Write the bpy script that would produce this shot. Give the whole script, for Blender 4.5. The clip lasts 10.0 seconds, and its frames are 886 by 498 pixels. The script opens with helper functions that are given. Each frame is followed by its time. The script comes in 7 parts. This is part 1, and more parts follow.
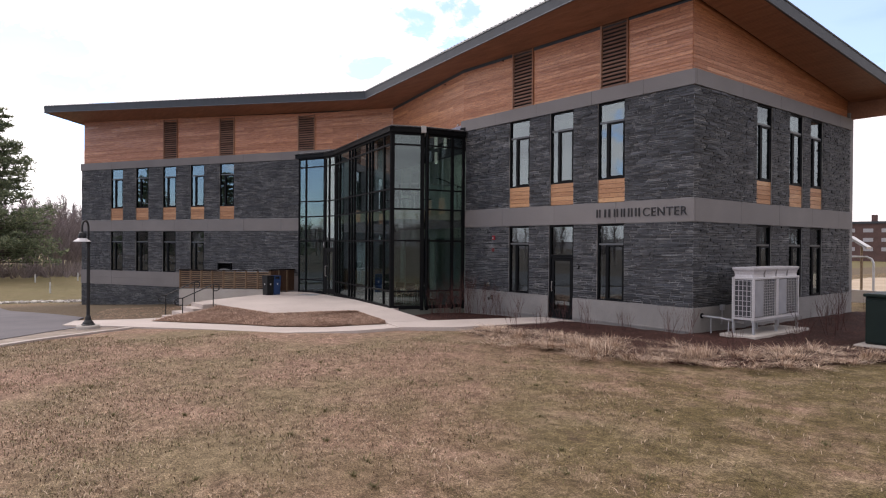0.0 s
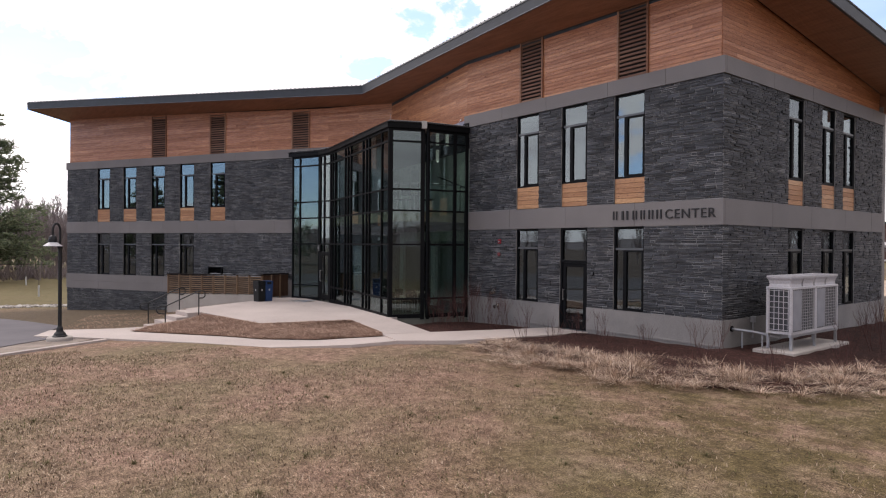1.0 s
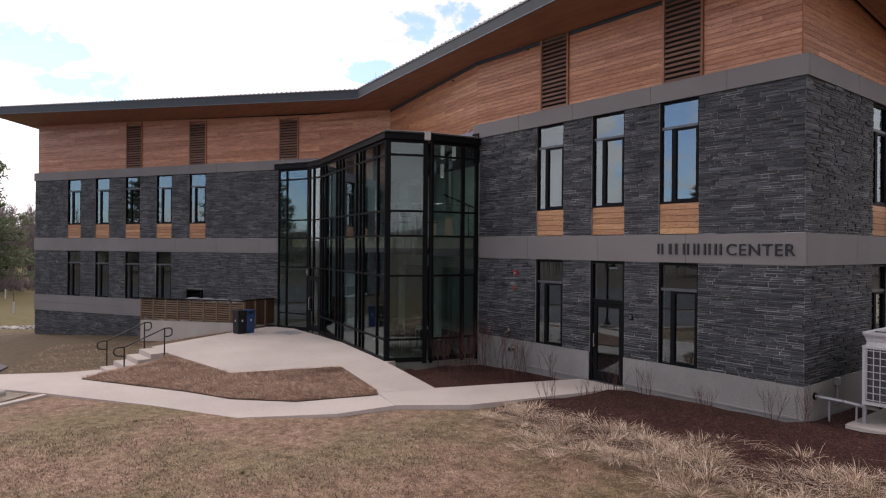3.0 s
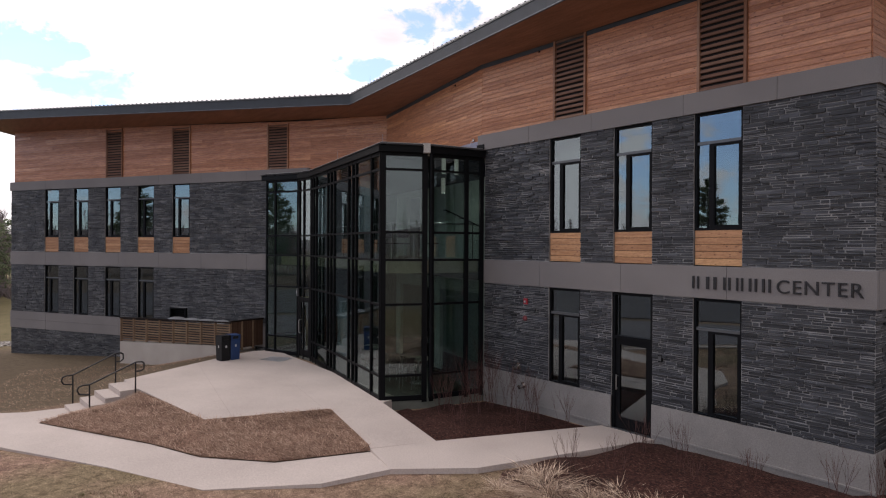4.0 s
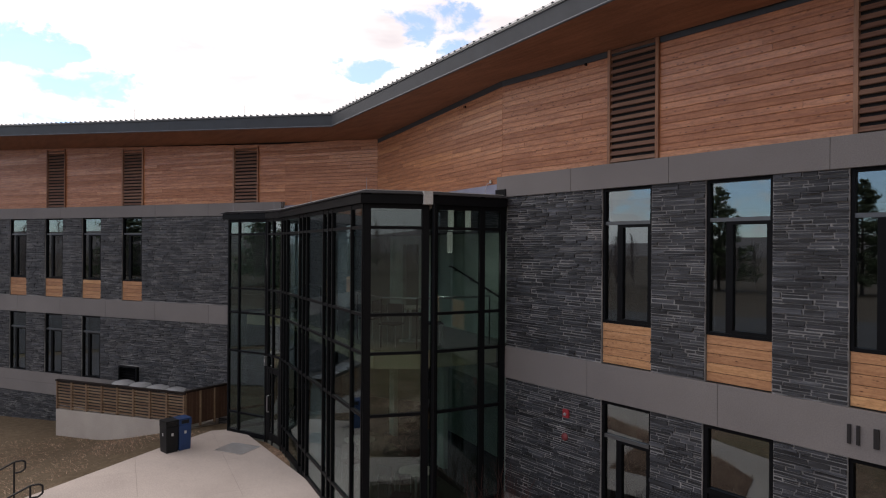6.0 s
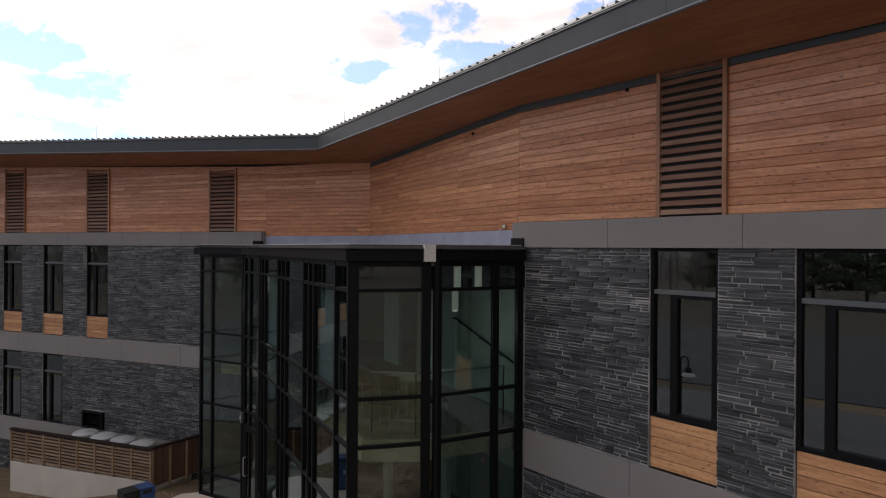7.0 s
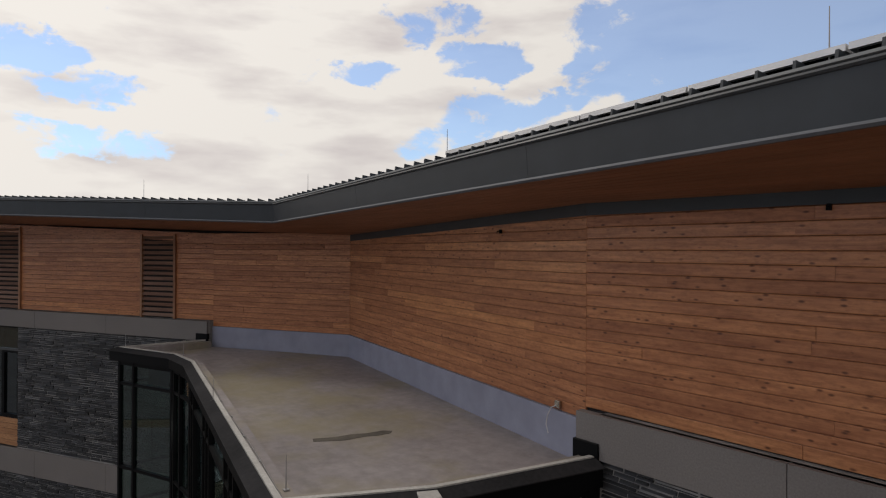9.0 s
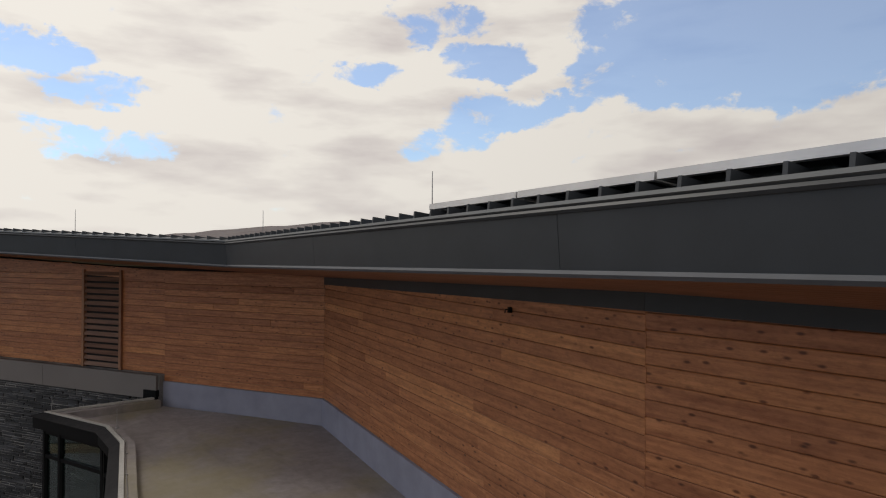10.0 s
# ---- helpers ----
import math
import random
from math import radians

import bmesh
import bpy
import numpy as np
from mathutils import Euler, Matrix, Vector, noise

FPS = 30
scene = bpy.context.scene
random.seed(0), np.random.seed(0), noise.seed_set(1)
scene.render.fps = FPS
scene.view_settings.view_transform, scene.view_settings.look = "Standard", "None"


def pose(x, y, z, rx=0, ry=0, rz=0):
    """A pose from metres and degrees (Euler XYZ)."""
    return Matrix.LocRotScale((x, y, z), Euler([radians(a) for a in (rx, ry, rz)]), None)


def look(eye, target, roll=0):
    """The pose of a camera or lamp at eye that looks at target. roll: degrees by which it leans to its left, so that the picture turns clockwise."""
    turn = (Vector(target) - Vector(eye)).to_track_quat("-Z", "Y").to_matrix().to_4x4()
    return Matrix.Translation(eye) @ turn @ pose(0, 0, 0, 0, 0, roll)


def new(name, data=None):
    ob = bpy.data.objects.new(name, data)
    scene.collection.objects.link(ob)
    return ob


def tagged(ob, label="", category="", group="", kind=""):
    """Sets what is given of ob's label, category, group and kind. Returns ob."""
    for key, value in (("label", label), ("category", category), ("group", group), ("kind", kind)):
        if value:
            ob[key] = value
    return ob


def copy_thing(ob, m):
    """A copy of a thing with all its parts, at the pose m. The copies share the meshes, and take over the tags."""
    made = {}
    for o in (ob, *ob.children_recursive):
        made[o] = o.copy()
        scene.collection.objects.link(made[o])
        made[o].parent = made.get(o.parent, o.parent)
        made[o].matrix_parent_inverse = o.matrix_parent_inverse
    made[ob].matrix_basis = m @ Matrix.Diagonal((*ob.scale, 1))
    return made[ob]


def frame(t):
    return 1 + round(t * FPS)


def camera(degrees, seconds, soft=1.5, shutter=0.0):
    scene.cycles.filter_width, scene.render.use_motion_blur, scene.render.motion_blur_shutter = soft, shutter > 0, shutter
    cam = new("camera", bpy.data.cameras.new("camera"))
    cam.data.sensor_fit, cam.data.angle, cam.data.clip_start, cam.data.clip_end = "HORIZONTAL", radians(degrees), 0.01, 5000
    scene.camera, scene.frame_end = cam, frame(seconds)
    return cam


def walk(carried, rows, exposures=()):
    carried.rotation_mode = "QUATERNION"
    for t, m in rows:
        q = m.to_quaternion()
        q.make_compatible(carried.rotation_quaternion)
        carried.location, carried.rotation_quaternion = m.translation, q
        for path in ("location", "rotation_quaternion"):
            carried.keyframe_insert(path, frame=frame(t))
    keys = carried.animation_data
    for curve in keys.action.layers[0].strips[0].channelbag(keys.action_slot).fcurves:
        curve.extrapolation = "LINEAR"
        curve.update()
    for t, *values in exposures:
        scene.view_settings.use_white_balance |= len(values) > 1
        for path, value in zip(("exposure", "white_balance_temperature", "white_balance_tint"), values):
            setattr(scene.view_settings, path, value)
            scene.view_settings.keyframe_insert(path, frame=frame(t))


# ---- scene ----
cam = camera(69.5, 10.0, 1.15)
PATH = [
    (0, (9.554, -16.324, 2.452), (7.984, -15.085, 2.439), 0.4),
    (0.5, (8.849, -15.803, 2.486), (7.278, -14.565, 2.474), 0.4),
    (1, (8.19, -15.321, 2.586), (6.619, -14.083, 2.574), 0.4),
    (1.5, (7.6, -14.886, 2.743), (6.03, -13.647, 2.733), 0.5),
    (2, (6.961, -14.442, 2.972), (5.39, -13.204, 2.963), 0.4),
    (2.5, (6.244, -13.971, 3.234), (4.674, -12.733, 3.226), 0.4),
    (2.7, (5.94, -13.771, 3.299), (4.37, -12.532, 3.297), 0.5),
    (4, (3.877, -12.23, 4.173), (2.307, -10.992, 4.165), 0.3),
    (4.5, (2.958, -11.579, 4.52), (1.388, -10.34, 4.514), 0.4),
    (5, (1.997, -10.906, 4.901), (0.427, -9.667, 4.896), 0.4),
    (5.2, (1.6, -10.598, 5.044), (0.029, -9.361, 5.044), 0.4),
    (6.5, (-0.994, -8.642, 6.401), (-2.563, -7.402, 6.397), 0.4),
    (7, (-1.968, -7.993, 6.897), (-3.532, -6.746, 6.896), 0.4),
    (7.5, (-2.969, -7.314, 7.397), (-4.53, -6.063, 7.4), 0.4),
    (8, (-3.941, -6.6, 7.948), (-5.503, -5.351, 7.944), 0.2),
    (8.5, (-4.86, -5.869, 8.445), (-6.425, -4.623, 8.445), 0.3),
    (9, (-5.781, -5.062, 8.955), (-7.352, -3.824, 8.959), 0.3),
    (9.5, (-6.631, -4.284, 9.354), (-8.205, -3.05, 9.36), 0.3),
    (10, (-7.492, -3.526, 9.699), (-9.069, -2.296, 9.706), 0.4),
]
walk(cam, [(t, look(eye, target, roll)) for t, eye, target, roll in PATH],
     [(0, 0.05, 6450, 18), (2.5, -0.13, 6450, 18.5), (4, -0.28, 6500, 18), (6.5, -0.37, 6650, 15), (8, -0.47, 6800, 13), (9, -0.92, 6800, 11), (10, -0.95, 6900, 10)])

# ---- light ----
HEADING = 130.0
HOLES = [  # gaps in the cloud: heading, height, half width and half height in degrees, clearness
    (174.7, 14.5, 2.8, 1.0, 0.9), (170.4, 12.6, 2.8, 0.9, 0.9), (170.4, 8.3, 3.4, 0.9, 0.8), (142.3, 19.8, 3.7, 1.0, 0.9),
    (148.3, 15.4, 1.9, 0.8, 0.7), (138.2, 16.4, 2.8, 1.1, 0.95), (137.2, 12.0, 3.9, 1.2, 1), (142.5, 10.0, 2.8, 1.2, 0.75),
    (131.2, 13.0, 3.0, 0.9, 0.9), (122.7, 16.3, 5.2, 2.2, 1), (116.2, 15.8, 8.2, 3.1, 1.3), (119.6, 19.2, 7.3, 3.0, 1.3),
    (109.7, 16.9, 6.5, 2.7, 1.3), (126.4, 15.0, 3.9, 1.5, 1), (241.0, 25.0, 8.0, 5.0, 1), (252.0, 10.0, 12.0, 8.0, 1),
    (341.0, 11.0, 7.0, 2.6, 0.8), (25.0, 22.0, 14.0, 10.0, 1), (285.0, 30.0, 12.0, 9.0, 1)]


def build_world():
    w = bpy.data.worlds.new("sky")
    scene.world = w
    w.use_nodes = True
    nt = w.node_tree
    nt.nodes.clear()
    N, L = nt.nodes.new, nt.links.new

    def math_node(op, a, b):
        n = N("ShaderNodeMath")
        n.operation = op
        for sock, v in zip(n.inputs, (a, b)):
            if isinstance(v, (int, float)):
                sock.default_value = v
            else:
                L(v, sock)
        return n.outputs[0]
    out = N("ShaderNodeOutputWorld")
    sky = N("ShaderNodeTexSky")
    sky.sky_type = "NISHITA"
    sky.sun_disc = False
    sky.sun_elevation = radians(SUN_ELEVATION)
    sky.sun_rotation = radians(SUN_ROTATION)
    sky.air_density, sky.dust_density, sky.ozone_density = 1.0, 0.2, 2.5
    co = N("ShaderNodeTexCoord")
    mp = N("ShaderNodeMapping")
    mp.inputs["Scale"].default_value = (1.0, 1.0, 1.7)
    L(co.outputs["Generated"], mp.inputs["Vector"])
    n1 = N("ShaderNodeTexNoise")
    n1.inputs["Scale"].default_value = 15.0
    n1.inputs["Detail"].default_value = 10.0
    n1.inputs["Roughness"].default_value = 0.62
    n1.inputs["Distortion"].default_value = 0.3
    L(mp.outputs["Vector"], n1.inputs["Vector"])
    n4 = N("ShaderNodeTexNoise")
    n4.inputs["Scale"].default_value = 11.0
    n4.inputs["Detail"].default_value = 8.0
    n4.inputs["Roughness"].default_value = 0.6
    L(mp.outputs["Vector"], n4.inputs["Vector"])
    warp = N("ShaderNodeVectorMath")
    warp.operation = "MULTIPLY_ADD"
    L(n4.outputs["Color"], warp.inputs[0])
    warp.inputs[1].default_value = (0.14, 0.14, 0.10)
    shift = N("ShaderNodeVectorMath")
    shift.operation = "SUBTRACT"
    L(co.outputs["Generated"], shift.inputs[0])
    shift.inputs[1].default_value = (0.07, 0.07, 0.05)
    L(shift.outputs[0], warp.inputs[2])
    unit = N("ShaderNodeVectorMath")
    unit.operation = "NORMALIZE"
    L(warp.outputs[0], unit.inputs[0])
    # heading from the middle of the gaps, and height, in degrees
    def along(v):
        d = N("ShaderNodeVectorMath")
        d.operation = "DOT_PRODUCT"
        L(unit.outputs[0], d.inputs[0])
        d.inputs[1].default_value = v
        return d.outputs["Value"]
    c, s_ = math.cos(radians(HEADING)), math.sin(radians(HEADING))
    head = math_node("MULTIPLY", math_node("ARCTAN2", along((-s_, c, 0)), along((c, s_, 0))), 180 / math.pi)
    high = math_node("MULTIPLY", math_node("ARCSINE", along((0, 0, 1)), 0), 180 / math.pi)
    total = None
    for az, el, wide, tall, depth in HOLES:
        a = math_node("DIVIDE", math_node("SUBTRACT", head, az - HEADING), wide)
        e = math_node("DIVIDE", math_node("SUBTRACT", high, el), tall)
        r2 = math_node("ADD", math_node("MULTIPLY", a, a), math_node("MULTIPLY", e, e))
        mr = N("ShaderNodeMapRange")
        mr.interpolation_type = "SMOOTHSTEP"
        L(r2, mr.inputs[0])
        mr.inputs[1].default_value, mr.inputs[2].default_value = 4.2, 0.0
        mr.inputs[3].default_value, mr.inputs[4].default_value = 0.0, depth
        total = mr.outputs[0] if total is None else math_node("MAXIMUM", total, mr.outputs[0])
    # broad open stretches elsewhere in the sky
    n3 = N("ShaderNodeTexNoise")
    n3.inputs["Scale"].default_value = 1.6
    L(mp.outputs["Vector"], n3.inputs["Vector"])
    dens = math_node("ADD", math_node("MULTIPLY", n1.outputs["Fac"], 2.6), math_node("ADD", math_node("MULTIPLY", n3.outputs["Fac"], 0.2), -0.36))
    dens = math_node("SUBTRACT", dens, math_node("MULTIPLY", total, 0.95))
    cover = N("ShaderNodeValToRGB")
    cover.color_ramp.interpolation = "EASE"
    cover.color_ramp.elements[0].position = 0.22
    cover.color_ramp.elements[0].color = (0.26, 0.26, 0.26, 1)
    cover.color_ramp.elements[1].position = 0.68
    L(dens, cover.inputs["Fac"])
    n2 = N("ShaderNodeTexNoise")
    n2.inputs["Scale"].default_value = 5.0
    n2.inputs["Detail"].default_value = 6.0
    mp2 = N("ShaderNodeMapping")
    mp2.inputs["Scale"].default_value = (1.0, 1.0, 4.0)
    L(co.outputs["Generated"], mp2.inputs["Vector"])
    L(mp2.outputs["Vector"], n2.inputs["Vector"])
    tone = N("ShaderNodeValToRGB")
    tone.color_ramp.elements[0].position = 0.28
    tone.color_ramp.elements[0].color = (0.74, 0.70, 0.71, 1)
    tone.color_ramp.elements[1].position = 0.52
    tone.color_ramp.elements[1].color = (1.0, 0.98, 0.95, 1)
    L(n2.outputs["Fac"], tone.inputs["Fac"])
    b_sky = N("ShaderNodeBackground")
    b_sky.inputs["Strength"].default_value = SKY_STRENGTH
    clear = N("ShaderNodeMix")
    clear.data_type, clear.blend_type = "RGBA", "MULTIPLY"
    clear.inputs[0].default_value = 1.0
    clear.inputs[7].default_value = (1.28, 1.55, 1.85, 1)
    L(sky.outputs["Color"], clear.inputs[6])
    L(clear.outputs[2], b_sky.inputs["Color"])
    b_cloud = N("ShaderNodeBackground")
    # cloud is brighter towards the veiled sun
    sunward = N("ShaderNodeVectorMath")
    sunward.operation = "DOT_PRODUCT"
    L(co.outputs["Generated"], sunward.inputs[0])
    sunward.inputs[1].default_value = (-0.70, -0.17, 0.69)
    L(math_node("ADD", math_node("MULTIPLY", sunward.outputs["Value"], 0.55), CLOUD_STRENGTH), b_cloud.inputs["Strength"])
    L(tone.outputs["Color"], b_cloud.inputs["Color"])
    mix = N("ShaderNodeMixShader")
    L(cover.outputs["Color"], mix.inputs["Fac"])
    L(b_sky.outputs["Background"], mix.inputs[1])
    L(b_cloud.outputs["Background"], mix.inputs[2])
    L(mix.outputs["Shader"], out.inputs["Surface"])


SUN_ELEVATION, SUN_ROTATION = 44.0, -104.0
SKY_STRENGTH, CLOUD_STRENGTH = 0.15, 1.18
build_world()
sun = new("sun", bpy.data.lights.new("sun", "SUN"))
sun.data.energy, sun.data.angle, sun.data.color = 1.3, radians(12), (1.0, 0.95, 0.88)
sun.matrix_world = look((-58, -12, 48), (-10, 0, 0))


# ---- materials ----
def nodes(name):
    m = bpy.data.materials.new(name)
    m.use_nodes = True
    nt = m.node_tree
    return m, nt, nt.nodes["Principled BSDF"]


def ramp(nt, fac, stops):
    r = nt.nodes.new("ShaderNodeValToRGB")
    e = r.color_ramp.elements
    while len(e) < len(stops):
        e.new(0.5)
    for k, (p, c) in zip(e, stops):
        k.position, k.color = p, (*c, 1)
    nt.links.new(fac, r.inputs["Fac"])
    return r.outputs["Color"]


def coords(nt, scale=(1, 1, 1), kind="Object"):
    c = nt.nodes.new("ShaderNodeTexCoord")
    m = nt.nodes.new("ShaderNodeMapping")
    m.inputs["Scale"].default_value = scale
    nt.links.new(c.outputs[kind], m.inputs["Vector"])
    return m.outputs["Vector"]


def fuzz(nt, vec, scale, detail=4.0, rough=0.55, out="Fac"):
    n = nt.nodes.new("ShaderNodeTexNoise")
    n.inputs["Scale"].default_value = scale
    n.inputs["Detail"].default_value = detail
    n.inputs["Roughness"].default_value = rough
    nt.links.new(vec, n.inputs["Vector"])
    return n.outputs[out]


def blend(nt, a, b, fac, mode="MIX"):
    m = nt.nodes.new("ShaderNodeMix")
    m.data_type, m.blend_type = "RGBA", mode
    for sock, v in ((m.inputs[0], fac), (m.inputs[6], a), (m.inputs[7], b)):
        if isinstance(v, (int, float)):
            sock.default_value = v
        elif isinstance(v, tuple):
            sock.default_value = (*v, 1)
        else:
            nt.links.new(v, sock)
    return m.outputs[2]


def bump(nt, bsdf, height, strength=0.3, distance=0.01):
    b = nt.nodes.new("ShaderNodeBump")
    b.inputs["Strength"].default_value = strength
    b.inputs["Distance"].default_value = distance
    nt.links.new(height, b.inputs["Height"])
    nt.links.new(b.outputs["Normal"], bsdf.inputs["Normal"])


def mottled(name, dark, light, big=0.6, small=25.0, rough=0.8, metal=0.0, relief=0.2, grain=(1, 1, 1), depth=0.005, pick=""):
    """A surface with two scales of variation; pick: 'object' or 'island' adds a tone for each piece."""
    m, nt, b = nodes(name)
    v = coords(nt, grain)
    f1, f2 = fuzz(nt, v, big, 5), fuzz(nt, v, small, 4, 0.65)
    c = ramp(nt, f1, [(0.3, dark), (0.7, light)])
    c = blend(nt, c, ramp(nt, f2, [(0.25, (0.55, 0.55, 0.55)), (0.75, (1.25, 1.25, 1.25))]), 0.6, "MULTIPLY")
    if pick:
        streak = fuzz(nt, coords(nt, (0.7, 0.7, 11)), 1.6, 3, 0.6)
        c = blend(nt, c, ramp(nt, streak, [(0.36, (0.6, 0.6, 0.61)), (0.5, (0.9, 0.9, 0.9)), (0.64, (1.45, 1.43, 1.41))]), 1.0, "MULTIPLY")
        if pick == "object":
            r = nt.nodes.new("ShaderNodeObjectInfo").outputs["Random"]
        else:
            r = nt.nodes.new("ShaderNodeNewGeometry").outputs["Random Per Island"]
        c = blend(nt, c, ramp(nt, r, [(0.0, (0.42, 0.42, 0.43)), (0.5, (0.80, 0.80, 0.80)), (0.85, (1.15, 1.14, 1.13)), (1.0, (1.9, 1.87, 1.84))]), 1.0, "MULTIPLY")
    nt.links.new(c, b.inputs["Base Color"])
    b.inputs["Roughness"].default_value = rough
    b.inputs["Metallic"].default_value = metal
    if relief:
        bump(nt, b, f2, relief, depth)
    return m


def timber(name, dark, light, rough=0.5, knots=True, along=0):
    """Boards with grain along x, knots and a tone for each board."""
    m, nt, b = nodes(name)
    info = nt.nodes.new("ShaderNodeObjectInfo")
    c0 = nt.nodes.new("ShaderNodeTexCoord")
    add = nt.nodes.new("ShaderNodeVectorMath")
    add.operation = "MULTIPLY_ADD"
    nt.links.new(info.outputs["Random"], add.inputs[0])
    add.inputs[1].default_value = (37.0, 11.0, 23.0)
    nt.links.new(c0.outputs["Object"], add.inputs[2])
    mp = nt.nodes.new("ShaderNodeMapping")
    mp.inputs["Scale"].default_value = (0.7, 9, 9) if along == 0 else (9, 9, 0.7)
    nt.links.new(add.outputs[0], mp.inputs["Vector"])
    g = fuzz(nt, mp.outputs["Vector"], 3.0, 6, 0.6)
    c = ramp(nt, g, [(0.3, dark), (0.7, light)])
    tone = ramp(nt, info.outputs["Random"], [(0, (0.80, 0.75, 0.72)), (0.4, (0.96, 0.94, 0.92)), (0.8, (1.08, 1.10, 1.08)), (1, (1.26, 1.36, 1.32))])
    c = blend(nt, c, tone, 1.0, "MULTIPLY")
    if knots:
        mk = nt.nodes.new("ShaderNodeMapping")
        mk.inputs["Scale"].default_value = (7.5, 18, 18)
        nt.links.new(add.outputs[0], mk.inputs["Vector"])
        vo = nt.nodes.new("ShaderNodeTexVoronoi")
        vo.inputs["Scale"].default_value = 1.0
        nt.links.new(mk.outputs["Vector"], vo.inputs["Vector"])
        k = ramp(nt, vo.outputs["Distance"], [(0.10, (0.22, 0.14, 0.10)), (0.24, (1, 1, 1))])
        some = ramp(nt, vo.outputs["Color"], [(0.55, (0, 0, 0)), (0.62, (0.9, 0.9, 0.9))])
        c = blend(nt, c, k, some, "MULTIPLY")
        # flecks and scuffs along the boards
        fleck = fuzz(nt, mk.outputs["Vector"], 1.6, 4, 0.7)
        c = blend(nt, c, ramp(nt, fleck, [(0.3, (0.62, 0.55, 0.5)), (0.55, (1.06, 1.06, 1.06))]), 0.7, "MULTIPLY")
    nt.links.new(c, b.inputs["Base Color"])
    sheen = nt.nodes.new("ShaderNodeMapRange")
    nt.links.new(info.outputs["Random"], sheen.inputs[0])
    sheen.inputs[3].default_value, sheen.inputs[4].default_value = rough + 0.1, rough - 0.12
    nt.links.new(sheen.outputs[0], b.inputs["Roughness"])
    if knots:
        b.inputs["Specular IOR Level"].default_value = 0.55
    bump(nt, b, g, 0.25, 0.003)
    return m


def plain(name, colour, rough=0.5, metal=0.0, wear=0.12):
    m, nt, b = nodes(name)
    v = coords(nt)
    f = fuzz(nt, v, 3.0, 5)
    lo, hi = tuple(max(0, x * (1 - wear)) for x in colour), tuple(min(1, x * (1 + wear)) for x in colour)
    nt.links.new(ramp(nt, f, [(0.3, lo), (0.7, hi)]), b.inputs["Base Color"])
    b.inputs["Roughness"].default_value = rough
    b.inputs["Metallic"].default_value = metal
    return m


def dull(mat, level):
    mat.node_tree.nodes["Principled BSDF"].inputs["Specular IOR Level"].default_value = level
    return mat


def glazing(name, tint, gloss=1.0, facing=0.1, wave=0.05):
    m, nt, b = nodes(name)
    nt.nodes.remove(b)
    t = nt.nodes.new("ShaderNodeBsdfTransparent")
    t.inputs["Color"].default_value = (*tint, 1)
    g = nt.nodes.new("ShaderNodeBsdfGlossy")
    g.inputs["Roughness"].default_value = 0.0
    g.inputs["Color"].default_value = (0.88 * gloss, 0.99 * gloss, 1.05 * gloss, 1)
    # gloss rises towards grazing angles, alike on both faces of a pane
    lw = nt.nodes.new("ShaderNodeLayerWeight")
    lw.inputs["Blend"].default_value = 0.5
    rise = nt.nodes.new("ShaderNodeMath")
    rise.operation = "POWER"
    nt.links.new(lw.outputs["Facing"], rise.inputs[0])
    rise.inputs[1].default_value = 5.0
    fr = nt.nodes.new("ShaderNodeMath")
    fr.operation = "MULTIPLY_ADD"
    nt.links.new(rise.outputs[0], fr.inputs[0])
    fr.inputs[1].default_value, fr.inputs[2].default_value = 1 - facing, facing
    wav = fuzz(nt, coords(nt), 0.8, 2)
    bp = nt.nodes.new("ShaderNodeBump")
    bp.inputs["Strength"].default_value, bp.inputs["Distance"].default_value = wave, 0.02
    nt.links.new(wav, bp.inputs["Height"])
    nt.links.new(bp.outputs["Normal"], g.inputs["Normal"])
    mx = nt.nodes.new("ShaderNodeMixShader")
    nt.links.new(fr.outputs[0], mx.inputs["Fac"])
    nt.links.new(t.outputs[0], mx.inputs[1])
    nt.links.new(g.outputs[0], mx.inputs[2])
    nt.links.new(mx.outputs[0], nt.nodes["Material Output"].inputs["Surface"])
    return m


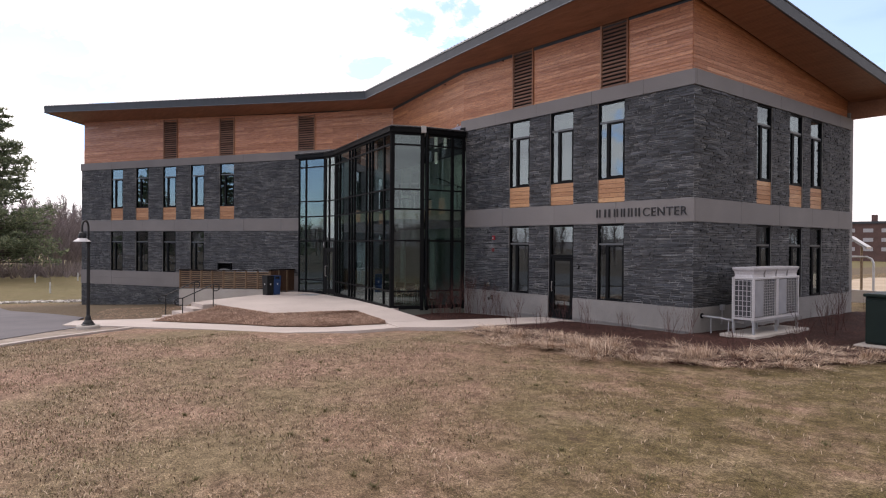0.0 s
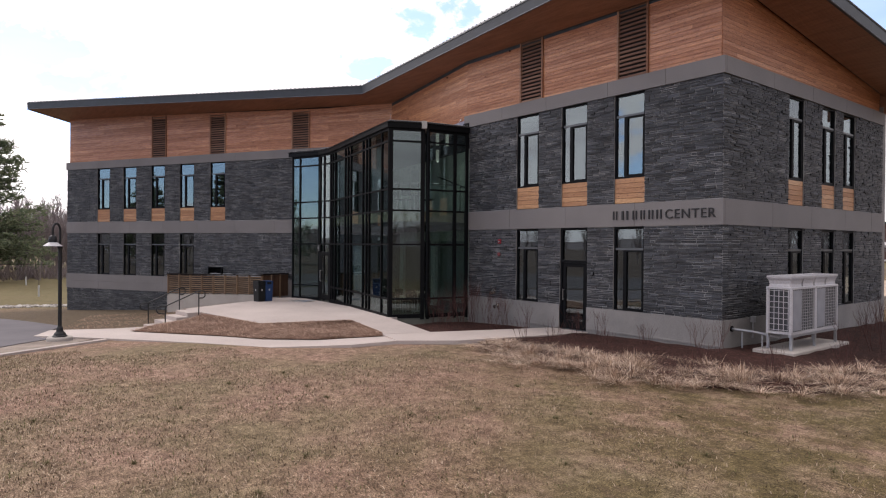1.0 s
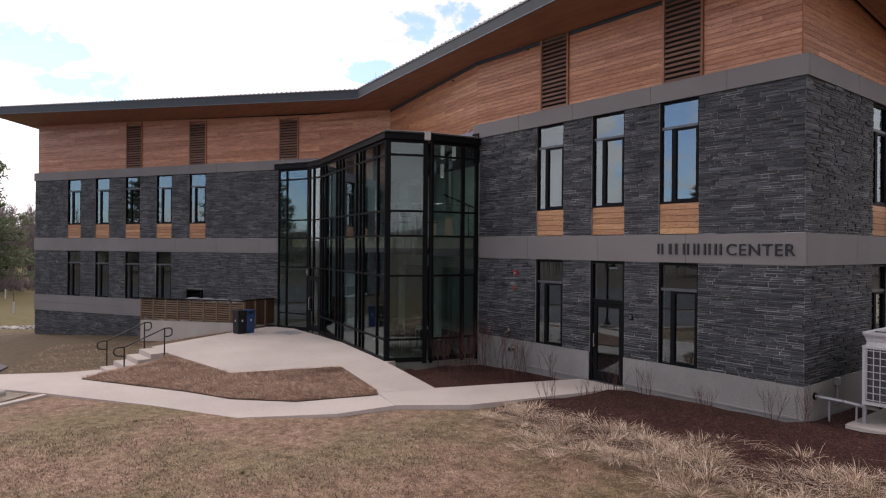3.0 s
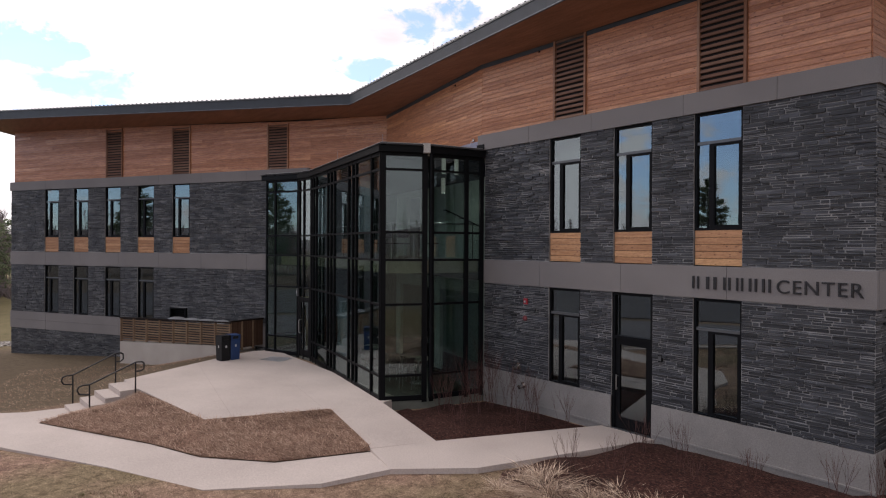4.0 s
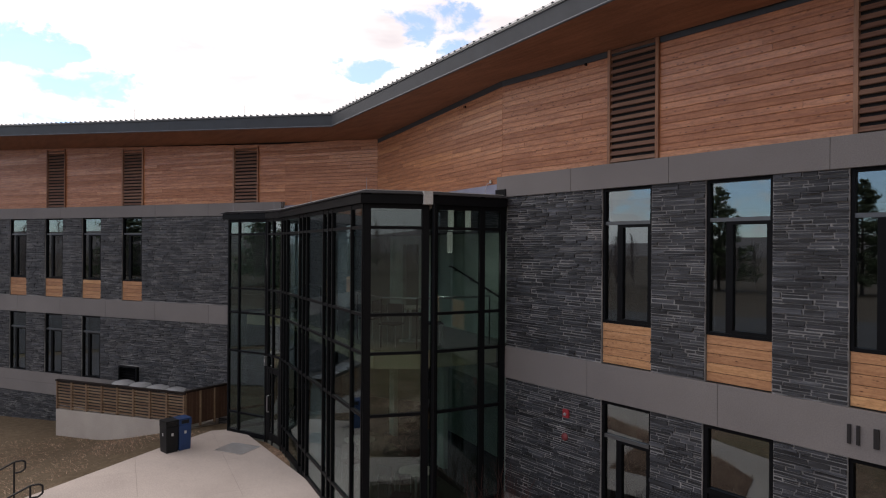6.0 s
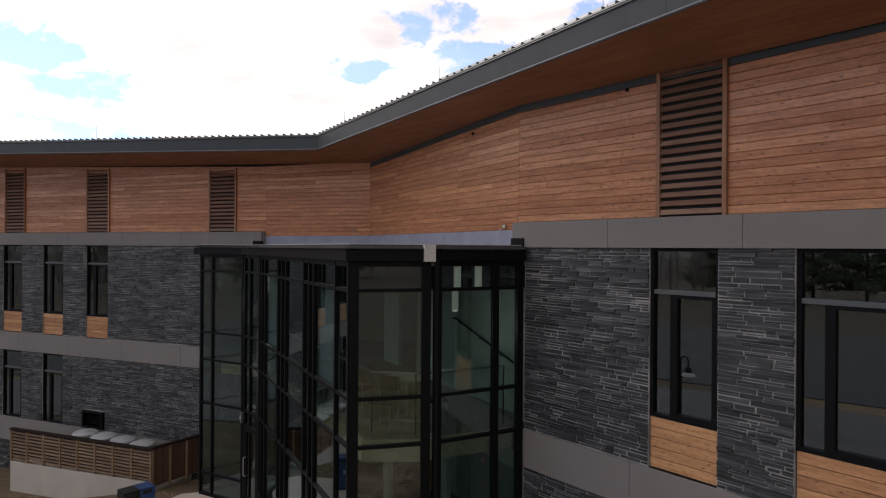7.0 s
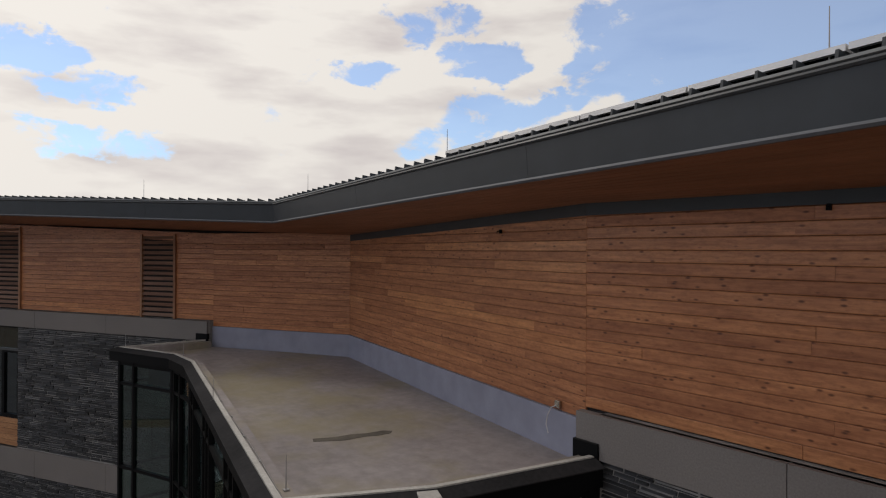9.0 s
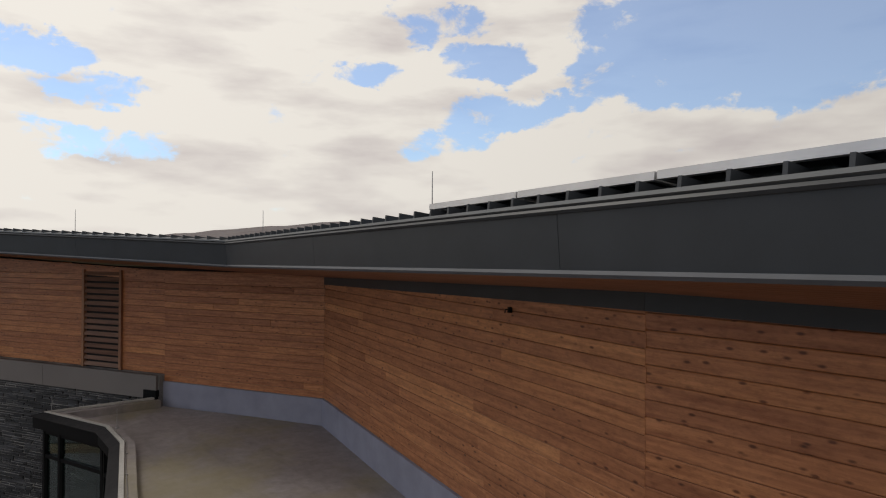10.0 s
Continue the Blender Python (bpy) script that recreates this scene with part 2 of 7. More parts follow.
def ground_material():
    """Dormant lawn: straw with greener patches and bare soil."""
    m, nt, b = nodes("dormant_lawn")
    v = coords(nt)
    f1, f2, f3, f4 = fuzz(nt, v, 0.28, 5, 0.6), fuzz(nt, v, 1.1, 8, 0.75), fuzz(nt, v, 5.0, 9, 0.78), fuzz(nt, v, 70.0, 4, 0.75)
    straw = ramp(nt, f3, [(0.36, (0.142, 0.088, 0.066)), (0.5, (0.268, 0.173, 0.131)), (0.66, (0.425, 0.295, 0.226))])
    green = ramp(nt, f3, [(0.36, (0.094, 0.077, 0.042)), (0.66, (0.290, 0.238, 0.145))])
    c = blend(nt, straw, green, ramp(nt, f1, [(0.40, (0, 0, 0)), (0.59, (0.75, 0.75, 0.75))]))
    # damper, greener turf towards the gable end
    side = nt.nodes.new("ShaderNodeVectorMath")
    side.operation = "DOT_PRODUCT"
    nt.links.new(v, side.inputs[0])
    side.inputs[1].default_value = (1.0, 0.6, 0.0)
    damp = nt.nodes.new("ShaderNodeMapRange")
    damp.inputs[1].default_value, damp.inputs[2].default_value, damp.inputs[4].default_value = -9.0, 0.0, 0.92
    nt.links.new(side.outputs["Value"], damp.inputs[0])
    c = blend(nt, c, blend(nt, green, (0.56, 0.52, 0.38), 1.0, "MULTIPLY"), blend(nt, (0, 0, 0), damp.outputs[0], ramp(nt, f2, [(0.36, (0.1, 0.1, 0.1)), (0.56, (1, 1, 1))]), "MIX"))
    c = blend(nt, c, (0.12, 0.08, 0.06), ramp(nt, f2, [(0.58, (0, 0, 0)), (0.72, (0.7, 0.7, 0.7))]))
    c = blend(nt, c, ramp(nt, f4, [(0.36, (0.34, 0.32, 0.30)), (0.5, (0.92, 0.92, 0.92)), (0.64, (1.8, 1.78, 1.72))]), 1.0, "MULTIPLY")
    c = blend(nt, c, ramp(nt, fuzz(nt, coords(nt, (1, 1.8, 1)), 24.0, 3, 0.7), [(0.38, (0.55, 0.53, 0.5)), (0.6, (1.3, 1.3, 1.28))]), 0.85, "MULTIPLY")
    sep = nt.nodes.new("ShaderNodeSeparateXYZ")
    nt.links.new(v, sep.inputs[0])
    far = nt.nodes.new("ShaderNodeMapRange")
    far.inputs[1].default_value, far.inputs[2].default_value = -42.0, -36.0
    far.inputs[3].default_value, far.inputs[4].default_value = 0.85, 0.0
    nt.links.new(sep.outputs[0], far.inputs[0])
    field = ramp(nt, f2, [(0.3, (0.095, 0.085, 0.036)), (0.7, (0.17, 0.142, 0.070))])
    c = blend(nt, c, field, far.outputs[0])
    # rough unmown grass beside the terrace and the far wing
    wild = nt.nodes.new("ShaderNodeMapRange")
    wild.inputs[1].default_value, wild.inputs[2].default_value = -17.2, -18.6
    nt.links.new(sep.outputs[0], wild.inputs[0])
    keep = nt.nodes.new("ShaderNodeMapRange")
    keep.inputs[1].default_value, keep.inputs[2].default_value = -40.0, -36.0
    nt.links.new(sep.outputs[0], keep.inputs[0])
    both = nt.nodes.new("ShaderNodeMath")
    both.operation = "MULTIPLY"
    nt.links.new(wild.outputs[0], both.inputs[0])
    nt.links.new(keep.outputs[0], both.inputs[1])
    c = blend(nt, c, ramp(nt, f3, [(0.3, (0.07, 0.05, 0.033)), (0.7, (0.16, 0.122, 0.08))]), both.outputs[0])
    # unseen ground across the drive and beyond the lawn, darkened to keep reflections dark
    zones = []
    for axis, edge, sign in ((1, -25.0, -1), (0, 13.0, 1)):
        mr = nt.nodes.new("ShaderNodeMapRange")
        mr.inputs[1].default_value, mr.inputs[2].default_value = edge, edge + 4 * sign
        nt.links.new(sep.outputs[axis], mr.inputs[0])
        zones.append(mr.outputs[0])
    litter = ramp(nt, f2, [(0.3, (0.07, 0.055, 0.042)), (0.7, (0.13, 0.10, 0.08))])
    for zf in zones:
        c = blend(nt, c, litter, zf)
    nt.links.new(c, b.inputs["Base Color"])
    b.inputs["Roughness"].default_value = 0.95
    b.inputs["Specular IOR Level"].default_value = 0.15
    h = blend(nt, f3, f4, 0.5)
    bump(nt, b, h, 0.8, 0.03)
    return m


SLATE = mottled("slate_laid", (0.020, 0.0225, 0.028), (0.054, 0.0585, 0.069), 2.5, 30, 0.62, 0, 0.5, (1, 1, 3), 0.006, "island")
SLATE_ONE = mottled("slate_piece", (0.020, 0.0225, 0.028), (0.054, 0.0585, 0.069), 2.5, 30, 0.62, 0, 0.5, (1, 1, 3), 0.006, "object")
MORTAR = plain("slate_joint", (0.02, 0.02, 0.022), 0.9)
# pale joints also imitate the sky-lit ledges of the protruding stones
JOINT = mottled("pale_joint_ledge_light", (0.13, 0.13, 0.135), (0.38, 0.375, 0.37), 1.5, 30, 0.95, 0, 0.1)
CONCRETE = mottled("cast_concrete", (0.19, 0.18, 0.175), (0.27, 0.255, 0.245), 0.7, 40, 0.85, 0, 0.15)
BAND = mottled("band_panel", (0.165, 0.152, 0.150), (0.205, 0.19, 0.186), 0.5, 60, 0.7, 0, 0.06, pick="")
PAVING = mottled("pale_paving", (0.41, 0.350, 0.318), (0.52, 0.448, 0.408), 0.4, 35, 0.85, 0, 0.12)
CEDAR = timber("cedar_boards", (0.30, 0.107, 0.045), (0.56, 0.246, 0.114), 0.44)
CEDAR_PANEL = timber("cedar_panel_boards", (0.32, 0.15, 0.065), (0.52, 0.28, 0.14))
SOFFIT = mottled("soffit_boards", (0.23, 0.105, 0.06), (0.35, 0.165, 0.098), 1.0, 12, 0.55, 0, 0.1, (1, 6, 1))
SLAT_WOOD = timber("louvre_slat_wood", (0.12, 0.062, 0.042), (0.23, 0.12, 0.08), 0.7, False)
POST_WOOD = timber("fence_wood", (0.12, 0.075, 0.046), (0.26, 0.175, 0.11), 0.75, False)
DARK_WOOD = timber("stained_fence_wood", (0.05, 0.025, 0.015), (0.11, 0.055, 0.032), 0.7, False)
CHARCOAL = plain("charcoal_metal", (0.037, 0.043, 0.052), 0.48, 0.12)
LIP = plain("eave_drip_metal", (0.095, 0.103, 0.12), 0.6, 0.2)
CLEAT = plain("roof_cleat_metal", (0.13, 0.14, 0.15), 0.5, 0.3)
BLACK = dull(plain("black_aluminium", (0.0045, 0.005, 0.0062), 0.5, 0.0), 0.10)
GLASS = glazing("window_glass", (0.50, 0.555, 0.55), 1.0, 0.145, 0.012)
GLASS_T = glazing("curtain_wall_glass", (0.61, 0.69, 0.655), 1.0, 0.105, 0.010)
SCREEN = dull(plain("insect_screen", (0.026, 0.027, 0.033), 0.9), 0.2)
ROOM_PAINT = plain("grey_room_paint", (0.17, 0.18, 0.18), 0.9)
CARPET = plain("dark_carpet", (0.05, 0.052, 0.055), 0.95)
INNER_FLOOR = dull(plain("polished_floor", (0.12, 0.125, 0.11), 0.75), 0.2)
MEMBRANE = mottled("roof_membrane", (0.205, 0.184, 0.190), (0.29, 0.265, 0.27), 0.45, 7, 0.65, 0, 0.05)
COPING = dull(mottled("coping_metal", (0.022, 0.022, 0.024), (0.042, 0.041, 0.044), 0.8, 20, 0.9, 0.0, 0.04), 0.05)
KERB_STRIP = mottled("weathered_kerb_strip", (0.34, 0.33, 0.32), (0.50, 0.49, 0.47), 1.5, 30, 0.7, 0, 0.05)


def weather(mat):
    """Ponding stains on the flat roof: soft yellow-brown patches."""
    nt = mat.node_tree
    b = nt.nodes["Principled BSDF"]
    src = b.inputs["Base Color"].links[0].from_socket
    f = fuzz(nt, coords(nt), 0.55, 5, 0.6)
    c = blend(nt, src, (0.215, 0.185, 0.09), ramp(nt, f, [(0.48, (0, 0, 0)), (0.66, (0.6, 0.6, 0.6))]))
    f = fuzz(nt, coords(nt, (0.5, 2.0, 1)), 1.6, 5, 0.6)
    c = blend(nt, c, (0.12, 0.11, 0.11), ramp(nt, f, [(0.55, (0, 0, 0)), (0.75, (0.5, 0.5, 0.5))]))
    nt.links.new(c, b.inputs["Base Color"])


weather(MEMBRANE)
UPSTAND = plain("membrane_upstand", (0.25, 0.26, 0.34), 0.7)
LAWN = ground_material()


def chips(name, stops, scale, stretch=(1, 1, 1), depth=0.03):
    """Loose shreds: each cell a shred with its own tone, over broad drifts."""
    m, nt, b = nodes(name)
    v = coords(nt, stretch)
    wob = nt.nodes.new("ShaderNodeVectorMath")
    wob.operation = "MULTIPLY_ADD"
    nt.links.new(fuzz(nt, v, scale * 0.35, 3, 0.6, "Color"), wob.inputs[0])
    wob.inputs[1].default_value = (2.2 / scale,) * 3
    nt.links.new(v, wob.inputs[2])
    vo = nt.nodes.new("ShaderNodeTexVoronoi")
    vo.inputs["Scale"].default_value = scale
    nt.links.new(wob.outputs[0], vo.inputs["Vector"])
    sep = nt.nodes.new("ShaderNodeSeparateColor")
    nt.links.new(vo.outputs["Color"], sep.inputs[0])
    c = ramp(nt, sep.outputs[0], stops)
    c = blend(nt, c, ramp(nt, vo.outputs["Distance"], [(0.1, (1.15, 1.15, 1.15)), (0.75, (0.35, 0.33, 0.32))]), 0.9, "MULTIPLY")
    c = blend(nt, c, ramp(nt, fuzz(nt, coords(nt), 1.1, 5, 0.6), [(0.3, (0.6, 0.58, 0.56)), (0.7, (1.3, 1.3, 1.3))]), 0.8, "MULTIPLY")
    nt.links.new(c, b.inputs["Base Color"])
    b.inputs["Roughness"].default_value = 0.95
    b.inputs["Specular IOR Level"].default_value = 0.15
    bump(nt, b, sep.outputs[1], 0.9, depth)
    return m


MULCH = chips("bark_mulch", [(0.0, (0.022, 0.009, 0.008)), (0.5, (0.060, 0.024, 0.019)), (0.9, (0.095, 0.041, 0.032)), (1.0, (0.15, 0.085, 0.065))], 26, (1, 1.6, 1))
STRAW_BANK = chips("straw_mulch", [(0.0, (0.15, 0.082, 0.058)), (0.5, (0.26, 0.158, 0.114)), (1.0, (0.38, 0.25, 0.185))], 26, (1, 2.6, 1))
ASPHALT = mottled("asphalt", (0.040, 0.035, 0.038), (0.066, 0.058, 0.062), 0.5, 80, 0.85, 0, 0.3)
ROAD = mottled("worn_asphalt", (0.085, 0.076, 0.083), (0.130, 0.117, 0.126), 0.5, 80, 0.85, 0, 0.3)
GRAVEL = mottled("gravel_edge", (0.18, 0.14, 0.11), (0.36, 0.30, 0.25), 1.5, 60, 0.95, 0, 0.8, depth=0.02)


# ---- building blocks ----
def box(bm, x0, x1, y0, y1, z0, z1, m=None, bevel=0.0):
    vs = [bm.verts.new((x, y, z)) for z in (z0, z1) for x, y in ((x0, y0), (x1, y0), (x1, y1), (x0, y1))]
    fs = [bm.faces.new([vs[i] for i in f]) for f in ((3, 2, 1, 0), (4, 5, 6, 7), (0, 1, 5, 4), (1, 2, 6, 5), (2, 3, 7, 6), (3, 0, 4, 7))]
    if bevel:
        es = list({e for f in fs for e in f.edges})
        made = bmesh.ops.bevel(bm, geom=es, offset=bevel, segments=1, affect="EDGES")
        vs = list({v for f in made["faces"] for v in f.verts} | {v for v in vs if v.is_valid})
    if m is not None:
        for v in vs:
            if v.is_valid:
                v.co = m @ v.co
    return bm


def tube(bm, a, b, r0, r1=None, sides=8, caps=True):
    a, b, r1 = Vector(a), Vector(b), r0 if r1 is None else r1
    d = (b - a).normalized()
    s = d.cross(Vector((0, 0, 1)) if abs(d.z) < 0.9 else Vector((1, 0, 0))).normalized()
    t = d.cross(s)
    rings = []
    for p, r in ((a, r0), (b, r1)):
        rings.append([bm.verts.new(p + (s * math.cos(k * math.tau / sides) + t * math.sin(k * math.tau / sides)) * r) for k in range(sides)])
    for k in range(sides):
        bm.faces.new((rings[0][k], rings[0][(k + 1) % sides], rings[1][(k + 1) % sides], rings[1][k]))
    if caps:
        bm.faces.new(rings[0][::-1])
        bm.faces.new(rings[1])
    return bm


def pipe(bm, pts, r, sides=8):
    for a, b in zip(pts, pts[1:]):
        tube(bm, a, b, r, sides=sides)
    return bm


def lathe(bm, profile, sides=16, at=(0, 0, 0)):
    at = Vector(at)
    rings = [[bm.verts.new(at + Vector((r * math.cos(k * math.tau / sides), r * math.sin(k * math.tau / sides), z))) for k in range(sides)] for r, z in profile]
    for p, q in zip(rings, rings[1:]):
        for k in range(sides):
            bm.faces.new((p[k], p[(k + 1) % sides], q[(k + 1) % sides], q[k]))
    bm.faces.new(rings[0][::-1])
    bm.faces.new(rings[-1])
    return bm


def mesh_of(bm, name, mat):
    bmesh.ops.recalc_face_normals(bm, faces=bm.faces)
    me = bpy.data.meshes.new(name)
    bm.to_mesh(me)
    bm.free()
    me.materials.append(mat)
    return me


def part(name, bm, mat, parent=None, label="", at=None):
    ob = new(name, mesh_of(bm, name, mat) if isinstance(bm, bmesh.types.BMesh) else bm)
    ob.parent = parent
    if at is not None:
        ob.matrix_basis = at
    return tagged(ob, label)


def thing(name, m, label, category, group="", kind=""):
    ob = new(name)
    ob.empty_display_size = 0.2
    ob.matrix_basis = m
    return tagged(ob, label, category, group, kind)


def solid(name, bm, mat, label, category, kind="", m=None, group=""):
    ob = new(name, mesh_of(bm, name, mat))
    if m is not None:
        ob.matrix_basis = m
    return tagged(ob, label, category, group, kind)


def cells(x0, x1, z0, z1, holes):
    """The rectangles that are left of a wall once the holes are cut."""
    xs = sorted({x0, x1, *(min(max(v, x0), x1) for h in holes for v in h[:2])})
    zs = sorted({z0, z1, *(min(max(v, z0), z1) for h in holes for v in h[2:])})
    for a, b in zip(xs, xs[1:]):
        for c, d in zip(zs, zs[1:]):
            if not any(h[0] < (a + b) / 2 < h[1] and h[2] < (c + d) / 2 < h[3] for h in holes):
                yield a, b, c, d


def prism(bm, pts, z0, z1):
    """An upright block over a plan polygon; z0, z1: numbers or functions of x and y."""
    f0 = z0 if callable(z0) else (lambda x, y: z0)
    f1 = z1 if callable(z1) else (lambda x, y: z1)
    lo = [bm.verts.new((x, y, f0(x, y))) for x, y in pts]
    hi = [bm.verts.new((x, y, f1(x, y))) for x, y in pts]
    bm.faces.new(lo[::-1])
    bm.faces.new(hi)
    n = len(pts)
    for k in range(n):
        bm.faces.new((lo[k], lo[(k + 1) % n], hi[(k + 1) % n], hi[k]))
    return bm


# ---- plan ----
# wall frames: x runs to the right as seen from outside, y goes into the wall, z up
FRONT = pose(0, 0, 0)
SIDE = pose(0, 0, 0, 0, 0, 90)
LEFT = pose(-21.0, -0.92, 0, 0, 0, 29.3)
BEND, INNER = Vector((-9.98, 0.12)), LEFT @ Vector((4.6, 0.15, 0))
LINK_LEN = (BEND - INNER.xy).length
LINK = pose(INNER.x, INNER.y, 0, 0, 0, math.degrees(math.atan2(BEND.y - INNER.y, BEND.x - INNER.x)))
Z_BASE, Z_B1, Z_B1T, Z_B2, Z_B2T = 0.75, 3.15, 3.80, 6.93, 7.36
WIN_W, WIN_H = 1.02, 2.40
FRONT_X = (-6.75, -4.77, -2.77)
SIDE_X = (4.12, 6.38, 8.0)
LEFT_X = (-14.12, -12.05, -9.92, -7.82, -5.70)
LEFT_END = -17.13
# glazed entrance
TA, TK, TE = Vector((-10.55, -2.97)), Vector((-10.02, -1.78)), Vector((-9.72, -0.06))
TL, TD, TM = Vector((-18.465, -1.56)), Vector((-17.438, -1.554)), Vector((-20.05, -2.2))
# roof: the lip of the eave, with its heights
EK, ER, EB = Vector((-17.0, -0.20, 9.455)), Vector((1.0, -2.02, 9.775)), Vector((1.78, 13.0, 7.68))
EL = LEFT @ Vector((-17.5, -2.2, 10.18))
EBK = Vector((-12.5, 12.2, 8.0))
ELB = LEFT @ Vector((-17.5, 12.5, 8.6))
FASCIA, LEAN_OUT = 0.335, 0.03


def lawn_height(x, y):
    """Nearly level by the front wing, falling gently past the terrace."""
    h = -0.10 + 0.035 * math.sin(0.35 * x + 0.9) * math.cos(0.28 * y)
    if x < -7.5:
        h -= 0.047 * (-7.5 - x) if x > -45 else 0.047 * 37.5
    d = terrace_gap(x, y)
    k = max(0.0, min(1.0, 1 - d / 5.5))
    k = k * k * (3 - 2 * k)
    if x < -16.0 and y > -8.2:
        h += (-0.06 - h) * k * min(1.0, (y + 8.2) / 0.9)
    return h


TERRACE = [Vector(p) for p in ((-6.95, -3.85), (-7.35, -5.25), (-10.55, -4.45), (-11.45, -7.3), (-16.1, -7.78), (-17.45, -7.8), (-19.4, -4.45), (-20.3, -2.6), (-20.0, -1.8), (-10.5, -2.4), (-10.3, -3.05))]


def terrace_gap(x, y):
    """Distance in plan to the terrace (0 inside)."""
    p = Vector((x, y))
    inside, best = False, 1e9
    for a, b in zip(TERRACE, TERRACE[1:] + TERRACE[:1]):
        d = b - a
        k = max(0.0, min(1.0, (p - a).dot(d) / d.length_squared))
        best = min(best, (p - a - d * k).length)
        if (a.y > y) != (b.y > y) and x < (b.x - a.x) * (y - a.y) / (b.y - a.y) + a.x:
            inside = not inside
    return 0.0 if inside else best


def eave_z(x, y):
    """Underside of the roof over the front wing, where it meets the walls."""
    d = Vector((18.05, -1.90))
    n = Vector((1.90, 18.05)).normalized()
    p = Vector((x + 17.05, y + 0.05))
    return 9.47 + 0.2 * p.dot(d) / d.length_squared - 0.122 * p.dot(n)


def eave_z_left(x):
    """Underside of the roof over the left wing, at its wall; x in the wall's frame."""
    return 9.25 - 0.042 * x if x < 0 else 9.25


# ---- ground ----
def build_ground():
    def axis(fine0, fine1, fine):
        out = [fine0 + fine * k for k in range(int((fine1 - fine0) / fine) + 1)]
        step = fine
        while out[-1] < 900:
            step *= 1.25
            out.append(out[-1] + step)
        step = fine
        while out[0] > -900:
            step *= 1.25
            out.insert(0, out[0] - step)
        return out
    xs, ys = axis(-40, 12, 0.4), axis(-22, 14, 0.4)
    bm = bmesh.new()
    g = [[bm.verts.new((x, y, lawn_height(x, y))) for y in ys] for x in xs]
    for i in range(len(xs) - 1):
        for j in range(len(ys) - 1):
            bm.faces.new((g[i][j], g[i + 1][j], g[i + 1][j + 1], g[i][j + 1]))
    ob = solid("ground", bm, LAWN, "dormant straw-coloured lawn with greener patches", "lawn", "structure")
    for p in ob.data.polygons:
        p.use_smooth = True
    return ob


build_ground()


def slab(name, pts, top, thick, mat, label, category, kind="structure"):
    bm = prism(bmesh.new(), pts, (lambda x, y: (top(x, y) if callable(top) else top) - thick), top)
    return solid(name, bm, mat, label, category, kind)


def bed_sheet(name, pts, lift, mat, label, category, rough=0.03, step=0.3, height=None, edge=-0.01):
    """A planted bed draped over the ground inside a plan polygon."""
    P = [Vector(p) for p in pts]
    bm = bmesh.new()
    vs = [bm.verts.new((p.x, p.y, 0)) for p in P]
    bm.faces.new(vs)
    x0, x1 = min(p.x for p in P), max(p.x for p in P)
    y0, y1 = min(p.y for p in P), max(p.y for p in P)
    for k in range(1, int((x1 - x0) / step)):
        bmesh.ops.bisect_plane(bm, geom=bm.verts[:] + bm.edges[:] + bm.faces[:], plane_co=(x0 + k * step, 0, 0), plane_no=(1, 0, 0))
    for k in range(1, int((y1 - y0) / step)):
        bmesh.ops.bisect_plane(bm, geom=bm.verts[:] + bm.edges[:] + bm.faces[:], plane_co=(0, y0 + k * step, 0), plane_no=(0, 1, 0))
    for v in bm.verts:
        h = height(v.co.x, v.co.y) if height else lawn_height(v.co.x, v.co.y)
        v.co.z = h + (lift + rough * noise.noise(v.co * 1.7) if not v.is_boundary else min(lift, 0.0) + edge)
    ob = solid(name, bm, mat, label, category, "structure")
    for p in ob.data.polygons:
        p.use_smooth = True
    return ob


def grid_cut(bm, sx, sy, turn=0.0):
    xs, ys = [v.co.x for v in bm.verts], [v.co.y for v in bm.verts]
    c, s = math.cos(turn), math.sin(turn)
    span = max(max(xs) - min(xs), max(ys) - min(ys)) * 1.5
    mid = Vector(((max(xs) + min(xs)) / 2, (max(ys) + min(ys)) / 2, 0))
    for nrm, step in ((Vector((c, s, 0)), sx), (Vector((-s, c, 0)), sy)):
        k = -int(span / step / 2)
        while k < span / step / 2:
            bmesh.ops.bisect_plane(bm, geom=bm.verts[:] + bm.edges[:] + bm.faces[:], plane_co=mid + nrm * (k + 0.37) * step, plane_no=nrm)
            k += 1


def paved(name, pts, top, mat, label, category, step=0.6, thick=0.3):
    """A paved sheet that follows a sloping ground, with turned-down edges."""
    bm = bmesh.new()
    bm.faces.new([bm.verts.new((x, y, 0)) for x, y in pts])
    grid_cut(bm, step, step)
    for v in bm.verts:
        v.co.z = top(v.co.x, v.co.y)
    rim = [e for e in bm.edges if e.is_boundary]
    ext = bmesh.ops.extrude_edge_only(bm, edges=rim)
    for v in ext["geom"]:
        if isinstance(v, bmesh.types.BMVert):
            v.co.z -= thick
    return solid(name, bm, mat, label, category, "structure")


def panelled(name, pts, top, mat, label, category, sx, sy, turn):
    """Concrete cast in panels with tooled joints, each panel a part."""
    t = thing(name, pose(0, 0, 0), label, category, kind="structure")
    bm = bmesh.new()
    bm.faces.new([bm.verts.new((x, y, 0)) for x, y in pts])
    grid_cut(bm, sx, sy, radians(turn))
    for f in list(bm.faces):
        c = f.calc_center_median()
        if f.calc_area() < 0.02:
            continue
        P = [v.co.copy() for v in f.verts]
        P = [p + (c - p).normalized() * min(0.003, (c - p).length * 0.5) for p in P]
        one = prism(bmesh.new(), [(p.x, p.y) for p in P], -0.35, top)
        part("paving_panel", one, mat, t)
    bm.free()
    return t


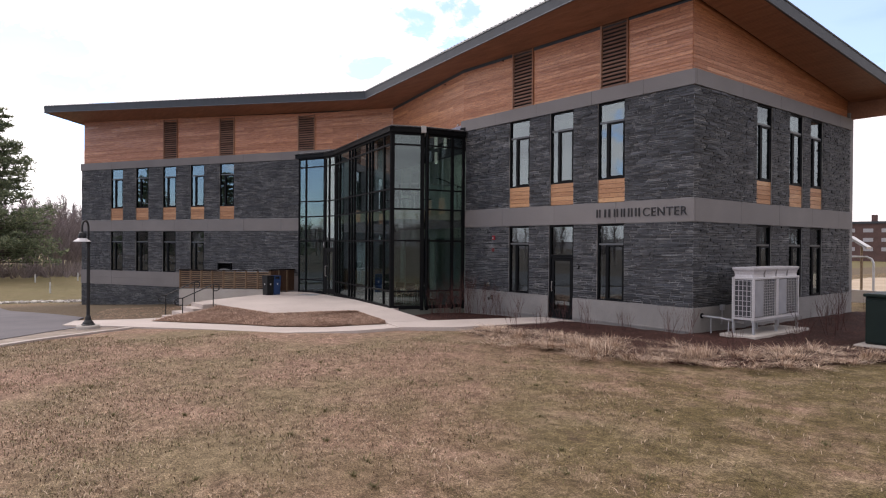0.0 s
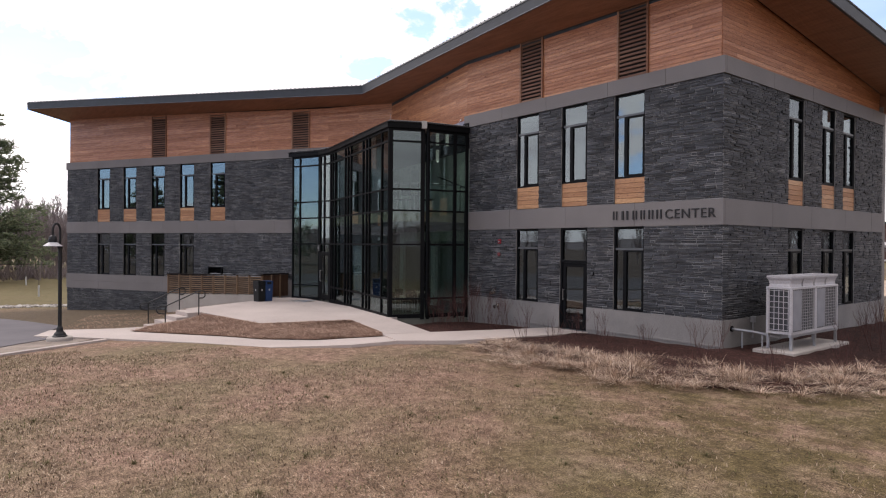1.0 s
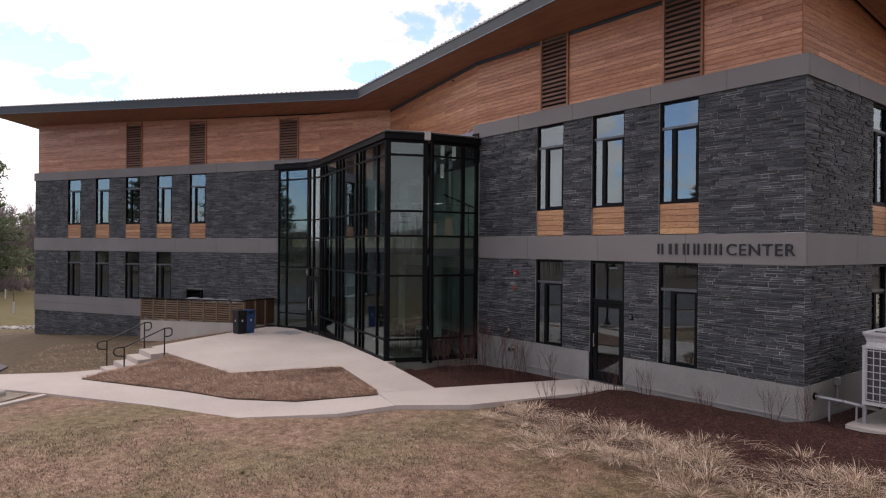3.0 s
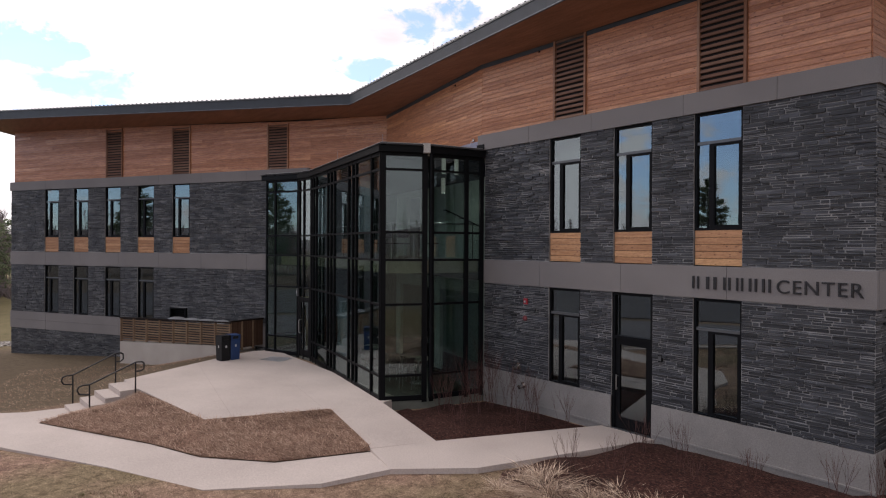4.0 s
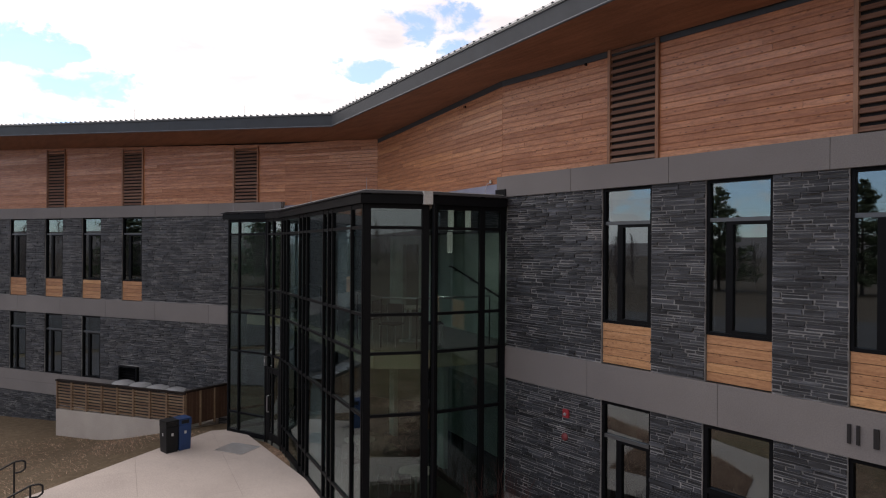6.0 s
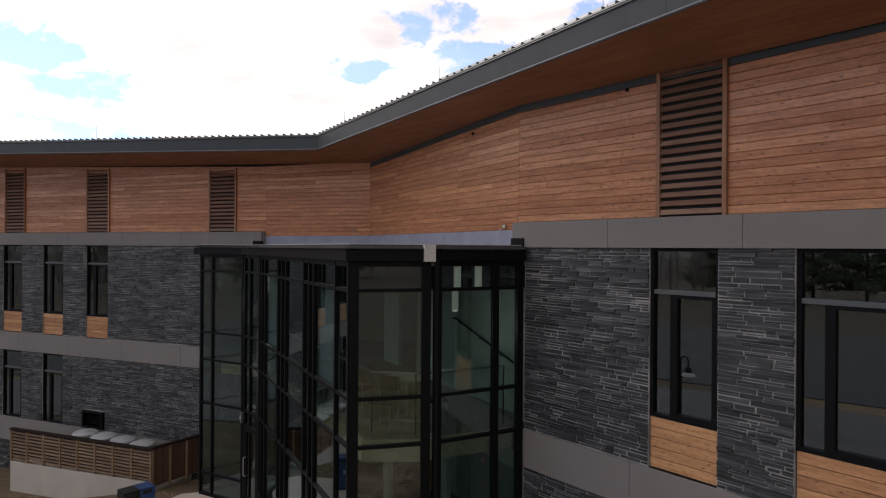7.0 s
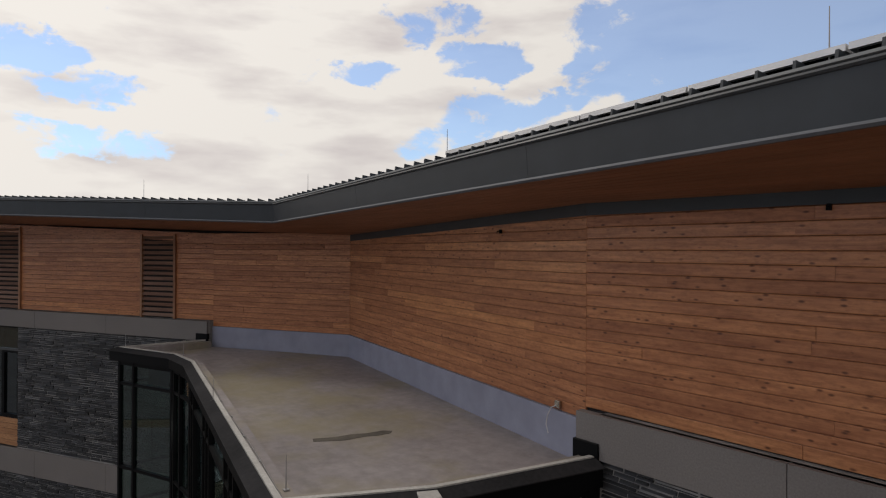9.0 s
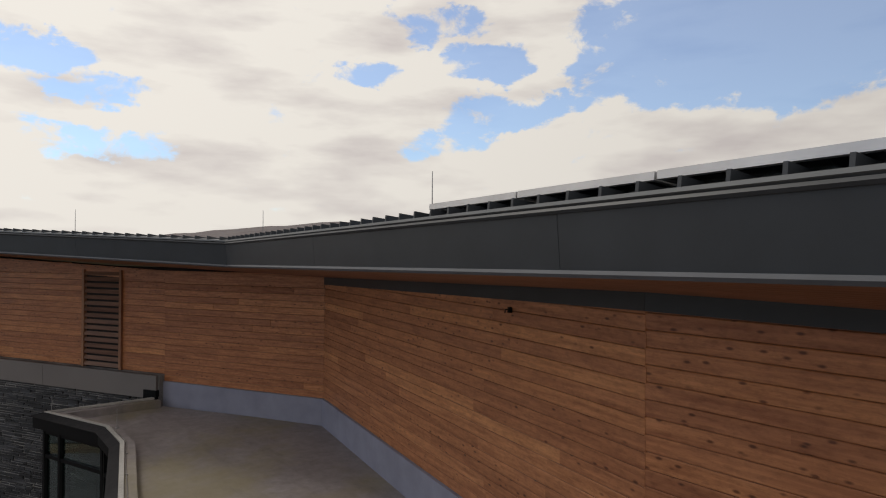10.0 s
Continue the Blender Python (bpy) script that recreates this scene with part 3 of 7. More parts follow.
Z_TER = 0.05
panelled("terrace_paving", [tuple(p) for p in TERRACE], lambda x, y: Z_TER - 0.05 * max(0, min(1, (x + 9.5) / 2.5)), PAVING, "pale concrete entrance terrace with tooled joints", "terrace", 2.4, 2.2, -11.6)


def path_z(x, y):
    return 0.0 if x > -6 else (-0.14 * min(1, (-6 - x) / 3) - 0.045 * max(0, -9 - x))


slab("door_path", [(-5.55, -0.02), (-6.95, -3.85), (-7.35, -5.25), (-6.1, -5.6), (-5.15, -4.25), (-4.15, -0.02)], 0.0, 0.3, PAVING, "pale concrete path to the side door", "path")
paved("lower_path", [(-7.35, -5.25), (-8.0, -7.05), (-9.4, -8.05), (-11.2, -8.55), (-15.45, -10.22), (-15.75, -9.05), (-17.15, -9.15), (-17.3, -10.35), (-18.6, -12.2), (-16.5, -12.9), (-14.9, -12.0), (-13.6, -11.3), (-10.0, -9.65), (-7.35, -8.65), (-6.25, -6.95), (-6.1, -5.6)], path_z, PAVING, "pale concrete path sloping down to the road", "path")
# straw-mulched bank between terrace and path


BANK_FOOT = [Vector(p) for p in ((-7.35, -5.25), (-8.0, -7.05), (-9.4, -8.05), (-11.2, -8.55), (-15.45, -10.22), (-15.75, -9.05), (-15.9, -7.8))]


def bank_z(x, y):
    """Slopes from the terrace edge down to the path and the steps."""
    p = Vector((x, y))
    foot = 1e9
    for a, b in zip(BANK_FOOT, BANK_FOOT[1:]):
        d = b - a
        k = max(0.0, min(1.0, (p - a).dot(d) / d.length_squared))
        foot = min(foot, (p - a - d * k).length)
    lo = path_z(x, y) + 0.01
    k = foot / (foot + terrace_gap(x, y) + 1e-6)
    return lo + (0.04 - lo) * k ** 0.7


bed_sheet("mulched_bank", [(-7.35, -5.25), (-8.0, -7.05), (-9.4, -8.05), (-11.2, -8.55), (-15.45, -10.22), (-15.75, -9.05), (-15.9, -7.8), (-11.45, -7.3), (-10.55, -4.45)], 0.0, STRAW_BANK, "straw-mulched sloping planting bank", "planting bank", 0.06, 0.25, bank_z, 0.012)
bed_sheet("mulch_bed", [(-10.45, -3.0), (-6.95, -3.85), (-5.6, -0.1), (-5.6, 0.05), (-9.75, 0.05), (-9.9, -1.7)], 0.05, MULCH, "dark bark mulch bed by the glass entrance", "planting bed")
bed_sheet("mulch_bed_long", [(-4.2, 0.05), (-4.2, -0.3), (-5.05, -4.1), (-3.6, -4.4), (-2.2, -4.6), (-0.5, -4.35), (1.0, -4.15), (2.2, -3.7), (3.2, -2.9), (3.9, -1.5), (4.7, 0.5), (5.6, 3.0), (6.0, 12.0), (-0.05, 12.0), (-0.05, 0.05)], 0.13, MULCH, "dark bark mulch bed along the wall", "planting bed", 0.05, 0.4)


def build_steps():
    a, b = Vector((-15.85, -7.85)), Vector((-17.15, -7.9))
    t = thing("steps", pose(0, 0, 0), "pale concrete steps up to the terrace", "steps", kind="structure")
    d = (b - a).normalized()
    n = Vector((d.y, -d.x))
    if n.y > 0:
        n = -n
    for k in range(4):
        bm = bmesh.new()
        o0, o1 = 0.38 * k, 0.38 * (k + 1)
        pts = [a + n * (o0 - 0.4 * (k == 0)), a + n * o1, b + n * o1, b + n * (o0 - 0.4 * (k == 0))]
        top = Z_TER - 0.15 * k - (0.002 if k == 0 else 0)
        prism(bm, [tuple(p) for p in pts], -1.0, top)
        part("step", bm, PAVING, t)
    return t


build_steps()
# road and gravel edge
paved("road", [(-16.4, -12.85), (-20.5, -11.6), (-30, -13.4), (-60, -14.2), (-60, -24), (-6, -24), (-9.5, -16.8), (-12.6, -14.6), (-14.2, -13.5), (-15.2, -12.6)], lambda x, y: lawn_height(x, y) + 0.05, ROAD, "worn grey asphalt drive", "road", 1.5)
paved("gravel_edge", [(-15.2, -12.55), (-14.2, -13.45), (-12.6, -14.55), (-9.5, -16.75), (-8.9, -16.6), (-11.5, -14.1), (-13.1, -12.3), (-14.0, -11.6), (-14.8, -12.05)], lambda x, y: lawn_height(x, y) + 0.035, GRAVEL, "sandy gravel verge beside the drive", "verge")
paved("kerb_strip", [(-8.75, -16.6), (-11.35, -14.1), (-12.9, -12.2), (-13.55, -11.35), (-13.3, -11.3), (-12.6, -12.15), (-11.1, -14.0), (-8.5, -16.5)], lambda x, y: lawn_height(x, y) + 0.06, PAVING, "pale concrete edging strip", "kerb")


# ---- walls ----
def wall_core(name, F, x0, x1, z0, z1, holes, mat, label, thick=0.3, y0=0.004):
    bm = bmesh.new()
    for a, b, c, d in cells(x0, x1, z0, z1, holes):
        box(bm, a, b, y0, thick, c, d)
    return solid(name, bm, mat, label, "wall", "structure", F)


def openings(xs, low=True, high=True, skip=()):
    out = []
    for k, x in enumerate(xs):
        if high:
            out.append((x - WIN_W / 2, x + WIN_W / 2, Z_B1T, Z_B2))
        if low and k not in skip:
            out.append((x - WIN_W / 2, x + WIN_W / 2, Z_BASE, Z_B1))
    return out


DOOR_X = -4.77
front_holes = openings(FRONT_X, skip=(1,)) + [(DOOR_X - 0.54, DOOR_X + 0.54, 0.0, Z_B1)]
side_holes = openings(SIDE_X)
left_holes = openings(LEFT_X, skip=(4,)) + [(-6.25, -5.30, 0.80, 1.36)]
wall_front = wall_core("wall_front", FRONT, -9.72, 0, -0.6, Z_B2T, front_holes, JOINT, "dark slate-clad front wall with pale concrete bands")
wall_side = wall_core("wall_side", SIDE, 0.3, 11.0, -0.6, Z_B2T, side_holes, JOINT, "dark slate-clad gable wall with pale concrete bands")
wall_left = wall_core("wall_left_wing", LEFT, LEFT_END, 1.1, -2.6, Z_B2T, left_holes, JOINT, "dark slate-clad wall of the far wing")


def band(parent, F, x0, x1, z0, z1, proud, mat, seams, name="band_panel"):
    """A horizontal run of panels with open joints."""
    xs = [x0] + [s for s in seams if x0 + 0.2 < s < x1 - 0.2] + [x1]
    for a, b in zip(xs, xs[1:]):
        bm = box(bmesh.new(), a + 0.004, b - 0.004, -proud, 0.05, z0, z1)
        part(name, bm, mat, parent)


band(wall_front, FRONT, -9.72, 0.035, Z_B1, Z_B1T, 0.035, BAND, (-7.55, -5.05, -2.55))
band(wall_front, FRONT, -9.98, 0.05, Z_B2, Z_B2T, 0.05, BAND, (-7.95, -5.9, -3.5, -1.6))
band(wall_side, SIDE, 0.05, 11.05, Z_B1, Z_B1T, 0.035, BAND, (2.6, 5.1, 7.6, 9.9))
band(wall_side, SIDE, 0.05, 11.05, Z_B2, Z_B2T, 0.05, BAND, (2.6, 5.1, 7.6, 9.9))
band(wall_left, LEFT, LEFT_END - 0.03, 1.0, Z_B1, Z_B1T, 0.035, BAND, (-14.5, -12, -9.5, -7, -4.5, -2))
band(wall_left, LEFT, LEFT_END - 0.05, 1.08, Z_B2, Z_B2T, 0.05, BAND, (-14.5, -12, -9.5, -7, -4.5, -2))
band(wall_left, LEFT, LEFT_END - 0.03, 1.0, 0.34, Z_BASE, 0.035, BAND, (-14.5, -9.5, -4.5))
band(wall_left, LEFT, LEFT_END - 0.03, 1.0, -0.10, 0.335, 0.03, BAND, (-14.5, -9.5, -4.5))
for F, par, runs in ((FRONT, wall_front, ((-9.72, DOOR_X - 0.54), (DOOR_X + 0.54, 0.03))), (SIDE, wall_side, ((0.03, 11.05),))):
    for a, b in runs:
        part("concrete_base", box(bmesh.new(), a, b, -0.03, 0.05, -0.6, Z_BASE), CONCRETE, par, "smooth grey cast concrete base")


def lay_slate(parent, F, x0, x1, z0, z1, holes, singles=None, seed=1):
    """Thin ledgestones in broken courses; singles: a stretch of wall whose stones are parts."""
    rnd = random.Random(seed)
    bm = bmesh.new()
    cache, count = {}, 0

    def piece(a, b, c, d, out):
        nonlocal count
        jx, jz = min(0.014, (b - a) * 0.08), min(0.005, (d - c) * 0.11)
        j = lambda k: rnd.uniform(0, k) ** 1.0
        v = [(a + j(jx), -out + rnd.uniform(-0.003, 0.003), c + j(jz)), (b - j(jx), -out + rnd.uniform(-0.003, 0.003), c + j(jz)), (b - j(jx), -out + rnd.uniform(-0.004, 0.002), d - j(jz)), (a + j(jx), -out + rnd.uniform(-0.004, 0.002), d - j(jz))]
        if singles and singles[0] <= a and b <= singles[1] and singles[2] <= c and d <= singles[3] and count < 300:
            count += 1
            cx, cz = (a + b) / 2, (c + d) / 2
            key = (round((b - a) / 0.02), round((d - c) / 0.005))
            if key not in cache:
                one = bmesh.new()
                w, h = key[0] * 0.01 - 0.004, key[1] * 0.0025 - 0.002
                f = [one.verts.new((x, y, z)) for x, z, y in ((-w, -h + 0.003, -0.002), (w - 0.008, -h, 0.001), (w, h - 0.002, -0.003), (-w + 0.006, h, 0.002))]
                g = [one.verts.new((x, 0.05, z)) for x, z in ((-w, -h), (w, -h), (w, h), (-w, h))]
                one.faces.new(f)
                for k in range(4):
                    one.faces.new((f[(k + 1) % 4], f[k], g[k], g[(k + 1) % 4]))
                cache[key] = mesh_of(one, "stone", SLATE_ONE)
            o = part("stone", cache[key], None, parent)
            o.matrix_basis = pose(cx, -out, cz)
            return
        f = [bm.verts.new(p) for p in v]
        g = [bm.verts.new((p[0], 0.04, p[2])) for p in v]
        bm.faces.new(f)
        for k in range(4):
            bm.faces.new((f[(k + 1) % 4], f[k], g[k], g[(k + 1) % 4]))

    z = z0
    while z < z1 - 0.01:
        h = min(rnd.choice((0.036, 0.045, 0.052, 0.062, 0.08)), z1 - z)
        if z1 - z - h < 0.03:
            h = z1 - z
        free = [(x0, x1)]
        for hx0, hx1, hz0, hz1 in holes:
            if hz0 < z + h - 0.005 and hz1 > z + 0.005:
                free = [q for a, b in free for q in ((a, min(b, hx0)), (max(a, hx1), b)) if q[1] - q[0] > 0.02]
        for a, b in free:
            x = a
            while x < b - 0.01:
                w = min(rnd.choice((0.14, 0.2, 0.26, 0.32, 0.4, 0.5)) * rnd.uniform(0.85, 1.15), b - x)
                if b - x - w < 0.08:
                    w = b - x
                out = abs(rnd.gauss(0.004, 0.014))
                if h > 0.06 and rnd.random() < 0.4:
                    k = rnd.uniform(0.35, 0.65) * h
                    g = rnd.choice((0.0015, 0.003, 0.005, 0.007))
                    piece(x + g, x + w - g, z + g, z + k - g, out)
                    piece(x + g, x + w - g, z + k + g, z + h - g, abs(rnd.gauss(0.004, 0.014)))
                else:
                    g = rnd.choice((0.0012, 0.002, 0.004, 0.006, 0.009))
                    piece(x + g, x + w - g, z + g, z + h - g * 1.3, out)
                x += w
        z += h
    ob = part("slate_cladding", bm, SLATE, parent, "dark grey split-faced ledgestone in thin courses")
    tagged(ob, kind="stuff")


# ---- windows ----
def window_parts(t, w, h):
    """Black framed window: top light, narrow fixed light and a screened casement."""
    e, d0, d1 = 0.05, 0.035, 0.16
    zt = h - 0.62
    xm = -w / 2 + 0.33 * w
    bm = bmesh.new()
    for q in ((-w / 2, w / 2, 0, e), (-w / 2, w / 2, h - e, h), (-w / 2, -w / 2 + e, e, h - e), (w / 2 - e, w / 2, e, h - e)):
        box(bm, q[0], q[1], d0, d1, q[2], q[3])
    fr = part("window_frame", bm, BLACK, t, "black aluminium frame")
    part("transom", box(bmesh.new(), -w / 2 + e, w / 2 - e, d0 + 0.01, d1, zt - 0.03, zt + 0.03), RAIL_GREY, t, "grey aluminium transom")
    part("mullion", box(bmesh.new(), xm - 0.03, xm + 0.03, d0 + 0.012, d1, e, zt - 0.03), BLACK, t)
    bm = bmesh.new()
    xa, xb, s = xm + 0.03, w / 2 - e, 0.05
    for q in ((xa, xb, e, e + s), (xa, xb, zt - 0.03 - s, zt - 0.03), (xa, xa + s, e + s, zt - 0.03 - s), (xb - s, xb, e + s, zt - 0.03 - s)):
        box(bm, q[0], q[1], d0 + 0.006, d1 - 0.02, q[2], q[3])
    sash = part("sash", bm, BLACK, t, "black casement sash")
    part("pane", box(bmesh.new(), xa + s, xb - s, 0.085, 0.089, e + s, zt - 0.03 - s), GLASS, sash).visible_shadow = False
    part("insect_screen", box(bmesh.new(), xa + s, xb - s, 0.10, 0.103, e + s, zt - 0.03 - s), SCREEN, sash, "grey insect screen")
    part("pane", box(bmesh.new(), -w / 2 + e, xm - 0.03, 0.085, 0.089, e, zt - 0.03), GLASS, t).visible_shadow = False
    part("pane", box(bmesh.new(), -w / 2 + e, w / 2 - e, 0.085, 0.089, zt + 0.03, h - e), GLASS, t).visible_shadow = False


RAIL_GREY = plain("anodised_transom", (0.10, 0.105, 0.11), 0.4, 0.5)


def panel_parts(t, w, h):
    """Cedar spandrel boards under an upper window."""
    part("backing", box(bmesh.new(), -w / 2, w / 2, 0.075, 0.12, 0, h), MORTAR, t)
    n = 5
    for k in range(n):
        a, b = 0.012 + k * (h - 0.012) / n, 0.012 + (k + 1) * (h - 0.012) / n
        part("board", box(bmesh.new(), -w / 2 + 0.012, w / 2 - 0.012, 0.035, 0.06, a + 0.004, b - 0.004, bevel=0.004), CEDAR_PANEL, t)


count = 0
first_win = first_panel = None
for F, xs, skip in ((FRONT, FRONT_X, (1,)), (SIDE, SIDE_X, ()), (LEFT, LEFT_X, (4,))):
    for k, x in enumerate(xs):
        for z in ((Z_BASE - 0.02,) if k not in skip else ()) + (Z_B2 - WIN_H,):
            count += 1
            m = F @ pose(x, 0, z)
            lab = "tall black-framed window with grey screened casement"
            if first_win is None:
                first_win = thing("window_1", m, lab, "window", "tall windows", "structure")
                window_parts(first_win, WIN_W, WIN_H)
            else:
                copy_thing(first_win, m).name = "window_%d" % count
        m = F @ pose(x, 0, Z_B1T)
        if first_panel is None:
            first_panel = thing("spandrel_panel", m, "orange cedar board panel beneath an upper window", "wood panel", "cedar panels under windows", "structure")
            panel_parts(first_panel, WIN_W, Z_B2 - WIN_H - Z_B1T)
        else:
            copy_thing(first_panel, m)


def build_door():
    t = thing("door_1", pose(DOOR_X, 0, 0.0), "closed black metal-framed glass door with transom light", "door", kind="structure")
    w, h, d0, d1 = 1.08, Z_B1, 0.03, 0.16
    bm = bmesh.new()
    for q in ((-w / 2, -w / 2 + 0.07, 0, h), (w / 2 - 0.07, w / 2, 0, h), (-w / 2 + 0.07, w / 2 - 0.07, h - 0.07, h), (-w / 2 + 0.07, w / 2 - 0.07, 2.07, 2.15)):
        box(bm, q[0], q[1], d0, d1, q[2], q[3])
    part("door_frame", bm, BLACK, t)
    bm = bmesh.new()
    a, b = -w / 2 + 0.075, w / 2 - 0.075
    for q in ((a, a + 0.12, 0.02, 2.065), (b - 0.12, b, 0.02, 2.065), (a + 0.12, b - 0.12, 0.02, 0.28), (a + 0.12, b - 0.12, 1.94, 2.065)):
        box(bm, q[0], q[1], d0 + 0.03, d1 - 0.04, q[2], q[3])
    leaf = part("door_leaf", bm, BLACK, t)
    part("pane", box(bmesh.new(), a + 0.12, b - 0.12, 0.085, 0.091, 0.28, 1.94), GLASS, leaf).visible_shadow = False
    part("pane", box(bmesh.new(), -w / 2 + 0.07, w / 2 - 0.07, 0.085, 0.091, 2.15, h - 0.07), GLASS, t).visible_shadow = False
    bm = bmesh.new()
    tube(bm, (a + 0.06, 0.0, 0.9), (a + 0.06, 0.0, 1.25), 0.012)
    for z in (0.93, 1.22):
        tube(bm, (a + 0.06, 0.0, z), (a + 0.06, 0.06, z), 0.009)
    part("door_handle", bm, STEEL, leaf, "brushed steel pull handle")
    part("threshold", box(bmesh.new(), -w / 2, w / 2, -0.02, 0.2, -0.3, 0.012), RAIL_GREY, t)


STEEL = plain("brushed_steel", (0.5, 0.5, 0.5), 0.3, 0.9)
build_door()


# ---- cedar storey under the roof ----
plank_cache = {}
PLANK = 0.114


def plank_mesh(length):
    key = round(length, 2)
    if key not in plank_cache:
        bm = bmesh.new()
        h, c = PLANK - 0.004, 0.006
        sec = [(0.0, 0.0), (-0.018, 0.0), (-0.022, c), (-0.022, h - c), (-0.018, h), (0.0, h)]
        a = [bm.verts.new((0.0002, y, z)) for y, z in sec]
        b = [bm.verts.new((key - 0.0002, y, z)) for y, z in sec]
        for i in range(len(sec) - 1):
            bm.faces.new((a[i], a[i + 1], b[i + 1], b[i]))
        bm.faces.new(a[::-1])
        bm.faces.new(b)
        plank_cache[key] = mesh_of(bm, "plank", CEDAR)
    return plank_cache[key]


def cedar_wall(name, F, x0, x1, top, gaps, seed, label, base=Z_B2T, y=0.13, frieze=True):
    """Horizontal cedar boards up to the soffit; top: soffit height at x; gaps: louvre stretches."""
    rnd = random.Random(seed)
    t = thing(name, F, label, "wall", kind="structure")
    bm = bmesh.new()
    n = 12
    for k in range(n):
        a, b = x0 + (x1 - x0) * k / n, x0 + (x1 - x0) * (k + 1) / n
        lo = [bm.verts.new((x, yy, base - 0.3)) for x, yy in ((a, y), (b, y), (b, y + 0.2), (a, y + 0.2))]
        hi = [bm.verts.new((x, yy, top(x) + 0.1)) for x, yy in ((a, y), (b, y), (b, y + 0.2), (a, y + 0.2))]
        bm.faces.new(hi)
        bm.faces.new(lo[::-1])
        for i in range(4):
            bm.faces.new((lo[i], lo[(i + 1) % 4], hi[(i + 1) % 4], hi[i]))
    part("sheathing", bm, MORTAR, t)
    row, z = 0, base + 0.012
    zmax = max(top(x0), top(x1))
    while z < zmax - 0.05:
        s0, s1 = x0, x1
        if min(top(x0), top(x1)) < z + 0.04:
            k = (z + 0.04 - top(x0)) / (top(x1) - top(x0) or 1e-6)
            xc = x0 + (x1 - x0) * max(0.0, min(1.0, k))
            s0, s1 = (xc, x1) if top(x1) > top(x0) else (x0, xc)
        free = [(s0, s1)]
        for g0, g1 in gaps:
            free = [q for a, b in free for q in ((a, min(b, g0)), (max(a, g1), b)) if q[1] - q[0] > 0.03]
        for a, b in free:
            x = a
            while x < b - 0.02:
                w = min(rnd.choice((2.4, 3.0, 3.6, 4.2)) * (rnd.uniform(0.25, 1) if x == a else 1), b - x)
                if b - x - w < 0.35:
                    w = b - x
                part("plank", plank_mesh(w), None, t, at=pose(x, y - 0.001, z))
                x += w
        z += PLANK
        row += 1
    bm = bmesh.new()
    v = []
    for x in (x0, x1):
        v.append([bm.verts.new((x, yy, zz)) for yy, zz in ((y, top(x) - (0.12 if frieze else 0.15)), (y - 0.035, top(x) - (0.12 if frieze else 0.15)), (y - 0.035, top(x) + 0.05), (y, top(x) + 0.05))])
    for i in range(4):
        bm.faces.new((v[0][i], v[0][(i + 1) % 4], v[1][(i + 1) % 4], v[1][i]))
    bm.faces.new(v[0][::-1])
    bm.faces.new(v[1])
    if not frieze:
        part("top_board", bm, CEDAR, t, "sloping cedar board under the soffit")
        return t
    part("frieze_strip", bm, CHARCOAL, t, "dark metal strip under the soffit")
    return t


def louvre(F, x, w, base, top, y=0.13):
    t = thing("louvre", F @ pose(x, y, base), "dark wooden louvre with slats between cedar posts", "louvre", "louvres in the cedar storey", "structure")
    h = top - base
    part("backing", box(bmesh.new(), -w / 2, w / 2, 0.06, 0.08, 0, h), MORTAR, t)
    for s in (-1, 1):
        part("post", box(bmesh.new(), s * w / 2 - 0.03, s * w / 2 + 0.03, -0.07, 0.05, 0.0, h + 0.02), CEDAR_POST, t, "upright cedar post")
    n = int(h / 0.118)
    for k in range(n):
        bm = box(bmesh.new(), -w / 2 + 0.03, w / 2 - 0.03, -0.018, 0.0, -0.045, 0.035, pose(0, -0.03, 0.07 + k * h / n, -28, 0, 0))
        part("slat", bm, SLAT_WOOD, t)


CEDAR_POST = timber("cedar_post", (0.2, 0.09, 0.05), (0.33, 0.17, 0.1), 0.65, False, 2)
FRONT_TOP = lambda x: eave_z(x, 0.13)
SIDE_TOP = lambda x: eave_z(-0.13, x) - 0.06
LINK_TOP = lambda x: eave_z(*(LINK @ Vector((x, 0, 0))).xy) if x > 0.8 else eave_z_left(4.6) + (eave_z(*(LINK @ Vector((0.8, 0, 0))).xy) - eave_z_left(4.6)) * x / 0.8
FL = ((-6.69, 0.98), (-2.75, 0.98))
LL = ((-9.95, 1.02), (-5.80, 1.02), (-0.52, 1.02))
cedar_wall("cedar_wall_front", FRONT, BEND.x - 0.004, -0.13, FRONT_TOP, [(x - w / 2, x + w / 2) for x, w in FL], 3, "orange-brown knotty cedar board wall above the slate")
cedar_wall("cedar_wall_side", SIDE, 0.13, 10.98, SIDE_TOP, [], 4, "orange-brown cedar board gable under the sloping roof", frieze=False)
cedar_wall("cedar_wall_link", LINK, 0.0, LINK_LEN + 0.006, LINK_TOP, [], 5, "orange-brown knotty cedar wall above the flat roof", base=7.232, y=0.008)
cedar_wall("cedar_wall_corner", LEFT, 1.1, 4.6, eave_z_left, [], 7, "orange-brown cedar wall beside the flat roof", base=7.232, y=0.15, frieze=False)
cedar_wall("cedar_wall_left_wing", LEFT, LEFT_END + 0.05, 1.1, eave_z_left, [(x - w / 2, x + w / 2) for x, w in LL], 6, "orange-brown cedar board wall of the far wing", y=0.15, frieze=False)
for x, w in FL:
    louvre(FRONT, x, w, Z_B2T, FRONT_TOP(x))
for x, w in LL:
    louvre(LEFT, x, w, Z_B2T, eave_z_left(x), 0.15)


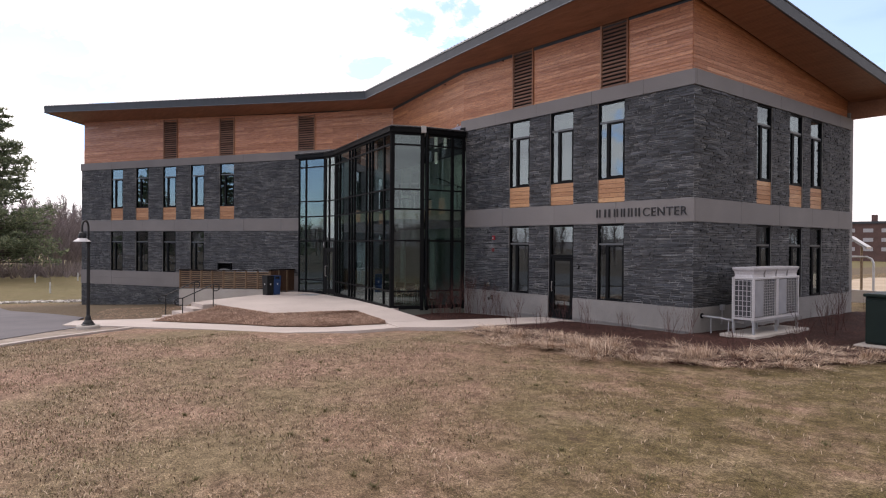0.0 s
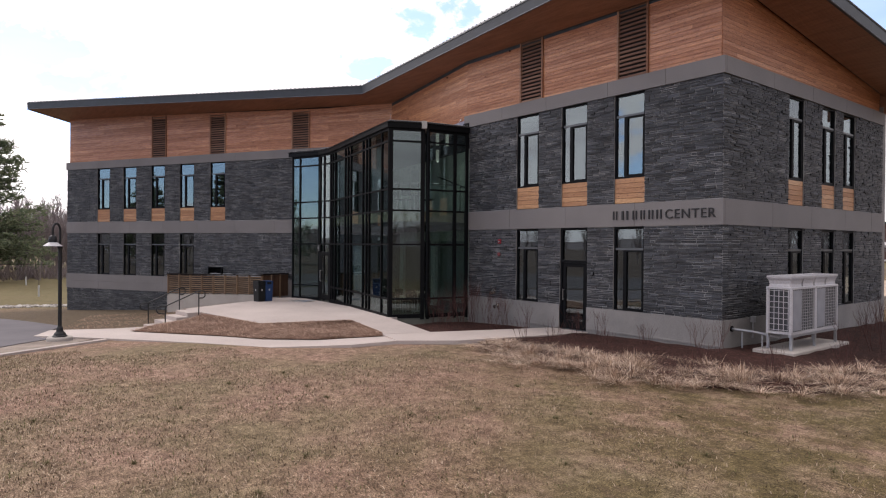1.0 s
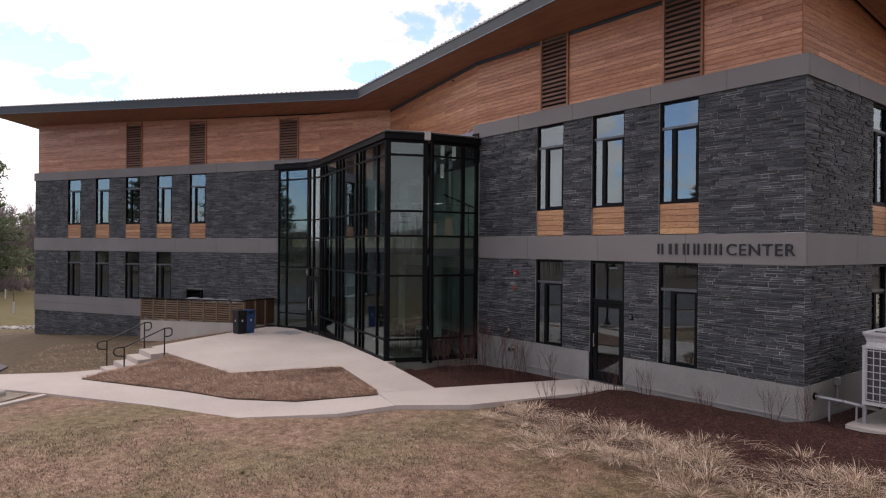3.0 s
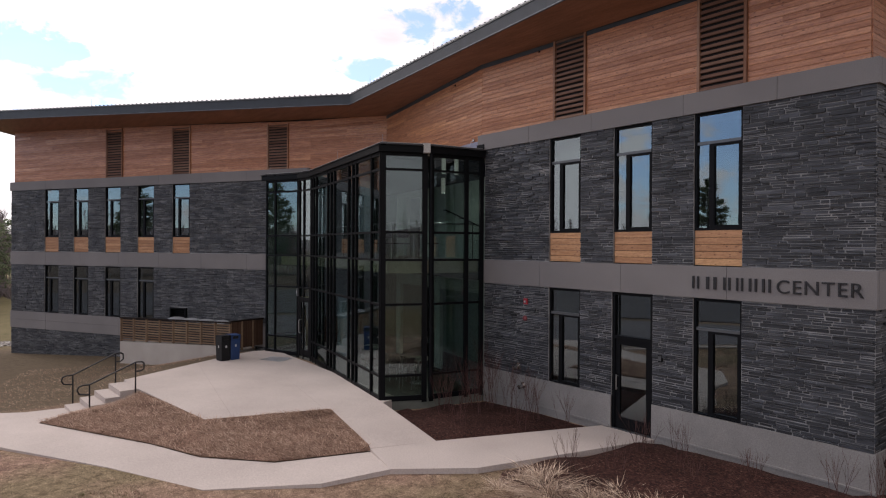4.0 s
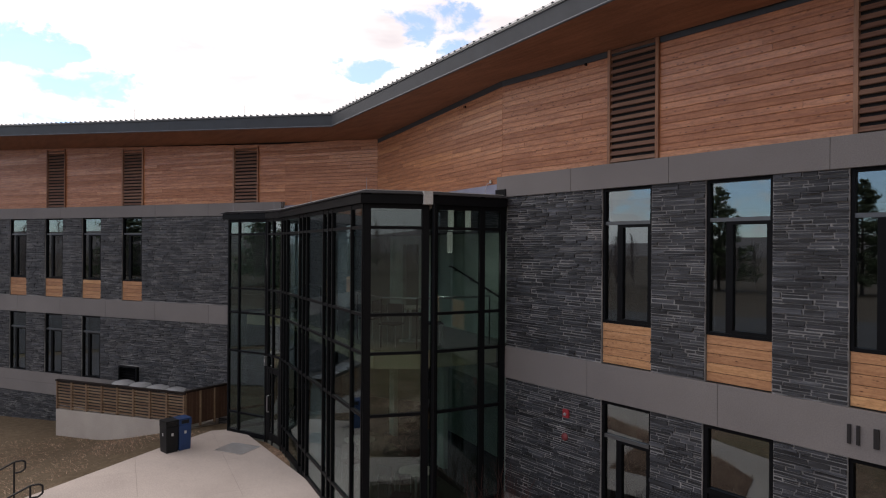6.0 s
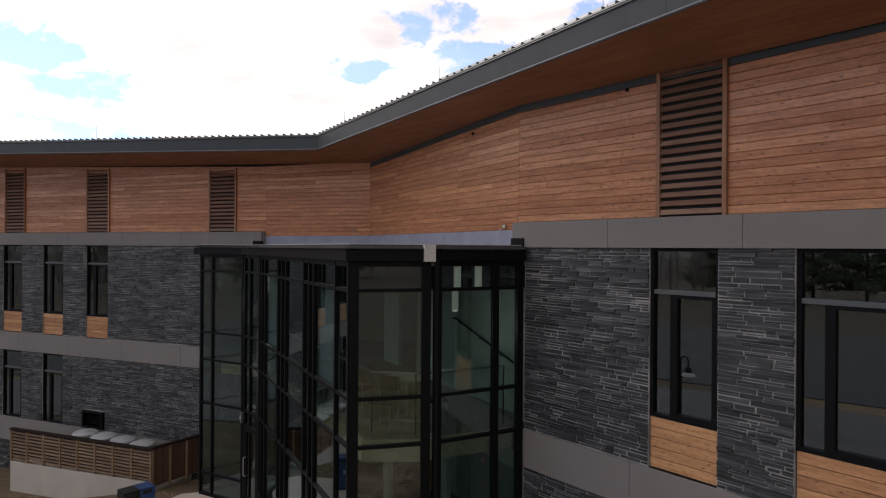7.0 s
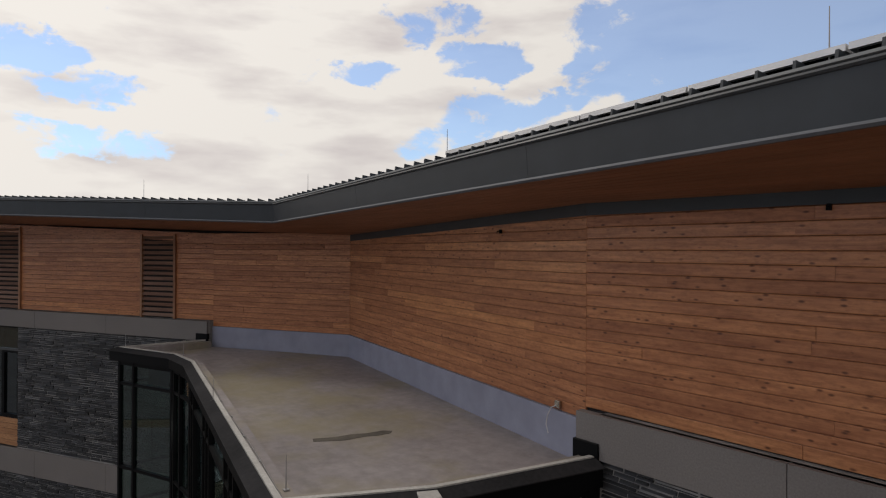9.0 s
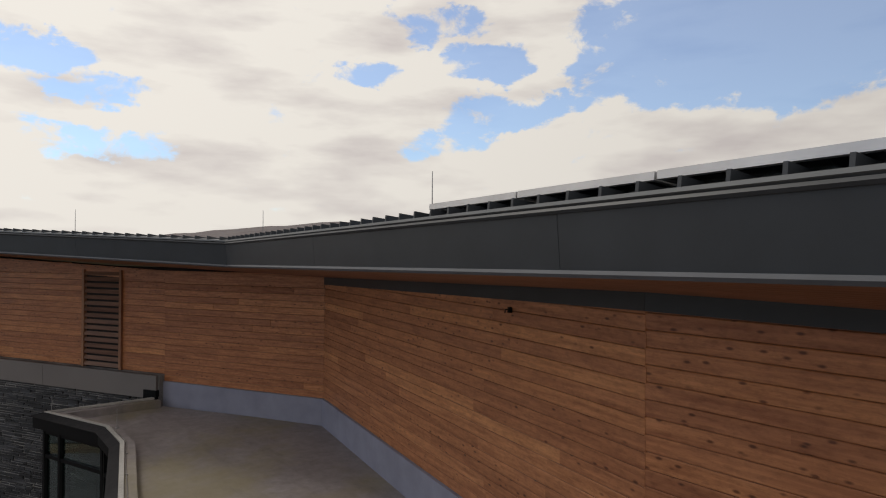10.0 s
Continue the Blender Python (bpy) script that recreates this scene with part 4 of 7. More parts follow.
# ---- roof ----
def build_roof():
    t = thing("roof", pose(0, 0, 0), "low-pitched charcoal metal roof with wood-lined eaves", "roof", kind="structure")
    up = Vector((0, 0, FASCIA))
    # board-lined soffit over the front wing, the gable and the far wing
    zf = lambda x, y: (x, y, eave_z(x, y))
    inner = (INNER.x, INNER.y, eave_z_left(4.6))
    bend = zf(BEND.x, BEND.y)
    cor, cor_b = (Vector(zf(0, y)) - Vector((0, 0, 0.08)) for y in (0, 12.4))
    lw = LEFT @ Vector((LEFT_END, 0.15, eave_z_left(LEFT_END)))
    # boards of the soffit run along the eave
    def strips(a0, a1, b0, b1, n):
        a0, a1, b0, b1 = (Vector(p) for p in (a0, a1, b0, b1))
        bm = soff
        g = 0.0025
        for k in range(n):
            f0, f1 = k / n, (k + 1) / n
            p = [a0.lerp(b0, f0), a1.lerp(b1, f0), a1.lerp(b1, f1), a0.lerp(b0, f1)]
            mid0 = (p[3] - p[0]).normalized() * g
            q = [p[0] + mid0, p[1] + mid0, p[2] - mid0, p[3] - mid0]
            lo = [bm.verts.new(v) for v in q]
            hi = [bm.verts.new(v + Vector((0, 0, 0.02))) for v in q]
            bm.faces.new(lo)
            for i in range(4):
                bm.faces.new((lo[(i + 1) % 4], lo[i], hi[i], hi[(i + 1) % 4]))
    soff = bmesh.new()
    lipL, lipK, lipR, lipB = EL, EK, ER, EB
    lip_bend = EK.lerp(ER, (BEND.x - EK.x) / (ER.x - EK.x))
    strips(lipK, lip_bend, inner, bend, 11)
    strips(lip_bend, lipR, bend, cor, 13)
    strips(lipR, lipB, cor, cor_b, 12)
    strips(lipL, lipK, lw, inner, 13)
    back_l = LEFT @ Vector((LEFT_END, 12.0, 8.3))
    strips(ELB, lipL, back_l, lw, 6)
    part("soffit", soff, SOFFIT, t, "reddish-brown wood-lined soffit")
    # boxed end of the eave behind the gable
    bm = bmesh.new()
    box(bm, 0.02, 1.66, 11.06, 11.10, 7.34, 7.98)
    box(bm, -0.60, 0.02, 11.06, 11.10, 7.34, 8.12)
    part("eave_end_board", bm, SOFFIT, t, "reddish-brown board closing the eave end")
    # fascia: a tall charcoal strip, leaning out a little, with a pale drip edge below
    ring = [ELB, EL, EK, ER, EB]
    for a, b in zip(ring, ring[1:]):
        d = (b - a).normalized()
        o = Vector((d.y, -d.x, 0)).normalized()
        n = max(1, int((b - a).length / 3.05))
        for k in range(n):
            a0, b0 = a.lerp(b, k / n) + d * 0.002 * (k > 0), a.lerp(b, (k + 1) / n) - d * 0.002 * (k < n - 1)
            bm = bmesh.new()
            q = [a0, b0, b0 + up, a0 + up]
            f = [bm.verts.new(p + o * (0.0 if i < 2 else LEAN_OUT)) for i, p in enumerate(q)]
            g = [bm.verts.new(p - o * 0.06) for p in q]
            bm.faces.new(f)
            bm.faces.new(g[::-1])
            for i in range(4):
                bm.faces.new((f[i], g[i], g[(i + 1) % 4], f[(i + 1) % 4]))
            part("fascia", bm, CHARCOAL, t, "charcoal metal fascia")
        bm = bmesh.new()
        tube(bm, a + o * 0.012, b + o * 0.012, 0.022, sides=6)
        part("drip_edge", bm, LIP, t, "pale grey metal drip edge")
        bm = bmesh.new()
        tube(bm, a + up + o * LEAN_OUT, b + up + o * LEAN_OUT, 0.018, sides=6)
        part("top_edge", bm, CHARCOAL, t)
        # folded cleat that carries the roof sheet
        bm = bmesh.new()
        sec = ((LEAN_OUT - 0.01, 0.012), (LEAN_OUT + 0.012, 0.03), (LEAN_OUT + 0.005, 0.05), (-0.10, 0.062), (-0.10, 0.012))
        ends = [[bm.verts.new(p + up + o * u + Vector((0, 0, v))) for u, v in sec] for p in (a, b)]
        for i in range(5):
            bm.faces.new((ends[0][i], ends[0][(i + 1) % 5], ends[1][(i + 1) % 5], ends[1][i]))
        bm.faces.new(ends[0][::-1])
        bm.faces.new(ends[1])
        part("roof_cleat", bm, CLEAT, t, "mid-grey folded metal roof edge")
    top = [p + up + Vector((0, 0, 0.045)) for p in (ELB, EL, EK, ER, EB, EBK)]
    top[1] += Vector((0.02, -0.03, 0))
    top[2] += Vector((0.02, -LEAN_OUT, 0))
    top[3] += Vector((0.02, -LEAN_OUT, 0))
    top[4] += Vector((LEAN_OUT, 0, 0))
    bm = bmesh.new()
    v = [bm.verts.new(p) for p in top]
    bm.faces.new((v[1], v[2], v[5], v[0]))
    bm.faces.new((v[2], v[3], v[4], v[5]))
    part("roof_sheet", bm, CHARCOAL, t, "charcoal standing-seam roof sheet")
    # standing seams, ending as small upright fins at the eave
    fin = bmesh.new()
    box(fin, -0.010, 0.010, 0.0, 0.7, 0.05, 0.105)
    fin_me = mesh_of(fin, "seam", CHARCOAL)
    for a, b, n in ((EL, EK, 92), (EK, ER, 78)):
        d = (b - a)
        ang = math.degrees(math.atan2(d.y, d.x))
        for k in range(n):
            p = a.lerp(b, (k + 0.5) / n) + up
            part("seam", fin_me, None, t, at=pose(p.x, p.y, p.z - 0.005, -7, 0, ang) @ pose(0, -LEAN_OUT, 0))
    return t


build_roof()


# ---- glazed entrance ----
Z_T = 6.90


def facet(a, b):
    d = b - a
    return pose(a.x, a.y, 0, 0, 0, math.degrees(math.atan2(d.y, d.x))), d.length


def curtain(name, a, b, mullions, transoms, label, wide=0.055, z0=Z_TER - 0.1):
    F, n = facet(a, b)
    t = thing(name, F, label, "curtain wall", kind="structure")
    for x in mullions:
        bm = box(bmesh.new(), x - wide / 2, x + wide / 2, -0.025, 0.045, z0, Z_T)
        part("mullion", bm, BLACK, t)
    xs = sorted(mullions)
    for z, hgt in transoms:
        part("transom", box(bmesh.new(), 0.03, n - 0.03, -0.015, 0.04, z - hgt / 2, z + hgt / 2), BLACK, t)
    zs = [z0] + sorted(z for z, h in transoms) + [Z_T]
    ends = [0.0] + xs + [n]
    for p, q in zip(ends, ends[1:]):
        if q - p < 0.09:
            continue
        for r, s in zip(zs, zs[1:]):
            if s - r > 0.1:
                part("pane", box(bmesh.new(), p + 0.02, q - 0.02, 0.02, 0.026, r + 0.02, s - 0.02), GLASS_T, t).visible_shadow = False
    return t


def build_blind(F, x0, x1, z0, z1):
    t = thing("roller_blind", F @ pose(x0, 0.085, z0), "grey roller blind drawn down behind the glass", "blind", "roller blinds")
    part("fabric", box(bmesh.new(), 0.05, x1 - x0 - 0.05, 0, 0.004, 0, z1 - z0), BLIND, t)
    bm = bmesh.new()
    tube(bm, (0.04, 0.01, z1 - z0), (x1 - x0 - 0.04, 0.01, z1 - z0), 0.03, sides=8)
    part("roller", bm, BLACK, t)


BLIND = plain("grey_blind_fabric", (0.24, 0.26, 0.32), 0.9)
TR = [(Z_TER + 0.02, 0.14), (0.68, 0.06), (2.60, 0.06), (3.80, 0.06), (4.55, 0.06), (6.24, 0.06), (6.75, 0.28)]
FA, NA = facet(TD, TA)
AL = [0.04, 0.30, 0.67, 2.07, 2.45, 2.82, 4.29, 4.68, 5.00, 6.30, NA - 0.05]
for q in ((0.70, 2.04, 4.58, 6.2), (5.03, 6.27, 4.58, 6.2), (2.85, 4.26, 0.75, 2.56)):
    build_blind(FA, *q)
curtain("curtain_wall_front", TD, TA, AL, TR, "black-framed glass curtain wall of the entrance")
curtain("curtain_wall_door_bay", TL, TD, [0.05, 0.42, (TD - TL).length - 0.03], TR[2:], "black-framed glass bay over the entrance door")
curtain("curtain_wall_right", TA, TK, [0.06, (TK - TA).length - 0.1], TR, "black-framed glass curtain wall with wide lights", 0.14)
nk = (TE - TK).length
curtain("curtain_wall_return", TK, TE, [0.1, nk - 0.55, nk - 0.05], TR, "black-framed glass curtain wall beside the slate", 0.12)
curtain("curtain_wall_left", TM, TL, [0.05, 0.5, (TL - TM).length - 0.05], TR, "black-framed glass wall by the waste enclosure")
tw = LEFT @ Vector((1.05, 0.0, 0))
curtain("curtain_wall_end", Vector((tw.x, tw.y)), TM, [0.05], TR, "black-framed glass end wall of the entrance")


def build_entrance_roof():
    t = thing("entrance_roof", pose(0, 0, 0), "flat grey membrane roof over the glass entrance", "flat roof", kind="structure")
    p_lb = LEFT @ Vector((1.05, 0.02, 0))
    pts = [tuple(p) for p in (TL, TD, TA, TK, TE)] + [(BEND.x, BEND.y - 0.0), (INNER.x, INNER.y), (p_lb.x, p_lb.y), tuple(TM)]
    part("membrane", prism(bmesh.new(), pts, 6.62, 6.80), MEMBRANE, t)
    ring = [Vector((p_lb.x, p_lb.y)), TM, TL, TD, TA, TK, TE]
    def shifted(k, dist):
        """The ring's corner k moved outwards, mitred."""
        sides = [(q - p).normalized() for p, q in zip(ring, ring[1:])]
        near = [sides[j] for j in (k - 1, k) if 0 <= j < len(sides)]
        ns = [Vector((d.y, -d.x)) for d in near]
        m = sum(ns, Vector((0, 0))).normalized()
        return tuple(ring[k] + m * dist / max(0.4, m.dot(ns[0])))
    for k in range(len(ring) - 1):
        for name, mat, label, u0, u1, z0, z1 in (("kerb", MEMBRANE, "", 0.02, -0.20, 6.76, 6.93), ("edge_trim", BLACK, "black metal edge trim", 0.10, 0.024, 6.70, 6.875),
                                                 ("coping", COPING, "dark grey sloping metal coping", 0.135, 0.0, 6.944, 6.956),
                                                 ("kerb_strip", KERB_STRIP, "pale weathered kerb strip", -0.004, -0.06, 6.934, 6.968)):
            bm = prism(bmesh.new(), [shifted(k, u0), shifted(k + 1, u0), shifted(k + 1, u1), shifted(k, u1)], z0, z1)
            if name == "coping":
                outer = [Vector(shifted(j, u0)) for j in (k, k + 1)]
                for v in bm.verts:
                    if min((v.co.xy - p).length for p in outer) < 0.01:
                        v.co.z -= 0.06
            part(name, bm, mat, t, label)
    for F, x0, x1, y in ((LINK, 0, LINK_LEN, -0.03), (LEFT, 1.1, 4.6, 0.115)):
        part("upstand", box(bmesh.new(), x0, x1, y - 0.02, y + 0.03, 6.75, 7.24, F), UPSTAND, t, "pale membrane upstand")
    return t


build_entrance_roof()
part("end_cap", box(bmesh.new(), -10.0, -9.69, -0.075, 0.10, 6.86, 7.09, bevel=0.006), BLACK, wall_front, "black metal end flashing")
part("end_cap", box(bmesh.new(), 0.78, 1.10, -0.075, 0.13, 6.86, 7.09, bevel=0.006), BLACK, wall_left, "black metal end flashing")


# ---- rooms behind the glass ----
HALL_FLOOR = plain("grey_hall_floor", (0.13, 0.135, 0.12), 0.6)
STAIR_PAINT = plain("pale_stair_wall_paint", (0.50, 0.55, 0.50), 0.9)
HALL_PAINT = plain("hall_wall_paint", (0.28, 0.325, 0.295), 0.9)

def build_interior():
    polyR = [(-0.35, 0.32), (-0.35, 10.9), (-13.0, 10.9), (INNER.x, INNER.y + 0.3), (BEND.x, BEND.y + 0.25)]
    l0, l1, l2, l3 = (LEFT @ Vector(p) for p in ((LEFT_END + 0.35, 0.32, 0), (4.3, 0.4, 0), (4.3, 8.0, 0), (LEFT_END + 0.35, 8.0, 0)))
    polyL = [(l0.x, l0.y), (l1.x, l1.y), (l2.x, l2.y), (l3.x, l3.y)]
    tl = LEFT @ Vector((1.0, 0.33, 0))
    polyT = [(TL.x + 0.25, TL.y + 0.5), (TA.x - 0.3, TA.y + 0.45), (TK.x - 0.3, TK.y), (TE.x - 0.25, TE.y), (BEND.x, BEND.y + 0.48), (INNER.x, INNER.y + 0.55), (tl.x, tl.y), (TM.x + 0.5, TM.y + 0.45)]
    for nm, poly in (("right", polyR), ("left", polyL)):
        slab("floor_" + nm, poly, 0.0, 0.3, CARPET, "dim polished interior floor", "floor")
        slab("upper_floor_" + nm, poly, 3.62, 0.45, INNER_FLOOR, "white-edged upper floor slab", "floor")
        slab("ceiling_" + nm, poly, 6.95, 0.2, ROOM_PAINT, "dim grey painted ceiling", "ceiling")
    slab("floor_entrance", [tuple(p) for p in (TL, TD, TA, TK, TE)] + [(BEND.x, BEND.y), (INNER.x, INNER.y), (tl.x, tl.y), tuple(TM)], 0.03, 0.4, INNER_FLOOR, "polished entrance hall floor", "floor")
    slab("upper_floor_entrance", polyT, 3.80, 0.36, HALL_FLOOR, "pale-edged gallery slab inside the entrance", "floor")
    GALLERY = plain("gallery_edge_paint", (0.42, 0.37, 0.27), 0.8)
    rim = [Vector(p) for p in (polyT[7], polyT[0], polyT[1], polyT[2], polyT[3])]
    bm = bmesh.new()
    for a, b in zip(rim, rim[1:]):
        d = (b - a).normalized()
        o = Vector((d.y, -d.x))
        prism(bm, [tuple(a + o * 0.03), tuple(b + o * 0.03), tuple(b + o * 0.002), tuple(a + o * 0.002)], 3.43, 3.79)
    solid("gallery_edge", bm, GALLERY, "beige painted edge board of the gallery floor", "trim", "structure")
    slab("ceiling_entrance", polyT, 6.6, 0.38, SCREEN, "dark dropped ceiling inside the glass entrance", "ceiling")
    # closing walls
    bm = bmesh.new()
    box(bm, -10.3, -10.0, 0.33, 11.2, -0.2, 6.9)
    solid("partition_hall", bm, HALL_PAINT, "pale plastered hall wall", "wall", "structure")
    bm = box(bmesh.new(), -9.7, -0.32, 4.6, 4.75, -0.2, 6.9)
    solid("partition_rooms", bm, ROOM_PAINT, "pale plastered room wall", "wall", "structure")
    bm = box(bmesh.new(), LEFT_END + 0.3, 4.2, 4.5, 4.65, -0.2, 6.9)
    solid("partition_left", bm, HALL_PAINT, "pale plastered room wall", "wall", "structure", LEFT)
    bm = bmesh.new()
    for a, b, c, d in cells(0.2, LINK_LEN - 0.1, 0.03, 6.2, [(0.6, 3.5, 0.0, 2.75), (3.9, LINK_LEN - 0.5, 0.0, 2.75), (1.2, 2.3, 3.7, 5.95)]):
        box(bm, a, b, 0.35, 0.47, c, d)
    solid("partition_link", bm, STAIR_PAINT, "pale green-grey plastered hall wall with door openings", "wall", "structure", LINK)
    bm = box(bmesh.new(), 0, LINK_LEN, 2.2, 2.35, -0.2, 6.9)
    solid("partition_hall_rear", bm, HALL_PAINT, "pale plastered rear hall wall", "wall", "structure", LINK)
    r = thing("stair_rail", LINK, "dark sloping handrail on the pale hall wall", "handrail")
    bm = bmesh.new()
    pipe(bm, [(4.3, 0.27, 5.38), (4.45, 0.27, 5.38), (6.75, 0.27, 4.75)], 0.022, 8)
    part("rail", bm, BLACK, r)
    for x in (4.6, 5.4, 6.2):
        z = 5.38 - (x - 4.45) * 0.274
        bm = bmesh.new()
        pipe(bm, [(x, 0.35, z - 0.06), (x, 0.27, z - 0.06), (x, 0.27, z)], 0.012, 6)
        part("bracket", bm, BLACK, r)
    # rear and far-end outer walls
    bm = box(bmesh.new(), -13.0, 0.0, 11.0, 11.3, -0.6, 7.6)
    solid("wall_rear", bm, CONCRETE, "plain rear wall", "wall", "structure")
    bm = box(bmesh.new(), LEFT_END, LEFT_END + 0.3, 0.35, 9.0, -2.6, 8.6)
    solid("wall_end_left", bm, CONCRETE, "plain far end wall", "wall", "structure", LEFT)
    bm = box(bmesh.new(), LEFT_END, 10.0, 9.0, 9.3, -2.6, 8.2)
    solid("wall_rear_left", bm, CONCRETE, "plain rear wall of the far wing", "wall", "structure", LEFT)


build_interior()


# ---- lettering ----
def build_sign():
    t = thing("wall_sign", pose(-1.75, -0.036, 3.34), "dark raised metal letters on the concrete band", "sign")
    cu = bpy.data.curves.new("word", "FONT")
    cu.body, cu.size, cu.extrude, cu.space_character = "CENTER", 0.355, 0.012, 1.12
    tmp = bpy.data.objects.new("word", cu)
    scene.collection.objects.link(tmp)
    dg = bpy.context.evaluated_depsgraph_get()
    me = bpy.data.meshes.new_from_object(tmp.evaluated_get(dg))
    bpy.data.objects.remove(tmp)
    xs = [v.co.x for v in me.vertices]
    k = 1.42 / (max(xs) - min(xs))
    for v in me.vertices:
        v.co = Vector(((v.co.x - min(xs)) * k + 0.17, -v.co.z - 0.012, v.co.y))
    me.materials.clear()
    me.materials.append(LETTER)
    ob = new("word", me)
    ob.parent = t
    for x, w in ((-1.52, 0.16), (-1.22, 0.24), (-0.86, 0.16), (-0.60, 0.15), (-0.35, 0.17), (-0.10, 0.18)):
        part("bar", box(bmesh.new(), x, x + w * 0.26, -0.024, 0.0, 0.0, 0.25), LETTER, t)
        part("bar", box(bmesh.new(), x + w * 0.66, x + w * 0.9, -0.024, 0.0, 0.0, 0.25), LETTER, t)


LETTER = plain("dark_bronze_letters", (0.022, 0.021, 0.022), 0.45, 0.4)
build_sign()

# ---- air-conditioning unit by the gable ----
WHITE_METAL = mottled("pale_painted_steel", (0.44, 0.42, 0.43), (0.54, 0.52, 0.53), 0.9, 30, 0.5, 0, 0.03)
COIL = mottled("condenser_fins", (0.045, 0.047, 0.052), (0.09, 0.09, 0.095), 2, 120, 0.5, 0.3, 0.2, (30, 30, 1))
GALV = plain("galvanised_steel", (0.36, 0.36, 0.37), 0.45, 0.6)
PAD = mottled("concrete_pad", (0.36, 0.32, 0.29), (0.46, 0.42, 0.38), 0.8, 40, 0.9, 0, 0.1)


def build_condenser():
    slabm = box(bmesh.new(), 0.66, 1.64, 0.22, 3.45, -0.1, 0.13, bevel=0.015)
    solid("equipment_pad", slabm, PAD, "pale concrete pad under the condenser", "concrete pad")
    t = thing("condenser_unit", pose(0.85, 0.50, 0.13), "pale grey outdoor condenser unit raised on steel legs", "air conditioner")
    w, l, z0, z1 = 0.60, 2.70, 0.38, 1.50
    for x in (0.03, w - 0.03):
        for y in (0.06, l / 2, l - 0.06):
            part("leg", box(bmesh.new(), x - 0.03, x + 0.03, y - 0.03, y + 0.03, 0, z0 - 0.03), GALV, t)
    for x in (0.03, w - 0.03):
        part("rail", box(bmesh.new(), x - 0.035, x + 0.035, -0.02, l + 0.02, z0 - 0.06, z0), GALV, t)
    for m in range(2):
        y0, y1 = m * l / 2 + 0.006, (m + 1) * l / 2 - 0.006
        part("base_tray", box(bmesh.new(), 0, w, y0, y1, z0, z0 + 0.06), WHITE_METAL, t)
        part("top_panel", box(bmesh.new(), -0.01, w + 0.01, y0, y1, z1 - 0.05, z1 + 0.01, bevel=0.008), WHITE_METAL, t)
        part("coil", box(bmesh.new(), 0.05, w - 0.05, y0 + 0.05, y1 - 0.05, z0 + 0.06, z1 - 0.05), COIL, t, "dark finned condenser coil")
        for x in (0.0, w - 0.06):
            for y in (y0, y1 - 0.06):
                part("corner_post", box(bmesh.new(), x, x + 0.06, y, y + 0.06, z0 + 0.06, z1 - 0.05), WHITE_METAL, t)
        # wire guards
        bm = bmesh.new()
        for k in range(13):
            yy = y0 + 0.06 + (y1 - y0 - 0.12) * k / 12
            box(bm, w - 0.012, w - 0.004, yy - 0.004, yy + 0.004, z0 + 0.06, z1 - 0.05)
        for k in range(1, 14):
            zz = z0 + 0.06 + (z1 - z0 - 0.11) * k / 14
            box(bm, w - 0.012, w - 0.004, y0 + 0.06, y1 - 0.06, zz - 0.004, zz + 0.004)
        part("wire_guard", bm, WHITE_METAL, t, "pale wire coil guard")
        part("service_panel", box(bmesh.new(), w - 0.02, w + 0.004, y0 + 0.07, y0 + 0.52, z0 + 0.09, z1 - 0.07), GREY_PANEL, t, "flat grey service panel")
        # flared fan cowls, two on each module
        for c in range(2):
            q0, q1 = y0 + (y1 - y0) * c / 2, y0 + (y1 - y0) * (c + 1) / 2
            bm = bmesh.new()
            rings = []
            for inset, side, zz in ((0.05, 0.03, 0.01), (0.055, 0.05, 0.08), (0.035, 0.035, 0.16), (0.004, 0.004, 0.22), (0.0, 0.002, 0.27), (0.02, 0.02, 0.275), (0.04, 0.045, 0.24)):
                rings.append([bm.verts.new(p) for p in ((inset, q0 + side, z1 + zz), (w - inset, q0 + side, z1 + zz), (w - inset, q1 - side, z1 + zz), (inset, q1 - side, z1 + zz))])
            for p, q in zip(rings, rings[1:]):
                for i in range(4):
                    bm.faces.new((p[i], p[(i + 1) % 4], q[(i + 1) % 4], q[i]))
            hood = part("fan_cowl", bm, WHITE_METAL, t, "flared pale fan cowl")
            fan = lathe(bmesh.new(), [(0.22, 0), (0.22, 0.04), (0.05, 0.05)], 20, (w / 2, (q0 + q1) / 2, z1 + 0.12))
            part("fan", fan, COIL, hood, "dark fan under the cowl")
    bm = bmesh.new()
    for k in range(5):
        x = 0.08 + (w - 0.16) * k / 4
        box(bm, x - 0.007, x + 0.007, -0.006, 0.006, z0 + 0.08, z1 - 0.06)
    for k in range(8):
        z = z0 + 0.1 + (z1 - z0 - 0.18) * k / 7
        box(bm, 0.08, w - 0.08, -0.006, 0.006, z - 0.007, z + 0.007)
    part("end_guard", bm, WHITE_METAL, t, "pale end guard grid")


GREY_PANEL = plain("grey_service_panel", (0.27, 0.27, 0.29), 0.5)
build_condenser()


